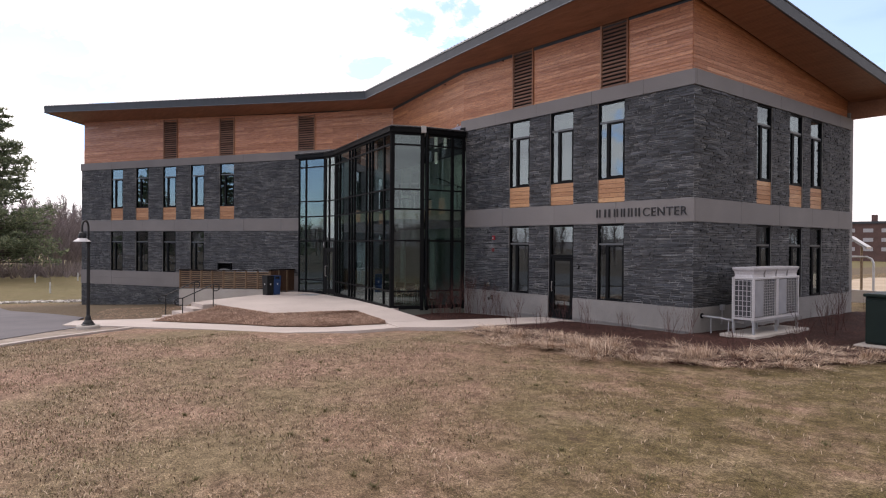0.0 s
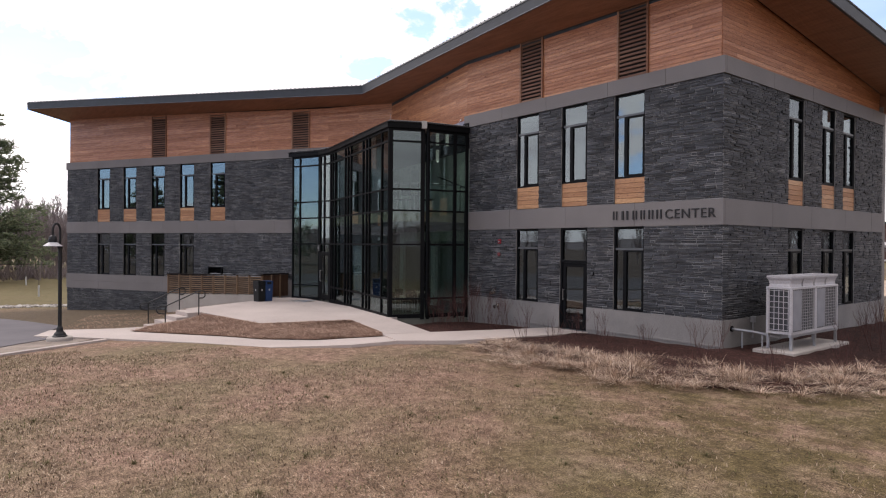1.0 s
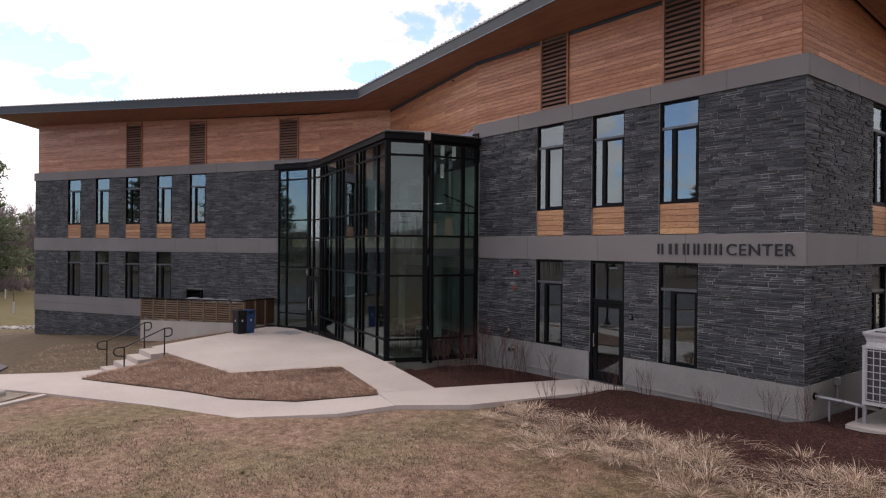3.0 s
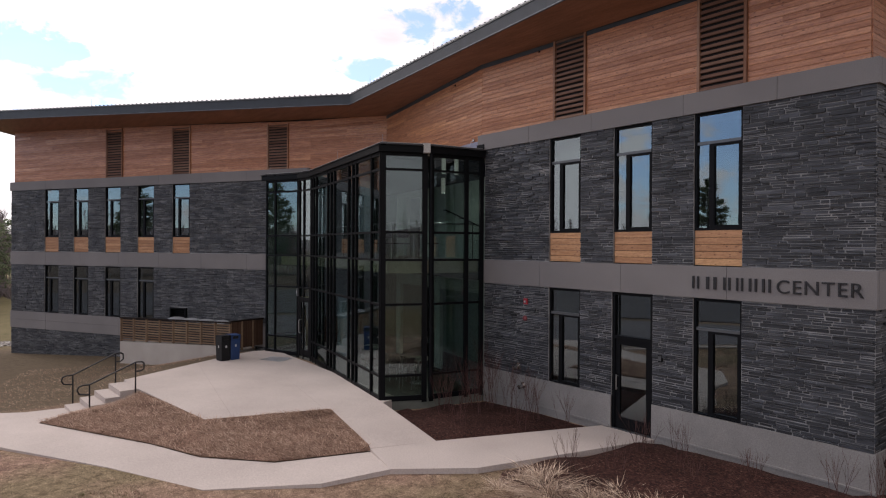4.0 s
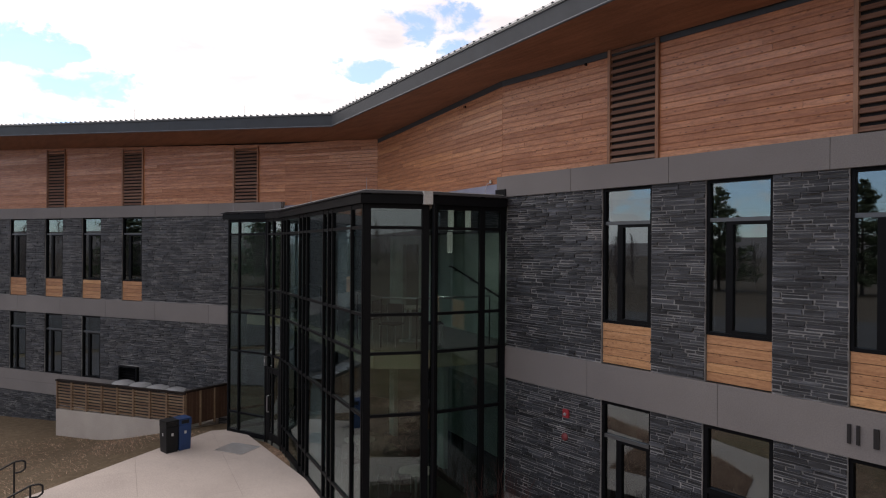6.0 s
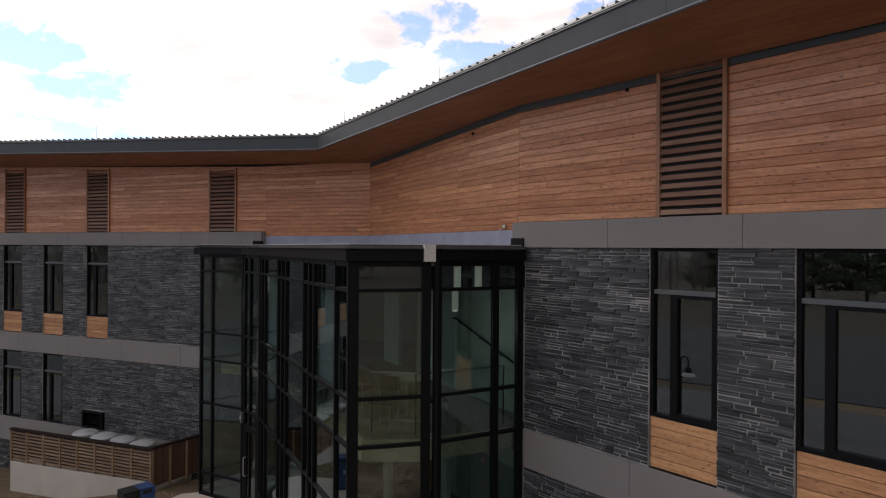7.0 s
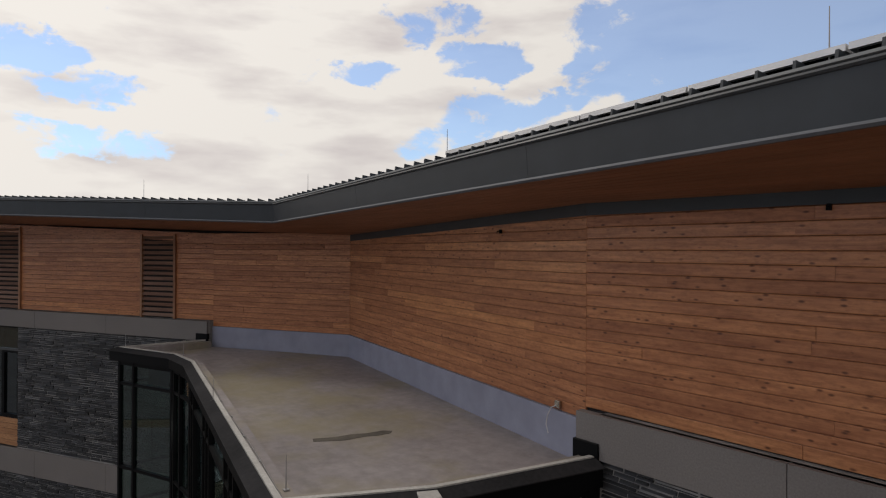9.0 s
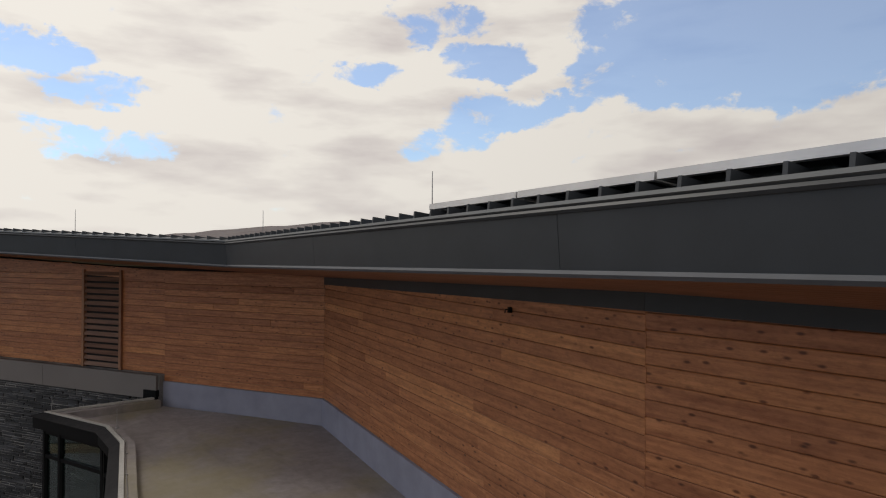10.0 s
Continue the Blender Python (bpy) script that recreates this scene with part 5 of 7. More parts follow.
def build_pipe_run():
    t = thing("refrigerant_pipe", pose(0, 0, 0), "insulated silver pipe from the wall to the condenser", "pipe")
    bm = bmesh.new()
    pipe(bm, [(0.0, 0.42, 0.52), (0.55, 0.46, 0.50), (0.92, 0.60, 0.44), (1.05, 0.75, 0.40)], 0.035, 10)
    part("insulation", bm, GALV, t)
    bm = bmesh.new()
    tube(bm, (-0.01, 0.42, 0.52), (0.06, 0.42, 0.52), 0.075, sides=12)
    part("wall_collar", bm, BLACK, t, "black wall collar")
    for x, y in ((0.3, 0.445), (0.75, 0.54)):
        part("bracket", box(bmesh.new(), x - 0.015, x + 0.015, y - 0.015, y + 0.015, 0.0, 0.47), GALV, t)
    g = thing("gas_valve", pose(0.0, 1.45, 0.62), "small grey valve and box on the gable base", "valve")
    part("valve_box", box(bmesh.new(), 0.03, 0.13, -0.06, 0.06, 0.0, 0.16, bevel=0.01), GALV, g)
    bm = bmesh.new()
    pipe(bm, [(0.08, 0, 0), (0.08, 0, -0.4), (0.03, 0, -0.4)], 0.018)
    part("valve_pipe", bm, GALV, g)


build_pipe_run()


def build_transformer():
    GREEN = dull(plain("dark_green_enamel", (0.009, 0.017, 0.014), 0.5), 0.2)
    solid("transformer_pad", box(bmesh.new(), 3.52, 5.45, 1.25, 3.1, -0.2, 0.09, bevel=0.015), PAD, "concrete pad under the green cabinet", "concrete pad")
    t = thing("utility_cabinet", pose(3.66, 1.45, 0.09), "dark green steel utility cabinet on a pad", "utility cabinet")
    part("body", box(bmesh.new(), 0, 1.5, 0.15, 1.4, 0, 1.16, bevel=0.02), GREEN, t)
    part("door", box(bmesh.new(), 0.02, 0.74, 0.10, 0.15, 0.05, 1.08, bevel=0.01), GREEN, t)
    leaf = part("door", box(bmesh.new(), 0.76, 1.48, 0.10, 0.15, 0.05, 1.08, bevel=0.01), GREEN, t)
    part("lid", box(bmesh.new(), -0.03, 1.53, 0.06, 1.43, 1.16, 1.24, bevel=0.02), GREEN, t)
    part("latch", box(bmesh.new(), 0.70, 0.80, 0.06, 0.10, 0.6, 0.72), GALV, leaf)


build_transformer()

# ---- small fittings on the front wall ----
RED = plain("red_enamel", (0.28, 0.018, 0.028), 0.5)
DULL_RED = plain("dull_red_enamel", (0.16, 0.03, 0.035), 0.5)
BRASS = plain("chromed_brass", (0.5, 0.48, 0.45), 0.25, 0.9)


def build_fittings():
    a = thing("fire_alarm_horn", pose(-8.05, 0, 2.72), "small red fire alarm horn on the slate", "alarm")
    part("plate", box(bmesh.new(), -0.07, 0.07, -0.05, 0.01, -0.07, 0.09, bevel=0.012), RED, a)
    bm = bmesh.new()
    lathe(bm, [(0.03, 0), (0.03, 0.02), (0.02, 0.03)], 12)
    for v in bm.verts:
        v.co = Vector((v.co.x, -0.05 - v.co.z, v.co.y))
    part("lens", bm, GALV, a, "pale strobe lens")
    b = thing("alarm_bell", pose(-8.08, 0, 2.28), "small dull red sprinkler bell on the slate", "alarm")
    bm = bmesh.new()
    lathe(bm, [(0.075, 0.0), (0.075, 0.015), (0.055, 0.04), (0.015, 0.048)], 18)
    for v in bm.verts:
        v.co = Vector((v.co.x, -0.01 - v.co.z, v.co.y))
    part("gong", bm, DULL_RED, b)
    part("back_box", box(bmesh.new(), -0.05, 0.05, -0.012, 0.02, -0.05, 0.05), GALV, b)
    for x, z in ((-8.3, 0.98), (-8.12, 0.50)):
        c = thing("hose_inlet", pose(x, -0.03, z), "capped brass fire hose inlet on the wall", "hose inlet", "hose inlets")
        bm = bmesh.new()
        tube(bm, (0, 0.03, 0), (0, -0.12, -0.03), 0.045, sides=12)
        part("stub", bm, BRASS, c)
        bm = bmesh.new()
        tube(bm, (0, -0.12, -0.03), (0, -0.16, -0.04), 0.06, sides=12)
        part("cap", bm, BRASS, c)
        bm = bmesh.new()
        tube(bm, (0, 0.03, 0), (0, -0.005, 0), 0.085, sides=14)
        part("flange", bm, BRASS, c)
    d = thing("card_reader", pose(-4.02, 0, 1.70), "black card reader beside the door", "card reader")
    part("housing", box(bmesh.new(), -0.05, 0.05, -0.045, 0.01, 0, 0.16, bevel=0.01), BLACK, d)
    part("face", box(bmesh.new(), -0.035, 0.035, -0.05, -0.045, 0.03, 0.13), RAIL_GREY, d)
    solid("foundation_ledge", box(bmesh.new(), -9.7, -5.35, -0.055, -0.031, 0.02, 0.07), CONCRETE, "pale insulation ledge at the wall foot", "ledge", "structure")
    solid("foundation_ledge_long", box(bmesh.new(), -4.2, 0.03, -0.055, -0.031, 0.08, 0.12), CONCRETE, "pale insulation ledge at the wall foot", "ledge", "structure")
    e = thing("wall_vent", LEFT @ pose(-5.78, 0, 0.80), "dark square metal vent hood on the slate", "vent")
    bm = bmesh.new()
    for q in ((-0.47, 0.47, 0.50, 0.56), (-0.47, 0.47, 0, 0.06), (-0.47, -0.41, 0.06, 0.50), (0.41, 0.47, 0.06, 0.50)):
        box(bm, q[0], q[1], -0.10, 0.20, q[2], q[3])
    part("hood", bm, BLACK, e)
    part("back", box(bmesh.new(), -0.41, 0.41, 0.16, 0.19, 0.06, 0.50), MORTAR, e)
    for k in range(4):
        part("blade", box(bmesh.new(), -0.41, 0.41, 0.0, 0.1, -0.005, 0.005, pose(0, 0, 0.12 + 0.1 * k, 35, 0, 0)), BLACK, e)
    f = thing("wall_bracket", pose(-7.72, 0.1, 9.29), "small dark bracket on the cedar boards", "bracket")
    part("plate", box(bmesh.new(), -0.015, 0.015, -0.02, 0.01, -0.025, 0.025), BLACK, f)
    bm = bmesh.new()
    pipe(bm, [(0, -0.02, 0), (0, -0.05, 0.005), (0, -0.055, -0.025)], 0.006)
    part("hook", bm, BLACK, f)
    copy_thing(f, LINK @ pose((Vector((-11.54, 0.40)) - INNER.xy).length, -0.03, 9.19))
    g = thing("loose_wire", LINK @ pose(LINK_LEN - 0.42, -0.03, 7.30), "short loose white wire hanging from a junction box", "wire")
    part("junction_box", box(bmesh.new(), -0.04, 0.04, -0.03, 0.01, -0.03, 0.05, bevel=0.008), BRASS, g)
    bm = bmesh.new()
    pipe(bm, [(0, -0.03, 0), (-0.05, -0.06, -0.03), (-0.09, -0.08, -0.12), (-0.10, -0.09, -0.22), (-0.05, -0.10, -0.30)], 0.006, 6)
    part("cable", bm, WHITE_METAL, g)


build_fittings()


# ---- roof-top things ----
def on_eave(x, back, up=0.0):
    k = (x - EK.x) / (ER.x - EK.x)
    p = EK.lerp(ER, k)
    d = (ER - EK).normalized()
    n = Vector((-d.y, d.x, 0)).normalized()
    return p + n * back + Vector((0, 0, 0.335 + up - 0.122 * max(0, back)))


def build_panels():
    CELL = mottled("solar_cells", (0.012, 0.016, 0.03), (0.02, 0.026, 0.045), 1.0, 8, 0.15, 0.0, 0.0)
    d = ER - EK
    ang = math.degrees(math.atan2(d.y, d.x))
    first = None
    for k in range(11):
        x = -11.3 + k * 1.03
        if x > 0:
            break
        p = on_eave(x, 0.08, 0.125)
        m = pose(p.x, p.y, p.z, 0, 0, ang) @ pose(0, 0, 0, -6.5, -0.9, 0)
        if first is None:
            first = thing("solar_panel", m, "dark solar panel with pale aluminium frame on the roof", "solar panel", "row of solar panels")
            part("panel_face", box(bmesh.new(), 0.03, 0.99, 0.03, 1.62, 0.005, 0.036), CELL, first)
            bm = bmesh.new()
            for q in ((0, 1.02, 0, 0.03), (0, 1.02, 1.62, 1.65), (0, 0.03, 0.03, 1.62), (0.99, 1.02, 0.03, 1.62)):
                box(bm, q[0], q[1], q[2], q[3], 0.0, 0.042)
            part("frame", bm, ALU, first, "pale aluminium frame")
            for yy in (0.35, 1.25):
                rail = part("mounting_rail", box(bmesh.new(), 0, 1.04, yy, yy + 0.04, -0.045, -0.001), GALV, first)
            for xx in (0.2, 0.8):
                part("clamp", box(bmesh.new(), xx, xx + 0.05, 0.2, 0.5, -0.12, -0.046), GALV, rail)
        else:
            copy_thing(first, m)


ALU = plain("pale_aluminium", (0.55, 0.55, 0.56), 0.4, 0.6)
build_panels()


def build_rod(m, h, label):
    t = thing("lightning_rod", m, label, "lightning rod", "lightning rods")
    bm = bmesh.new()
    tube(bm, (0, 0, 0), (0, 0, h), 0.006, 0.003, 6)
    part("spike", bm, GALV, t)
    part("foot", box(bmesh.new(), -0.022, 0.022, -0.022, 0.022, -0.01, 0.010), GALV, t)


for x in (-15.6, -11.32, -7.3, -3.0):
    p = on_eave(x, 0.12)
    build_rod(pose(*p), 0.42, "thin metal lightning rod on the roof edge")
for s in (-15.0, -9.0, -3.6, 1.0):
    k = (s + 17.5) / (17.5 + 4.3)
    p = EL.lerp(EK, k) + Vector((-0.05, 0.1, FASCIA + 0.01))
    build_rod(pose(*p), 0.45, "thin metal lightning rod on the far roof edge")
for p in (TA + Vector((-0.25, 0.2)), TL.lerp(TA, 0.52) + Vector((0, 0.1)), TL + Vector((0.1, 0.15)), TM + Vector((0.15, 0.1)), TE + Vector((-0.1, 0.05))):
    build_rod(pose(p.x, p.y, 6.935), 0.30, "thin short lightning rod on the flat roof edge")


def build_conductor():
    t = thing("conductor_cable", pose(0, 0, 0), "braided metal cable clipped along the flat roof edge", "cable")
    ring = [TM, TL, TD, TA, TK, TE]
    bm = bmesh.new()
    for a, b in zip(ring, ring[1:]):
        d = (b - a).normalized()
        n = Vector((-d.y, d.x)) * 0.09
        prev = None
        for k in range(13):
            q = a.lerp(b, k / 12) + n * (1 + 0.12 * math.sin(5.1 * k))
            q = Vector((q.x, q.y, 6.937))
            if prev is not None:
                tube(bm, prev, q, 0.006, sides=5)
            prev = q
    part("cable", bm, GALV, t)
    clip = box(bmesh.new(), -0.018, 0.018, -0.012, 0.012, 0, 0.014)
    me = mesh_of(clip, "clip", GALV)
    for a, b in zip(ring, ring[1:]):
        d = (b - a).normalized()
        n = Vector((-d.y, d.x)) * 0.09
        for k in range(int((b - a).length / 0.9)):
            q = a + d * (0.5 + 0.9 * k) + n
            part("clip", me, None, t, at=pose(q.x, q.y, 6.93))
    s = thing("roof_scupper", pose(TK.x, TK.y - 0.09, 6.74, 0, 0, 66), "pale grey metal roof drain scupper", "scupper")
    part("box", box(bmesh.new(), -0.09, 0.09, -0.15, 0.02, -0.05, 0.212, bevel=0.005), KERB_STRIP, s)
    bm = bmesh.new()
    tube(bm, (0.14, -0.07, -0.02), (0.14, -0.07, -6.63), 0.045, sides=10)
    part("downpipe", bm, BLACK, s, "black rain downpipe")
    LITTER = mottled("damp_leaf_litter", (0.05, 0.043, 0.035), (0.13, 0.115, 0.095), 3, 40, 0.9, 0, 0.4)
    st = bmesh.new()
    P = [(-12.40, -1.72), (-12.30, -1.76), (-12.22, -1.62), (-12.13, -1.45), (-12.12, -1.2), (-12.06, -1.05), (-12.06, -0.88), (-12.12, -0.82), (-12.20, -0.9), (-12.22, -1.12), (-12.29, -1.28), (-12.31, -1.5)]
    prism(st, P, 6.8005, 6.804)
    solid("leaf_litter", st, LITTER, "dark damp strip of leaf litter on the roof", "leaf litter")


build_conductor()


# ---- terrace things ----
IRON = plain("black_iron", (0.012, 0.012, 0.013), 0.5, 0.3)
BIN_BLACK = dull(plain("black_bin_plastic", (0.007, 0.0075, 0.009), 0.55), 0.3)
BIN_BLUE = plain("blue_bin_plastic", (0.012, 0.04, 0.13), 0.5)
DECAL = plain("white_decal", (0.45, 0.45, 0.45), 0.6)


def build_bin(name, m, mat, label, decals):
    t = thing(name, m, label, "waste bin", "waste station")
    w, d, h = 0.37, 0.42, 0.88
    bm = bmesh.new()
    lo = [(0.02, 0.02), (w - 0.02, 0.02), (w - 0.02, d - 0.02), (0.02, d - 0.02)]
    hi = [(0, 0), (w, 0), (w, d), (0, d)]
    a = [bm.verts.new((x, y, 0)) for x, y in lo]
    b = [bm.verts.new((x, y, h - 0.16)) for x, y in hi]
    bm.faces.new(a[::-1])
    bm.faces.new(b)
    for i in range(4):
        bm.faces.new((a[i], a[(i + 1) % 4], b[(i + 1) % 4], b[i]))
    bmesh.ops.bevel(bm, geom=bm.edges[:], offset=0.012, segments=1, affect="EDGES")
    shell = part("body", bm, mat, t)
    bm = bmesh.new()
    for q in ((0, w, 0.0, 0.06, h - 0.16, h - 0.13), (0, 0.07, 0, d, h - 0.158, h), (w - 0.07, w, 0, d, h - 0.158, h), (0.07, w - 0.07, d - 0.06, d, h - 0.158, h), (0, w, 0, d, h - 0.02, h + 0.02)):
        box(bm, *q)
    part("hood", bm, mat, t, "hooded top with slot opening")
    part("slot", box(bmesh.new(), 0.07, w - 0.07, 0.02, 0.05, h - 0.13, h - 0.03), IRON, t)
    for side in decals:
        if side == "front":
            part("decal", box(bmesh.new(), 0.155, 0.215, -0.002, 0.012, 0.47, 0.55), DECAL, shell, "small white symbol")
        else:
            part("decal", box(bmesh.new(), -0.002, 0.012, 0.18, 0.235, 0.47, 0.55), DECAL, shell, "small white symbol")


BM = pose(-18.72, -4.38, Z_TER, 0, 0, 100) @ pose(0, 0.0, 0)
build_bin("litter_bin", BM, BIN_BLACK, "black litter bin on the terrace beside a blue one", ("front", "side"))
build_bin("recycling_bin", BM @ pose(0.375, 0, 0), BIN_BLUE, "blue recycling bin on the terrace beside a black one", ("front",))


def build_handrail(top, bot, label):
    t = thing("handrail", pose(*bot), label, "handrail", "handrails at the steps")
    d = Vector(top) - Vector(bot)
    f = Vector((d.x, d.y, 0)).normalized()
    h = Vector((0, 0, 0.80))
    a, b = h - f * 0.16 - Vector((0, 0, 0.0)), d + h
    bm = bmesh.new()
    loop0 = [a, a - f * 0.10 - Vector((0, 0, 0.03)), a - f * 0.14 - Vector((0, 0, 0.13)), a - f * 0.08 - Vector((0, 0, 0.24)), a + f * 0.10 - Vector((0, 0, 0.27)), a + f * 0.16 - Vector((0, 0, 0.27))]
    e = b + f * 0.16
    loop1 = [e, e + f * 0.06 - Vector((0, 0, 0.05)), e + f * 0.06 - Vector((0, 0, 0.2)), e - f * 0.02 - Vector((0, 0, 0.26)), e - f * 0.14 - Vector((0, 0, 0.26))]
    pipe(bm, loop0[::-1] + [h, b] + loop1, 0.021, 8)
    part("rail", bm, IRON, t)
    for q in (Vector((0, 0, 0)), d):
        bm = bmesh.new()
        tube(bm, q - Vector((0, 0, 0.1)), q + h, 0.021, sides=8)
        part("post", bm, IRON, t)


build_handrail((-15.75, -7.85, 0.04), (-15.8, -9.0, -0.46), "black iron handrail with looped ends at the steps")
build_handrail((-17.7, -7.98, 0.04), (-17.55, -9.15, -0.46), "black iron handrail with looped ends at the steps")


CAP_WOOD = dull(timber("capping_wood", (0.010, 0.007, 0.006), (0.022, 0.014, 0.011), 0.7, False), 0.2)


def build_enclosure():
    x0, x1, y0 = -7.45, -1.5, -1.62
    t = thing("waste_enclosure", LEFT @ pose(0, 0, 0), "slatted wooden waste enclosure on a concrete base", "enclosure")
    bm = bmesh.new()
    v = [(x0, -0.75, 0.30), (x1, -0.20, 0.10)]
    quad = []
    for y in (y0 - 0.03, y0 + 0.15):
        quad += [bm.verts.new((x0 - 0.05, y, -1.2)), bm.verts.new((x1 + 0.03, y, -0.6)), bm.verts.new((x1 + 0.03, y, 0.12)), bm.verts.new((x0 - 0.05, y, -0.04))]
    bm.faces.new(quad[:4])
    bm.faces.new(quad[4:][::-1])
    for i in range(4):
        bm.faces.new((quad[i], quad[4 + i], quad[4 + (i + 1) % 4], quad[(i + 1) % 4]))
    part("base_wall", bm, PAD, t, "pale cast concrete base")
    n = 8
    top = lambda x: 1.0 + (x - x0) / (x1 - x0) * 0.06
    low = lambda x: -0.02 + (x - x0) / (x1 - x0) * 0.16
    for k in range(n + 1):
        x = x0 + (x1 - x0) * k / n
        part("post", box(bmesh.new(), x - 0.035, x + 0.035, y0 - 0.05, y0 + 0.04, low(x), top(x)), POST_WOOD, t, "weathered upright post")
    for k in range(n):
        a, b = x0 + (x1 - x0) * k / n + 0.035, x0 + (x1 - x0) * (k + 1) / n - 0.035
        xm = (a + b) / 2
        for r in range(9):
            z = low(xm) + 0.06 + r * (top(xm) - low(xm) - 0.06) / 9
            part("slat", box(bmesh.new(), a, b, y0 - 0.03, y0 - 0.008, z - 0.026, z + 0.026, pose(0, 0, 0)), POST_WOOD, t)
    part("backing", box(bmesh.new(), x0, x1, y0 + 0.045, y0 + 0.06, 0.1, 0.98), MORTAR, t)
    part("top_rail", box(bmesh.new(), x0 - 0.06, x1 + 0.06, y0 - 0.07, y0 + 0.08, -0.025, 0.025, pose(0, 0, 1.075, 0, -0.58, 0)), CAP_WOOD, t, "dark stained capping rail")
    # return with dark board doors
    F2 = pose(x1, y0, 0, 0, 0, 78)
    m = 1.65
    part("return_rail", box(bmesh.new(), 0, m, -0.06, 0.06, 1.07, 1.13, F2), CAP_WOOD, t, "dark stained capping rail")
    for k in range(3):
        a, b = m * k / 3 + 0.04, m * (k + 1) / 3 - 0.02
        part("post", box(bmesh.new(), a - 0.04, a, -0.06, 0.03, -0.1, 1.07, F2), POST_WOOD, t)
        for j in range(4):
            c, d = a + (b - a) * j / 4, a + (b - a) * (j + 1) / 4 - 0.006
            part("board", box(bmesh.new(), c, d, -0.03, 0.0, 0.0, 1.06, F2), DARK_WOOD, t, "dark stained upright board")
    # round bins standing inside
    LID = plain("pale_translucent_lid", (0.30, 0.31, 0.33), 0.35)
    first = None
    for k in range(4):
        mm = LEFT @ pose(-5.0 + 0.86 * k, -0.95 - 0.05 * k, -0.13)
        if first is None:
            first = thing("round_bin", mm, "pale round-lidded bin standing in the enclosure", "bin", "round bins in the enclosure")
            part("drum", lathe(bmesh.new(), [(0.26, 0), (0.33, 1.05)], 20), LID, first)
            part("lid", lathe(bmesh.new(), [(0.37, 1.05), (0.38, 1.10), (0.34, 1.14), (0.2, 1.19), (0.02, 1.21)], 20), LID, first, "pale domed lid")
        else:
            copy_thing(first, mm)
    solid("enclosure_floor", box(bmesh.new(), x0, x1, y0 + 0.1, -0.05, -1.2, -0.13, LEFT), PAD, "concrete floor inside the enclosure", "floor", "structure")


build_enclosure()


def build_street_lamp():
    z = -0.62
    t = thing("street_lamp", pose(-14.33, -12.44, z), "black post lamp with crook arm and pale shade", "street lamp")
    bm = bmesh.new()
    lathe(bm, [(0.36, -0.3), (0.36, 0.30), (0.33, 0.335)], 20)
    part("footing", bm, PAD, t, "round concrete footing")
    bm = bmesh.new()
    lathe(bm, [(0.20, 0.33), (0.21, 0.36), (0.17, 0.39), (0.16, 0.43), (0.10, 0.50), (0.085, 0.60), (0.054, 0.66), (0.050, 3.0), (0.07, 3.02), (0.07, 3.1), (0.034, 3.14)], 16)
    part("pole", bm, IRON, t)
    bm = bmesh.new()
    dirn = Vector((0.50, -0.62, 0))
    pts = [Vector((0, 0, 3.1)), Vector((0, 0, 3.58))]
    for k in range(1, 9):
        a = math.pi * k / 8
        pts.append(Vector((0, 0, 3.58)) + dirn * 0.17 * (1 - math.cos(a)) + Vector((0, 0, 0.20 * math.sin(a))))
    pts.append(pts[-1] - Vector((0, 0, 0.16)))
    pipe(bm, pts, 0.032, 8)
    part("crook_arm", bm, IRON, t)
    e = pts[-1]
    bm = bmesh.new()
    lathe(bm, [(0.05, 0.0), (0.09, -0.03), (0.12, -0.12), (0.12, -0.20), (0.07, -0.24)], 16, e)
    head = part("lamp_head", bm, IRON, t)
    bm = bmesh.new()
    rings = [(0.10, -0.20), (0.25, -0.31), (0.26, -0.325), (0.25, -0.32), (0.10, -0.22)]
    lathe(bm, rings, 20, e)
    part("shade", bm, WHITE_METAL, head, "pale flared shade")


build_street_lamp()


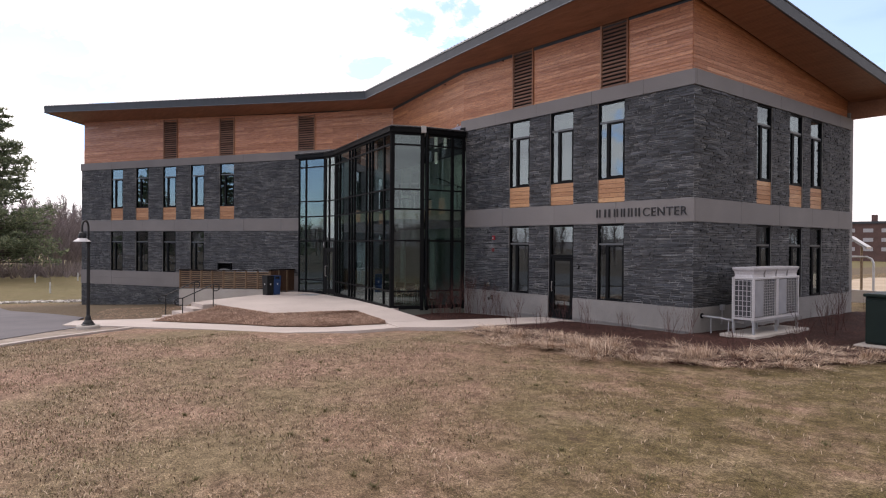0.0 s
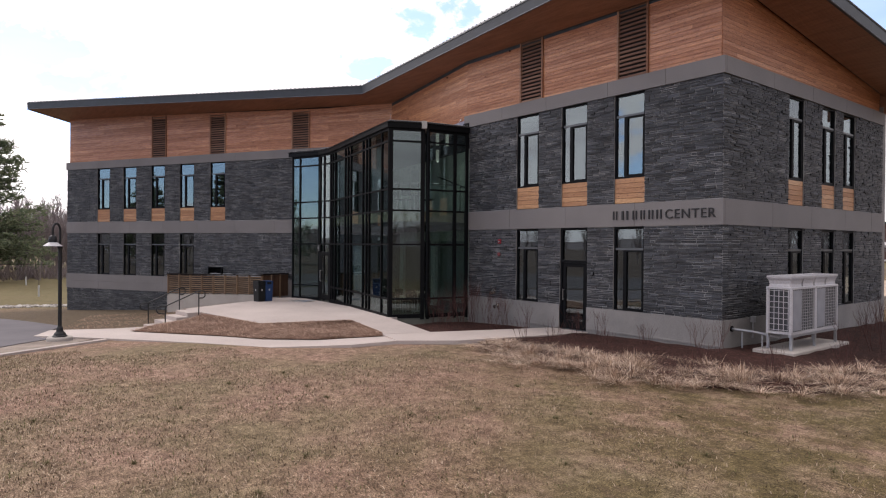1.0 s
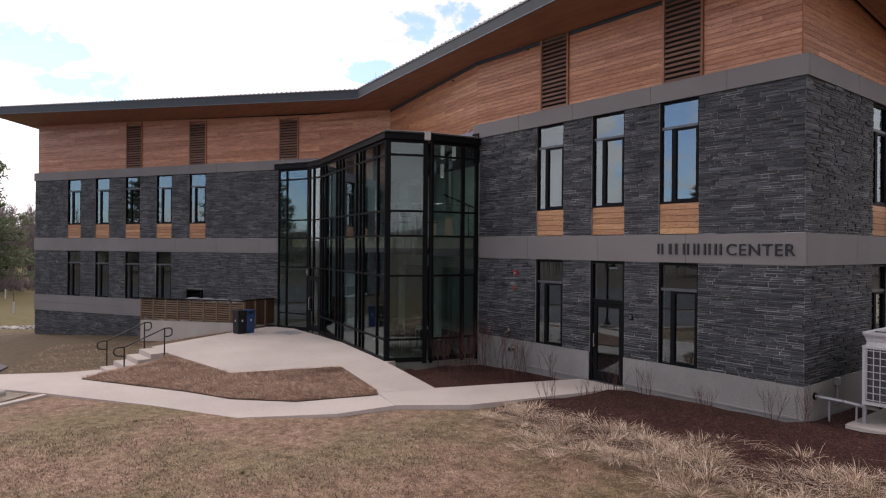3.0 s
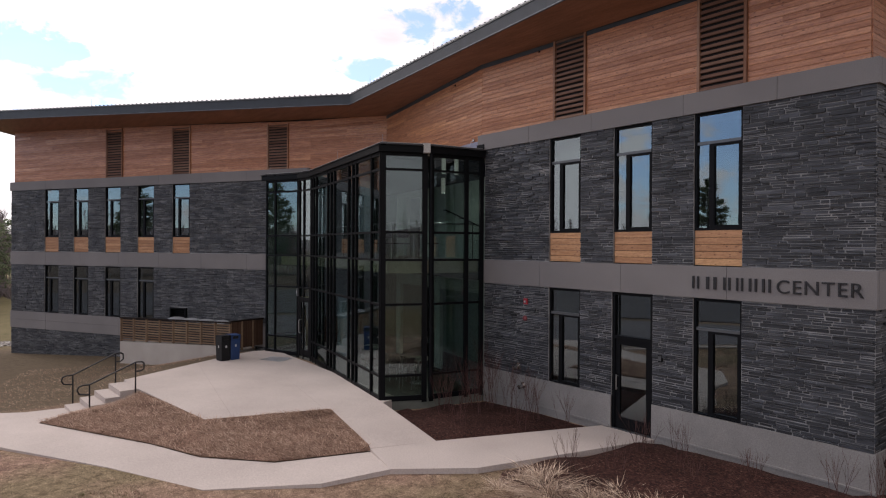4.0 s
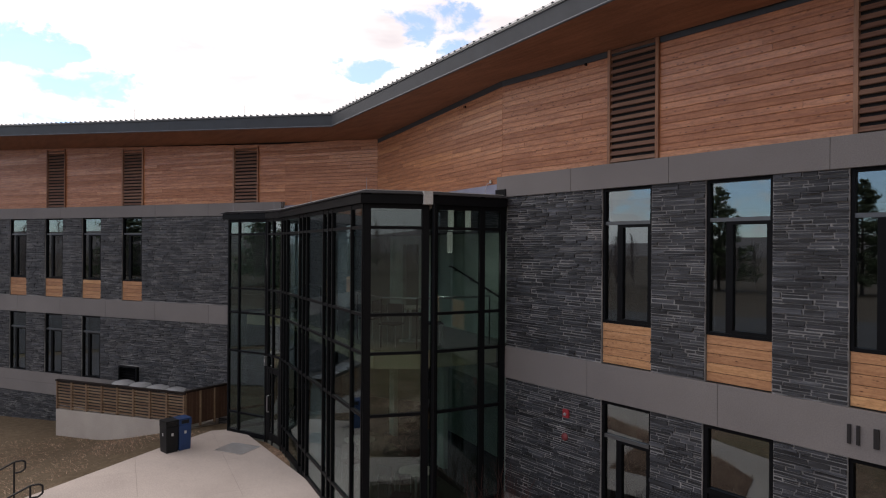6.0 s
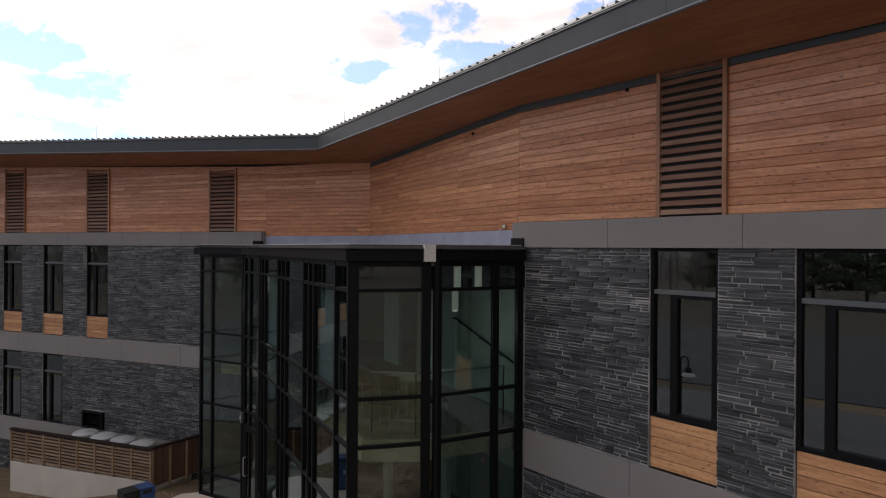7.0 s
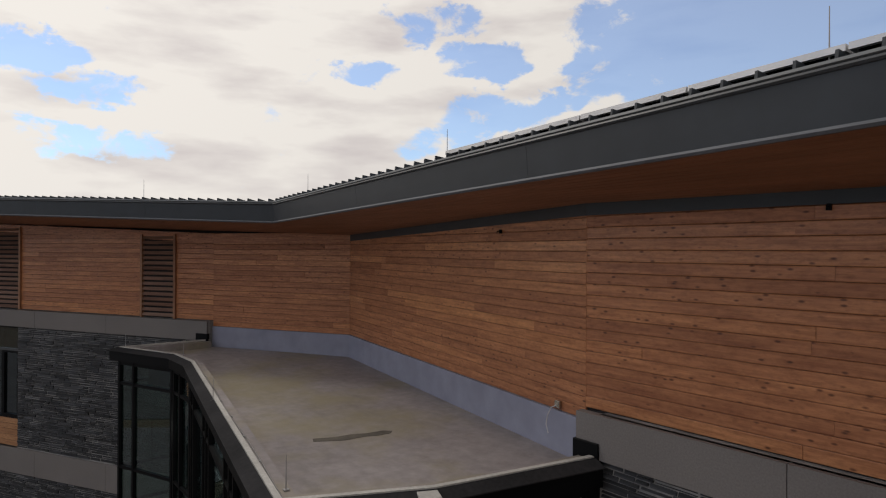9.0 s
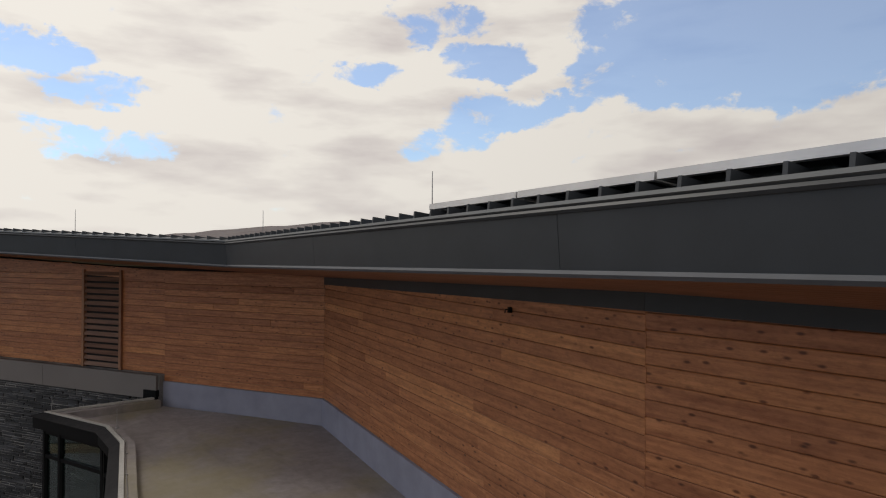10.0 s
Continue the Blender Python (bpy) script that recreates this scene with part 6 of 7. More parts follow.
def build_entry_door():
    F, n = facet(TL, TD)
    t = thing("door_2", F @ pose(0.09, -0.03, Z_TER), "closed black glass entrance door with steel pull", "door", kind="structure")
    w = n - 0.15
    bm = bmesh.new()
    for q in ((0, 0.06, 0, 2.56), (w - 0.06, w, 0, 2.56), (0.06, w - 0.06, 2.14, 2.20)):
        box(bm, q[0], q[1], 0, 0.08, q[2], q[3])
    part("door_frame", bm, BLACK, t)
    bm = bmesh.new()
    for q in ((0.065, 0.15, 0.02, 2.135), (w - 0.15, w - 0.065, 0.02, 2.135), (0.15, w - 0.15, 2.03, 2.135), (0.15, w - 0.15, 0.02, 0.25)):
        box(bm, q[0], q[1], 0.015, 0.06, q[2], q[3])
    leaf = part("door_leaf", bm, BLACK, t)
    part("pane", box(bmesh.new(), 0.15, w - 0.15, 0.035, 0.041, 0.25, 2.03), GLASS_T, leaf).visible_shadow = False
    part("pane", box(bmesh.new(), 0.06, w - 0.06, 0.035, 0.041, 2.20, 2.56), GLASS_T, t).visible_shadow = False
    bm = bmesh.new()
    pipe(bm, [(0.11, 0.015, 0.85), (0.11, -0.05, 0.87), (0.11, -0.05, 1.33), (0.11, 0.015, 1.35)], 0.014)
    part("door_handle", bm, STEEL, leaf, "steel pull handle")
    r = thing("door_reader", F @ pose(0.09, -0.08, 2.28), "small pale sensor box by the entrance door", "sensor")
    part("housing", box(bmesh.new(), -0.04, 0.04, -0.04, 0.04, 0, 0.28, bevel=0.01), RAIL_GREY, r)
    part("lens", box(bmesh.new(), -0.02, 0.02, -0.045, -0.04, 0.1, 0.2), WHITE_METAL, r)
    g = thing("floor_grate", pose(-18.3, -3.2, Z_TER, 0, 0, 29), "square perforated metal grate set in the terrace", "grate")
    bm = bmesh.new()
    for k in range(25):
        box(bm, 0.04 * k, 0.04 * k + 0.02, 0, 0.8, 0.002, 0.010)
    part("bars", bm, ALU, g)
    part("frame", box(bmesh.new(), -0.03, 1.01, -0.03, 0.83, 0.001, 0.004), PAVING, g)


build_entry_door()


# ---- inside the entrance ----
def build_chair(m):
    t = thing("cafe_chair", m, "dark slim cafe chair in the entrance hall", "chair", "cafe chairs")
    part("seat", box(bmesh.new(), -0.21, 0.21, -0.2, 0.2, 0.44, 0.47, bevel=0.01), SCREEN, t)
    part("backrest", box(bmesh.new(), -0.2, 0.2, 0.17, 0.2, 0.62, 0.86, bevel=0.01), SCREEN, t)
    for x in (-0.18, 0.18):
        for y in (-0.17, 0.18):
            bm = bmesh.new()
            tube(bm, (x, y, 0), (x, y, 0.86 if y > 0 else 0.44), 0.012, sides=6)
            part("leg", bm, STEEL, t)
    return t


def build_table(m):
    t = thing("round_table", m, "small pale round cafe table in the entrance hall", "table", "cafe tables")
    part("tabletop", lathe(bmesh.new(), [(0.38, 0.72), (0.40, 0.73), (0.40, 0.75), (0.38, 0.755)], 24), TABLE_TOP, t)
    bm = bmesh.new()
    tube(bm, (0, 0, 0.02), (0, 0, 0.72), 0.03, sides=10)
    part("column", bm, STEEL, t)
    part("foot", lathe(bmesh.new(), [(0.26, 0), (0.25, 0.015), (0.05, 0.03)], 20), STEEL, t)


TABLE_TOP = plain("pale_laminate", (0.5, 0.46, 0.4), 0.4)
chair = build_chair(pose(-11.2, -1.9, 3.80, 0, 0, 30))
for m in (pose(-10.8, -1.1, 3.80, 0, 0, 150), pose(-12.4, -1.7, 3.80, 0, 0, -60), pose(-11.4, -1.5, 0.03, 0, 0, 40), pose(-12.3, -1.2, 0.03, 0, 0, 200), pose(-14.0, -1.2, 0.03, 0, 0, 90), pose(-15.2, -0.7, 0.03, 0, 0, 20)):
    copy_thing(chair, m)
for m in (pose(-11.5, -1.2, 3.80), pose(-11.8, -0.8, 0.03), pose(-14.6, -0.6, 0.03)):
    build_table(m)


def build_guard():
    t = thing("gallery_guard", pose(0, 0, 3.80), "dark metal guard rail along the gallery edge", "guard rail", kind="structure")
    line = [(TL.x + 0.5, TL.y + 0.6), (TA.x - 0.55, TA.y + 0.75), (TK.x - 0.5, TK.y + 0.05), (TE.x - 0.45, TE.y)]
    for a, b in zip(line, line[1:]):
        bm = bmesh.new()
        tube(bm, (*a, 1.02), (*b, 1.02), 0.022, sides=8)
        part("rail", bm, STEEL, t)
        n = max(1, int(math.dist(a, b) / 1.2))
        for k in range(n + 1):
            x, y = a[0] + (b[0] - a[0]) * k / n, a[1] + (b[1] - a[1]) * k / n
            bm = bmesh.new()
            tube(bm, (x, y, 0), (x, y, 1.02), 0.015, sides=6)
            part("post", bm, BLACK, t)


build_guard()


# ---- planting ----
def strip_mesh(name, mat, blades, label, category, kind="stuff"):
    """One mesh of thin tapering leaves: each blade a list of (point, half-width vector)."""
    vs, fs = [], []
    for b in blades:
        base = len(vs)
        for p, w in b[:-1]:
            vs.append(tuple(p - w))
            vs.append(tuple(p + w))
        vs.append(tuple(b[-1][0]))
        n = len(b) - 1
        for k in range(n - 1):
            i = base + 2 * k
            fs.append((i, i + 1, i + 3, i + 2))
        i = base + 2 * (n - 1)
        fs.append((i, i + 1, base + 2 * n))
    me = bpy.data.meshes.new(name)
    me.from_pydata(vs, [], fs)
    me.materials.append(mat)
    ob = new(name, me)
    return tagged(ob, label, category, kind=kind)


def blade(rnd, base, lean, height, width, bend=0.5, n=3):
    out = []
    w = Vector((-lean.y, lean.x, 0))
    w = (w.normalized() if w.length > 1e-4 else Vector((1, 0, 0))) * width
    for k in range(n + 1):
        f = k / n
        p = base + Vector((0, 0, height * (f - bend * f * f * 0.55))) + lean * height * (f * 0.35 + bend * f * f)
        out.append((p, w * (1 - f * 0.6)))
    return out


def island_tone(name, stops, rough=0.9):
    m, nt, b = nodes(name)
    r = nt.nodes.new("ShaderNodeNewGeometry").outputs["Random Per Island"]
    nt.links.new(ramp(nt, r, stops), b.inputs["Base Color"])
    b.inputs["Roughness"].default_value = rough
    b.inputs["Specular IOR Level"].default_value = 0.2
    return m


STRAW = island_tone("dry_straw_leaves", [(0.0, (0.10, 0.055, 0.04)), (0.3, (0.32, 0.215, 0.155)), (0.65, (0.58, 0.44, 0.33)), (1.0, (0.82, 0.67, 0.53))])
LAWN_BLADE = island_tone("lawn_blades", [(0.0, (0.07, 0.042, 0.028)), (0.35, (0.20, 0.142, 0.096)), (0.6, (0.37, 0.275, 0.195)), (0.78, (0.58, 0.455, 0.335)), (0.86, (0.09, 0.09, 0.035)), (1.0, (0.19, 0.175, 0.08))])
BANK_STRAW = island_tone("bank_straw", [(0.0, (0.13, 0.072, 0.050)), (0.5, (0.32, 0.20, 0.145)), (0.85, (0.47, 0.325, 0.24)), (1.0, (0.60, 0.45, 0.345))])
TWIG = island_tone("bare_red_twigs", [(0.0, (0.05, 0.022, 0.020)), (1.0, (0.13, 0.068, 0.060))])


def build_dry_grass():
    rnd = random.Random(21)
    line = [Vector(p) for p in ((-4.3, -4.0), (-3.2, -4.05), (-2.0, -4.25), (-0.6, -4.0), (0.6, -3.8), (1.8, -3.45), (2.8, -2.7), (3.5, -1.5), (4.2, 0.2), (4.8, 2.2))]
    blades = []
    for k in range(460):
        f = rnd.uniform(0, len(line) - 1.001)
        i = int(f)
        p = line[i].lerp(line[i + 1], f - i)
        d = (line[i + 1] - line[i]).normalized()
        n = Vector((d.y, -d.x))
        p = p + n * rnd.gauss(-0.20, 0.48) * (0.6 if i == 0 else 1)
        if noise.noise(Vector((p.x * 0.9, p.y * 0.9, 5.5))) < -0.30 - 0.2 * rnd.random():
            continue
        z = lawn_height(p.x, p.y) + 0.06
        mat_lean = Vector((d.x, d.y, 0)) * rnd.uniform(-1, 1) + Vector((n.x, n.y, 0)) * rnd.uniform(-0.2, 1.0)
        big = (rnd.uniform(0.26, 0.38) if rnd.random() < (0.26 if i < 4 else 0.10) else rnd.uniform(0.09, 0.19)) * (0.7 if i == 0 else 1)
        for j in range(150):
            a = rnd.uniform(0, math.tau)
            lean = Vector((math.cos(a), math.sin(a), 0)) * (rnd.uniform(0.2, 1.2) if big > 0.25 else rnd.uniform(0.4, 3.4)) + mat_lean * rnd.uniform(0.0, 1.2)
            r = abs(rnd.gauss(0, 0.16))
            base = Vector((p.x + math.cos(a) * r, p.y + math.sin(a) * r, z))
            blades.append(blade(rnd, base, lean, big * rnd.uniform(0.4, 1.2), rnd.uniform(0.0055, 0.0085) if j % 5 == 0 else rnd.uniform(0.002, 0.0045), rnd.uniform(0.2, 1.2)))
    strip_mesh("dry_grass", STRAW, blades, "matted straw-coloured ornamental grass edging the bed", "dry grass")


build_dry_grass()


def build_lawn_blades():
    rnd = random.Random(22)
    blades = []
    for k in range(210000):
        u = rnd.random() ** 1.4
        x, y = rnd.uniform(-11, 11), -17.5 + 15 * u
        if noise.noise(Vector((x * 0.9, y * 0.9, 3.1))) < rnd.uniform(-0.55, 0.25):
            continue
        if y > -9.5 and x < -4.6 or y > -11.2 and x < -8.5 or x < -9.0 and y > -12.5:
            continue
        if rnd.random() < 0.75 * max(0.0, min(1.0, (x + 0.6 * y + 9.0) / 9.0)):
            continue
        if y > -5.2 and x < 3.0 or y > -4.5 + (x - 2.0) * 1.3 and x > 2.0:
            continue
        a = rnd.uniform(0, math.tau)
        lean = Vector((math.cos(a), math.sin(a), 0)) * rnd.uniform(0.2, 1.0)
        blades.append(blade(rnd, Vector((x, y, lawn_height(x, y) - 0.005)), lean, rnd.uniform(0.03, 0.09), rnd.uniform(0.003, 0.0075), 0.8, 2))
    strip_mesh("lawn_grass", LAWN_BLADE, blades, "short dormant straw-coloured grass blades", "grass")


build_lawn_blades()


def build_green_tufts():
    rnd = random.Random(24)
    GREEN_BLADE = island_tone("green_tuft_blades", [(0.0, (0.085, 0.080, 0.035)), (1.0, (0.19, 0.165, 0.085))])
    blades = []
    for k in range(80):
        x, y = rnd.uniform(-9, 9), rnd.uniform(-15.5, -6.0)
        if y > -9.5 and x < -4.6 or y > -11.2 and x < -8.5:
            continue
        if rnd.random() > 0.35 + 0.05 * (x + 9):
            continue
        size = rnd.uniform(0.03, 0.11)
        for j in range(int(40 + 300 * size)):
            a = rnd.uniform(0, math.tau)
            r = abs(rnd.gauss(0, size))
            p = Vector((x + r * math.cos(a) * 1.4, y + r * math.sin(a), 0))
            p.z = lawn_height(p.x, p.y) - 0.005
            lean = Vector((math.cos(a), math.sin(a), 0)) * rnd.uniform(0.1, 0.8)
            blades.append(blade(rnd, p, lean, rnd.uniform(0.04, 0.09), rnd.uniform(0.0025, 0.005), 0.7, 2))
    strip_mesh("green_tufts", GREEN_BLADE, blades, "small green grass tufts in the dormant lawn", "grass")


build_green_tufts()


def build_bank_straw():
    rnd = random.Random(23)
    blades = []

    def inside(P, x, y):
        r = False
        for a, b in zip(P, P[1:] + P[:1]):
            if (a.y > y) != (b.y > y) and x < (b.x - a.x) * (y - a.y) / (b.y - a.y) + a.x:
                r = not r
        return r
    bank = BANK_FOOT + [Vector((-11.45, -7.3)), Vector((-10.55, -4.45))]
    slope = [Vector(p) for p in ((-18.3, -7.75), (-20.3, -4.4), (-20.5, -2.5), (-26.5, -5.6), (-27, -9.5), (-18.6, -12.0), (-17.5, -10.3), (-17.8, -9.2))]
    for P, ground, count, big in ((bank, bank_z, 60000, 0.75), (slope, lawn_height, 11000, 0.5)):
        x0, x1 = min(p.x for p in P), max(p.x for p in P)
        y0, y1 = min(p.y for p in P), max(p.y for p in P)
        for k in range(count):
            x, y = rnd.uniform(x0, x1), rnd.uniform(y0, y1)
            if not inside(P, x, y) or noise.noise(Vector((x * 1.3, y * 1.3, 7.7))) < rnd.uniform(-0.6, 0.2):
                continue
            a = rnd.gauss(3.9 + 1.5 * noise.noise(Vector((x * 0.5, y * 0.5, 1.1))), 0.8)
            lean = Vector((math.cos(a), math.sin(a), 0)) * rnd.uniform(1.0, 1.9)
            blades.append(blade(rnd, Vector((x, y, ground(x, y) + 0.005)), lean, big * rnd.uniform(0.05, 0.17), rnd.uniform(0.003, 0.007), 1.0, 2))
    strip_mesh("dead_grass", BANK_STRAW, blades, "flattened dead grass and straw on the banks", "dead grass")


build_bank_straw()


def twig_rec(bm, rnd, p, d, length, r, depth):
    q = p + d * length
    tube(bm, p, q, r, r * 0.65, 4, False)
    if depth == 0:
        return
    for k in range(rnd.choice((2, 2, 3))):
        nd = (d + Vector((rnd.uniform(-0.42, 0.42), rnd.uniform(-0.42, 0.42), rnd.uniform(0.1, 0.45)))).normalized()
        twig_rec(bm, rnd, q if k else p.lerp(q, 0.7), nd, length * rnd.uniform(0.6, 0.9), r * 0.65, depth - 1)


def build_shrub(x, y, h, seed, label):
    rnd = random.Random(seed)
    z = lawn_height(x, y) + 0.06
    bm = bmesh.new()
    for k in range(rnd.randint(6, 10)):
        d = Vector((rnd.uniform(-0.3, 0.3), rnd.uniform(-0.3, 0.3), 1)).normalized()
        twig_rec(bm, rnd, Vector((rnd.uniform(-0.15, 0.15), rnd.uniform(-0.15, 0.15), 0)), d, h * rnd.uniform(0.42, 0.62), 0.0055, 2)
    t = solid("bare_shrub", bm, TWIG, label, "shrub", m=pose(x, y, z), group="bare shrubs in the beds")


for k, (x, y, h) in enumerate(((-9.3, -0.9, 1.1), (-8.7, -0.7, 1.2), (-8.4, -1.3, 1.0), (-7.9, -0.6, 0.9), (-9.2, -1.9, 0.8), (-8.2, -2.2, 0.7), (-7.0, -0.7, 0.8), (-6.6, -1.6, 0.5), (-7.6, -2.7, 0.5), (-9.55, -0.5, 1.3), (-9.0, -0.35, 1.2), (-8.3, -0.4, 1.1), (-9.6, -1.4, 1.0), (-7.4, -0.4, 0.9), (-6.3, -0.5, 0.7))):
    build_shrub(x, y, h, 40 + k, "leafless red-twigged shrub in dark mulch by the wall")
for k, (x, y, h) in enumerate(((-4.0, -2.9, 0.6), (-3.5, -2.2, 0.55), (-3.7, -1.0, 0.7), (-2.9, -1.0, 0.75), (-2.2, -1.7, 0.4), (-1.6, -0.8, 0.5), (-0.4, -0.6, 0.6), (0.3, -0.5, 0.7), (0.6, -2.0, 0.4), (2.4, 1.2, 0.7), (2.5, 2.6, 0.8), (2.2, 4.2, 0.9), (2.7, 5.0, 0.8), (1.5, 5.2, 0.9), (3.3, 3.4, 0.7), (2.9, -0.2, 0.5), (1.2, 7.0, 1.0), (3.4, 6.3, 0.9), (1.9, -1.4, 0.45), (2.6, 7.8, 0.9))):
    build_shrub(x, y, h, 60 + k, "leafless dark-red shrub in the mulch bed")


# ---- far off ----
BARK = mottled("grey_bark", (0.07, 0.055, 0.05), (0.13, 0.105, 0.095), 2, 20, 0.95, 0, 0.2)
NEEDLE = island_tone("pine_needles", [(0.0, (0.10, 0.13, 0.08)), (0.6, (0.20, 0.235, 0.145)), (1.0, (0.32, 0.34, 0.215))])


def let_through(mat, share):
    """Thin leaves pass some light on."""
    nt = mat.node_tree
    b = nt.nodes["Principled BSDF"]
    tr = nt.nodes.new("ShaderNodeBsdfTranslucent")
    nt.links.new(b.inputs["Base Color"].links[0].from_socket, tr.inputs["Color"])
    mx = nt.nodes.new("ShaderNodeMixShader")
    mx.inputs["Fac"].default_value = share
    nt.links.new(b.outputs[0], mx.inputs[1])
    nt.links.new(tr.outputs[0], mx.inputs[2])
    nt.links.new(mx.outputs[0], nt.nodes["Material Output"].inputs["Surface"])


let_through(NEEDLE, 0.45)
WOODS = island_tone("bare_woods", [(0.0, (0.20, 0.165, 0.16)), (1.0, (0.40, 0.34, 0.335))])


def build_pine(m, h, seed, spread=0.28):
    rnd = random.Random(seed)
    t = thing("pine_tree", m, "tall dark green pine tree at the field edge", "tree", "pines")
    bm = bmesh.new()
    tube(bm, (0, 0, -0.5), (0, 0, h * 0.6), h * 0.016, h * 0.009, 8)
    tube(bm, (0, 0, h * 0.6), (0, 0, h * 0.97), h * 0.009, h * 0.002, 6)
    leaves = []
    z = h * 0.10
    while z < h * 0.98:
        f = (z - h * 0.1) / (h * 0.9)
        for k in range(rnd.randint(4, 6)):
            a = rnd.uniform(0, math.tau)
            L = h * spread * (1 - f) ** 0.75 * rnd.uniform(0.55, 1.15) + 0.3
            tip = Vector((math.cos(a) * L, math.sin(a) * L, L * rnd.uniform(-0.05, 0.35)))
            root = Vector((0, 0, z))
            tube(bm, root, root + tip, h * 0.004, h * 0.001, 4, False)
            n = int(11 + L * 9)
            for j in range(n):
                g = rnd.uniform(0.25, 1.05)
                c = root + tip * g + Vector((rnd.gauss(0, 0.18), rnd.gauss(0, 0.18), rnd.gauss(0.08, 0.14))) * (0.4 + L * 0.25)
                for q in range(5):
                    dd = Vector((rnd.gauss(0, 1), rnd.gauss(0, 1), rnd.gauss(0.35, 0.6))).normalized() * rnd.uniform(0.25, 0.55)
                    w = dd.cross(Vector((rnd.gauss(0, 1), rnd.gauss(0, 1), 1))).normalized() * 0.055
                    leaves.append([(c, w), (c + dd * 0.6, w * 0.9), (c + dd, w)])
        z += h * 0.028
    part("trunk", bm, BARK, t)
    vs, fs = [], []
    for b in leaves:
        i = len(vs)
        vs += [tuple(b[0][0] - b[0][1]), tuple(b[0][0] + b[0][1]), tuple(b[1][0] + b[1][1]), tuple(b[2][0]), tuple(b[1][0] - b[1][1])]
        fs.append((i, i + 1, i + 2, i + 3, i + 4))
    me = bpy.data.meshes.new("crown")
    me.from_pydata(vs, [], fs)
    me.materials.append(NEEDLE)
    part("crown", me, None, t, "dark green needled crown")
    return t


def far(az, dist):
    a = radians(az)
    return 9.55 + dist * math.cos(a), -16.32 + dist * math.sin(a)


px, py = far(177.0, 88)
pine = build_pine(pose(px, py, lawn_height(px, py)), 20, 5, 0.34)
for az, dist, s in ((186, 92, 70), (231.5, 118, 250), (238.6, 112, 10), (242.6, 111, 120), (292, 110, 200), (330, 112, 40), (345, 116, 300)):
    x, y = far(az, dist)
    copy_thing(pine, pose(x, y, lawn_height(x, y), 0, 0, s))


def build_woods():
    rnd = random.Random(31)
    vs, fs = [], []

    def stem(p, q, r0, r1):
        d = (q - p)
        for s in (Vector((-d.y, d.x, 0)), Vector((0, 0, 1)).cross(d).cross(d)):
            s = s.normalized() if s.length > 1e-5 else Vector((1, 0, 0))
            i = len(vs)
            vs.extend((tuple(p - s * r0), tuple(p + s * r0), tuple(q + s * r1), tuple(q - s * r1)))
            fs.append((i, i + 1, i + 2, i + 3))

    def tree(x, y, h):
        base = Vector((x, y, lawn_height(x, y) - 0.3))
        top = base + Vector((rnd.uniform(-0.6, 0.6), rnd.uniform(-0.6, 0.6), h))
        stem(base, top, 0.06, 0.015)
        for k in range(42):
            f = rnd.uniform(0.16, 0.97)
            p = base.lerp(top, f)
            a = rnd.uniform(0, math.tau)
            L = h * 0.17 * (1.15 - f)
            q = p + Vector((math.cos(a) * L, math.sin(a) * L, L * rnd.uniform(1.2, 3.0)))
            stem(p, q, 0.045, 0.012)
            for j in range(4):
                g = p.lerp(q, rnd.uniform(0.3, 1))
                stem(g, g + Vector((rnd.uniform(-1, 1), rnd.uniform(-1, 1), rnd.uniform(0.2, 1.4))) * L * 0.4, 0.022, 0.008)
    for k in range(520):
        az = rnd.uniform(163, 192)
        d = rnd.uniform(100, 150)
        x, y = far(az, d)
        tree(x, y, rnd.uniform(7.5, 11.5))
    for k in range(470):
        az = rnd.uniform(195, 442)
        if 240 < az < 247 or az < 209:
            continue
        d = rnd.uniform(100, 140)
        x, y = far(az, d)
        tree(x, y, rnd.uniform(8, 13) * (1.5 if 248 < az < 276 else 1.0))
    # unseen trees, added so that the gable windows reflect something dark
    for k in range(260):
        x, y = far(rnd.uniform(42, 88), rnd.uniform(95, 125))
        tree(x, y, rnd.uniform(8, 12))
    # brush along the foot of the woods
    for k in range(520):
        x, y = far(rnd.uniform(163, 192), rnd.uniform(90, 100))
        base = Vector((x, y, lawn_height(x, y) - 0.1))
        for j in range(7):
            stem(base, base + Vector((rnd.gauss(0, 0.6), rnd.gauss(0, 0.6), rnd.uniform(0.7, 2.2))), 0.03, 0.012)
    me = bpy.data.meshes.new("bare_woods")
    me.from_pydata(vs, [], fs)
    me.materials.append(WOODS)
    ob = new("bare_woods", me)
    tagged(ob, "leafless grey-brown woods round the field", "woods", kind="stuff")


build_woods()


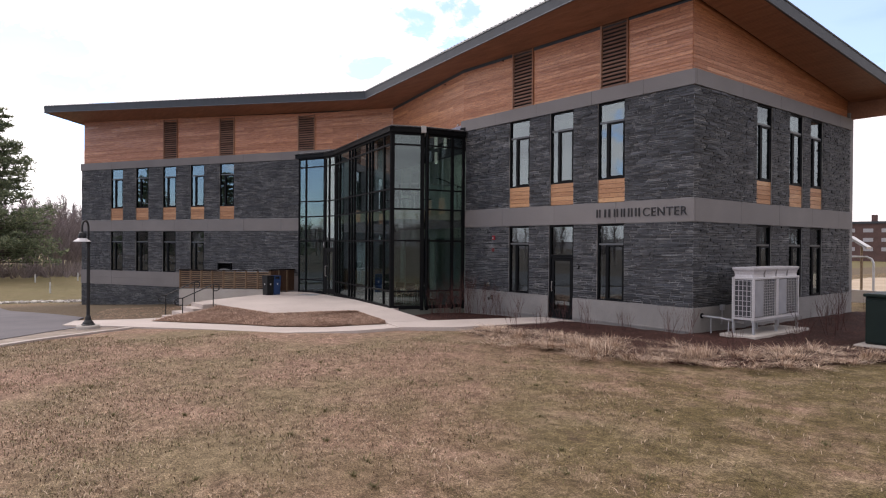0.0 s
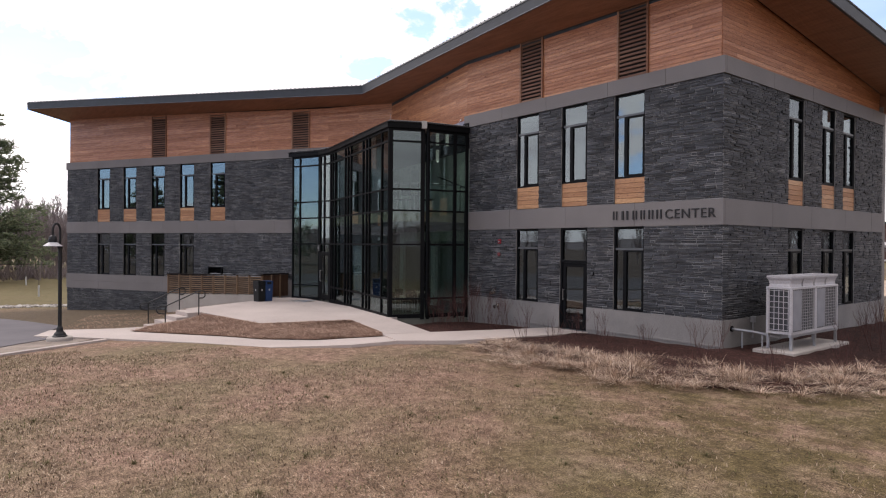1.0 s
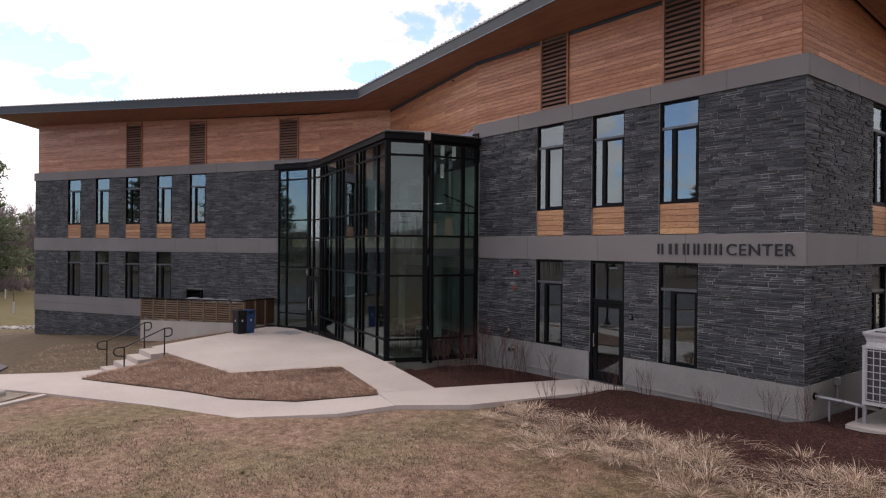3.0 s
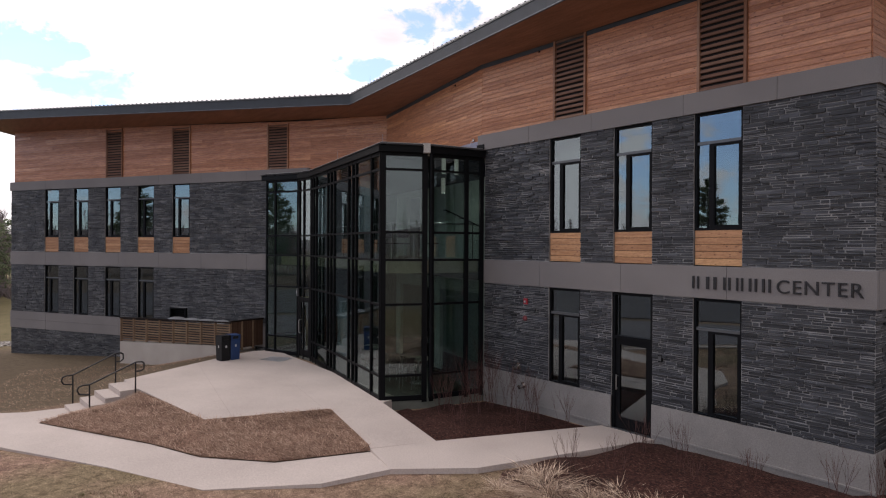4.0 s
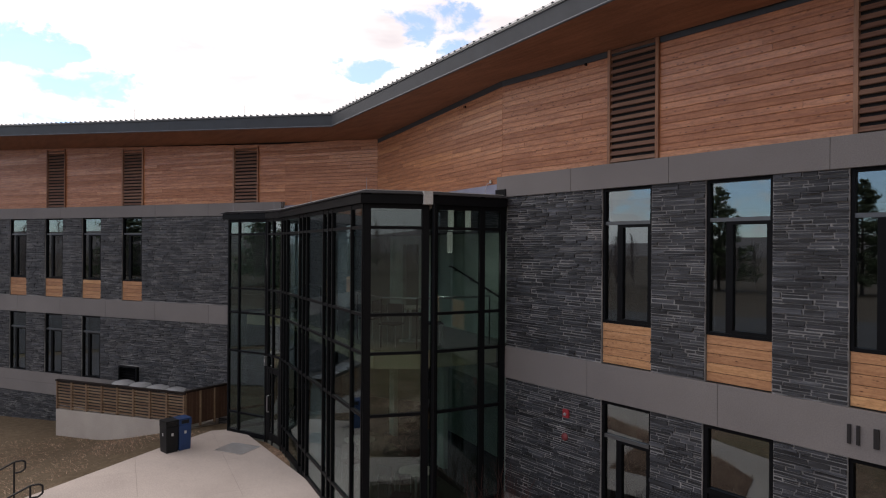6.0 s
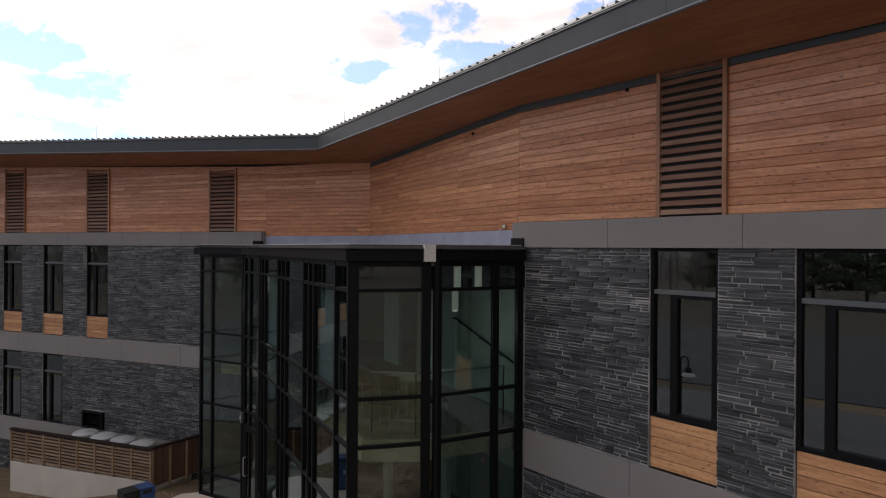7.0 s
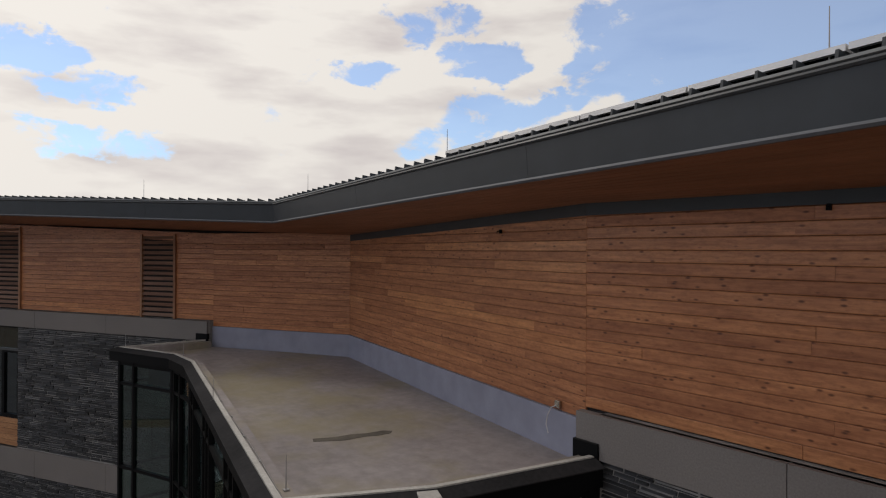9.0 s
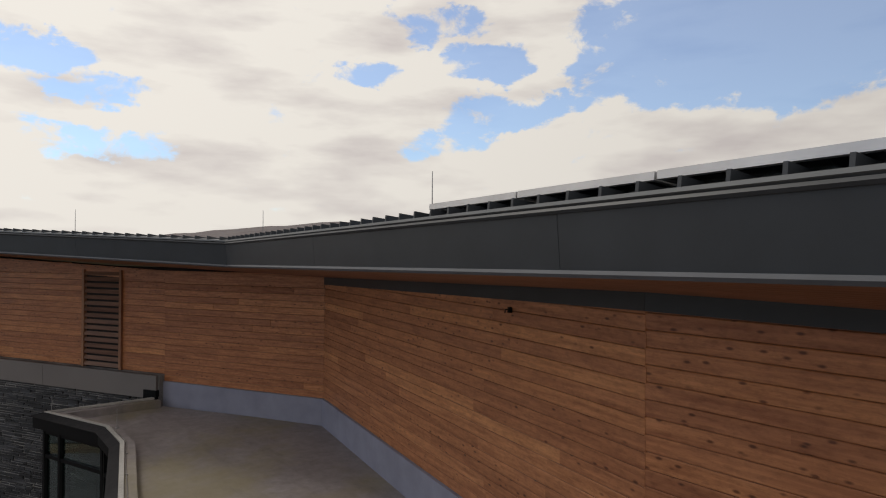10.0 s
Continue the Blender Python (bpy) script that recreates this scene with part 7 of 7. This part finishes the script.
def build_rubble():
    """Loose pale stones laid in a strip past the far wing."""
    rnd = random.Random(77)
    bm = bmesh.new()
    for k in range(420):
        f = rnd.random()
        x, y = -43.6 + 3.4 * f + rnd.gauss(0, 0.55), -13.2 + 5.0 * f + rnd.gauss(0, 0.3)
        r = rnd.uniform(0.06, 0.17)
        made = bmesh.ops.create_icosphere(bm, subdivisions=1, radius=r)
        z = lawn_height(x, y)
        for v in made["verts"]:
            v.co = Vector((v.co.x * rnd.uniform(0.8, 1.3) + x, v.co.y * rnd.uniform(0.8, 1.3) + y, v.co.z * 0.7 + z + r * 0.2))
    STONE = island_tone("pale_rubble", [(0.0, (0.16, 0.14, 0.13)), (0.5, (0.36, 0.33, 0.30)), (1.0, (0.58, 0.55, 0.51))])
    solid("stone_rubble", bm, STONE, "strip of loose pale stones in the grass", "stones", "stuff")
    TUBE = plain("white_tree_guard", (0.45, 0.45, 0.43), 0.7)
    for x, y in ((-53.8, -8.9), (-70.5, -8.3), (-72.0, -4.1), (-62.0, -12.0)):
        z = lawn_height(x, y)
        t = thing("young_tree", pose(x, y, z), "bare sapling in a white guard tube on the field", "sapling", "saplings on the field")
        part("guard_tube", lathe(bmesh.new(), [(0.07, -0.05), (0.07, 0.9), (0.055, 0.92)], 10), TUBE, t, "white plastic guard tube")
        bm = bmesh.new()
        rnd2 = random.Random(int(-x * 10))
        tube(bm, (0, 0, 0.9), (0.02, 0, 1.5), 0.03, 0.02, 6)
        for j in range(4):
            twig_rec(bm, rnd2, Vector((0.01, 0, 1.3 + 0.06 * j)), Vector((rnd2.uniform(-0.5, 0.5), rnd2.uniform(-0.5, 0.5), 1)).normalized(), 0.4, 0.014, 2)
        part("stem", bm, BARK, t, "thin bare stem")


build_rubble()


def build_hills():
    m, nt, b = nodes("far_wooded_hills")
    v = coords(nt)
    f = fuzz(nt, v, 0.012, 8, 0.7)
    nt.links.new(ramp(nt, f, [(0.3, (0.10, 0.085, 0.09)), (0.7, (0.17, 0.145, 0.145))]), b.inputs["Base Color"])
    b.inputs["Roughness"].default_value = 1.0
    bm = bmesh.new()
    n = 240
    rows = []
    for dist, k0 in ((700, 0.0), (1300, 0.6), (2100, 1.0), (2900, 0.0)):
        row = []
        for k in range(n):
            a = math.tau * k / n
            h = 58 + 30 * math.sin(a * 3 + 0.6) + 22 * math.sin(a * 7 + 2) + 12 * noise.noise(Vector((k * 0.35, dist * 0.01, 0))) + 6 * noise.noise(Vector((k * 1.3, dist * 0.01, 4)))
            low = 0.55 if 3.3 < a < 5.4 else 1.0
            row.append(bm.verts.new((dist * math.cos(a), dist * math.sin(a), -4 + max(0, h) * k0 * low)))
        rows.append(row)
    for p, q in zip(rows, rows[1:]):
        for k in range(n):
            bm.faces.new((p[k], p[(k + 1) % n], q[(k + 1) % n], q[k]))
    solid("hills_backdrop", bm, m, "distant brownish wooded hills under the sky", "hills", "structure")


build_hills()


def build_hall():
    """Brick residence far beyond the gable."""
    BRICK = mottled("red_brick", (0.085, 0.05, 0.045), (0.13, 0.075, 0.066), 0.5, 4, 0.9, 0, 0.1)
    PANE = plain("pale_window", (0.35, 0.34, 0.36), 0.3)
    x, y = far(107.3, 245)
    t = thing("brick_building", pose(x, y, 0.0, 0, 0, 12), "long three-storey red-brown brick building with flat roof", "building")
    part("wall", box(bmesh.new(), -65, 65, 0, 14, -2, 10.2), BRICK, t)
    part("roof", box(bmesh.new(), -65.4, 65.4, -0.4, 14.4, 10.2, 10.9), CHARCOAL, t)
    me = mesh_of(box(bmesh.new(), 0, 2.7, -0.12, 0.05, 0, 1.2), "window", PANE)
    for r in range(3):
        for k in range(26):
            part("window", me, None, t, at=pose(-63.5 + k * 4.9, 0, 1.4 + r * 3.0))
    part("chimney", box(bmesh.new(), -3, -1.4, 5, 6.5, 11.0, 13.2), BRICK, t)


build_hall()
# asphalt behind the viewpoint, added only to darken what the glass reflects
paved("unseen_asphalt", [(-70, -26), (-4, -26), (12, -34), (40, -30), (40, -58), (-70, -58)], lambda x, y: lawn_height(x, y) + 0.05, ASPHALT, "dark unseen asphalt across the lawn, added to darken window reflections", "parking lot", 4.0)


def build_court():
    """Paved court with pipe rails beyond the gable."""
    SANDY = mottled("sandy_court", (0.34, 0.26, 0.18), (0.46, 0.36, 0.26), 0.3, 10, 0.9, 0, 0.1)
    paved("sandy_court", [(-8, 20), (34, 20), (40, 48), (-12, 50)], lambda x, y: lawn_height(x, y) + 0.06, SANDY, "sandy paved court beyond the building", "court", 2.0)
    solid("court_wall", box(bmesh.new(), -3.5, 12, 17.2, 17.6, -0.4, 0.48), PAD, "low pale concrete court wall", "low wall", "structure")
    t = thing("pipe_rail", pose(-2.6, 17.4, 0.48), "bent galvanised pipe rail on the low wall", "rail")
    bm = bmesh.new()
    pipe(bm, [(0.1, 0, 1.55), (1.1, 0, 1.55), (1.3, 0, 1.45), (1.38, 0, 1.25), (1.38, 0, 0)], 0.05, 10)
    part("pipe", bm, ALU, t)
    bm = bmesh.new()
    tube(bm, (0.85, 0.12, 0), (0.85, 0.12, 2.1), 0.06, sides=8)
    part("post", bm, POST_WOOD, t, "wooden post")
    part("canopy", box(bmesh.new(), -0.5, 0.42, -0.3, 0.3, -0.05, 0.05, pose(0.83, 0, 2.2, 0, 34, 0)), ALU, t, "sloping pale metal canopy")


build_court()


def build_pendant(x, y, z, lit):
    """Slim pendant lamp hanging in the hall."""
    t = thing("pendant_lamp", pose(x, y, z), "slim glowing white pendant lamp in the hall, inner ones added", "pendant lamp", "pendant lamps")
    part("shade", lathe(bmesh.new(), [(0.05, 0.0), (0.06, 0.02), (0.06, 0.42), (0.05, 0.45)], 14), GLOW, t, "glowing white tube")
    bm = bmesh.new()
    tube(bm, (0, 0, 0.45), (0, 0, (6.24 if z < 6 else 6.66) - z), 0.006, sides=6)
    part("cord", bm, BLACK, t)
    # added point light without size below the tube, to brighten the hall
    if lit:
        lamp = new("hall_fill_light", bpy.data.lights.new("hall_fill_light", "POINT"))
        lamp.data.energy, lamp.data.shadow_soft_size, lamp.data.color = lit, 0.0, (0.93, 1.0, 0.95)
        lamp.matrix_basis = pose(x, y, z - 0.3)


m, nt, b = nodes("glowing_tube")
b.inputs["Emission Color"].default_value = (1.0, 0.95, 0.85, 1)
b.inputs["Emission Strength"].default_value = 0.25
GLOW = m
# pair by the return glass, then inner ones added to light the hall
for x, y, z, lit in ((-10.10, -1.20, 6.20, 0), (-10.03, -0.80, 6.20, 0), (-11.0, -0.5, 5.75, 9), (-18.3, -1.0, 5.7, 14)):
    build_pendant(x, y, z, lit)


# ---- slate, laid last ----
lay_slate(wall_side, SIDE, -0.004, 11.0, Z_BASE, Z_B2, side_holes + [(-1, 12, Z_B1, Z_B1T)], seed=12)
lay_slate(wall_left, LEFT, LEFT_END, 1.05, Z_BASE, Z_B2, left_holes + [(-20, 2, Z_B1, Z_B1T)], singles=(-1.5, 1.06, 5.3, Z_B2), seed=13)
lay_slate(wall_left, LEFT, LEFT_END, 1.05, -2.2, -0.10, [], seed=14)
lay_slate(wall_front, FRONT, -9.70, 0.002, Z_BASE, Z_B2, front_holes + [(-11, 1, Z_B1, Z_B1T)], singles=(-9.71, -7.2, 5.3, Z_B2), seed=11)
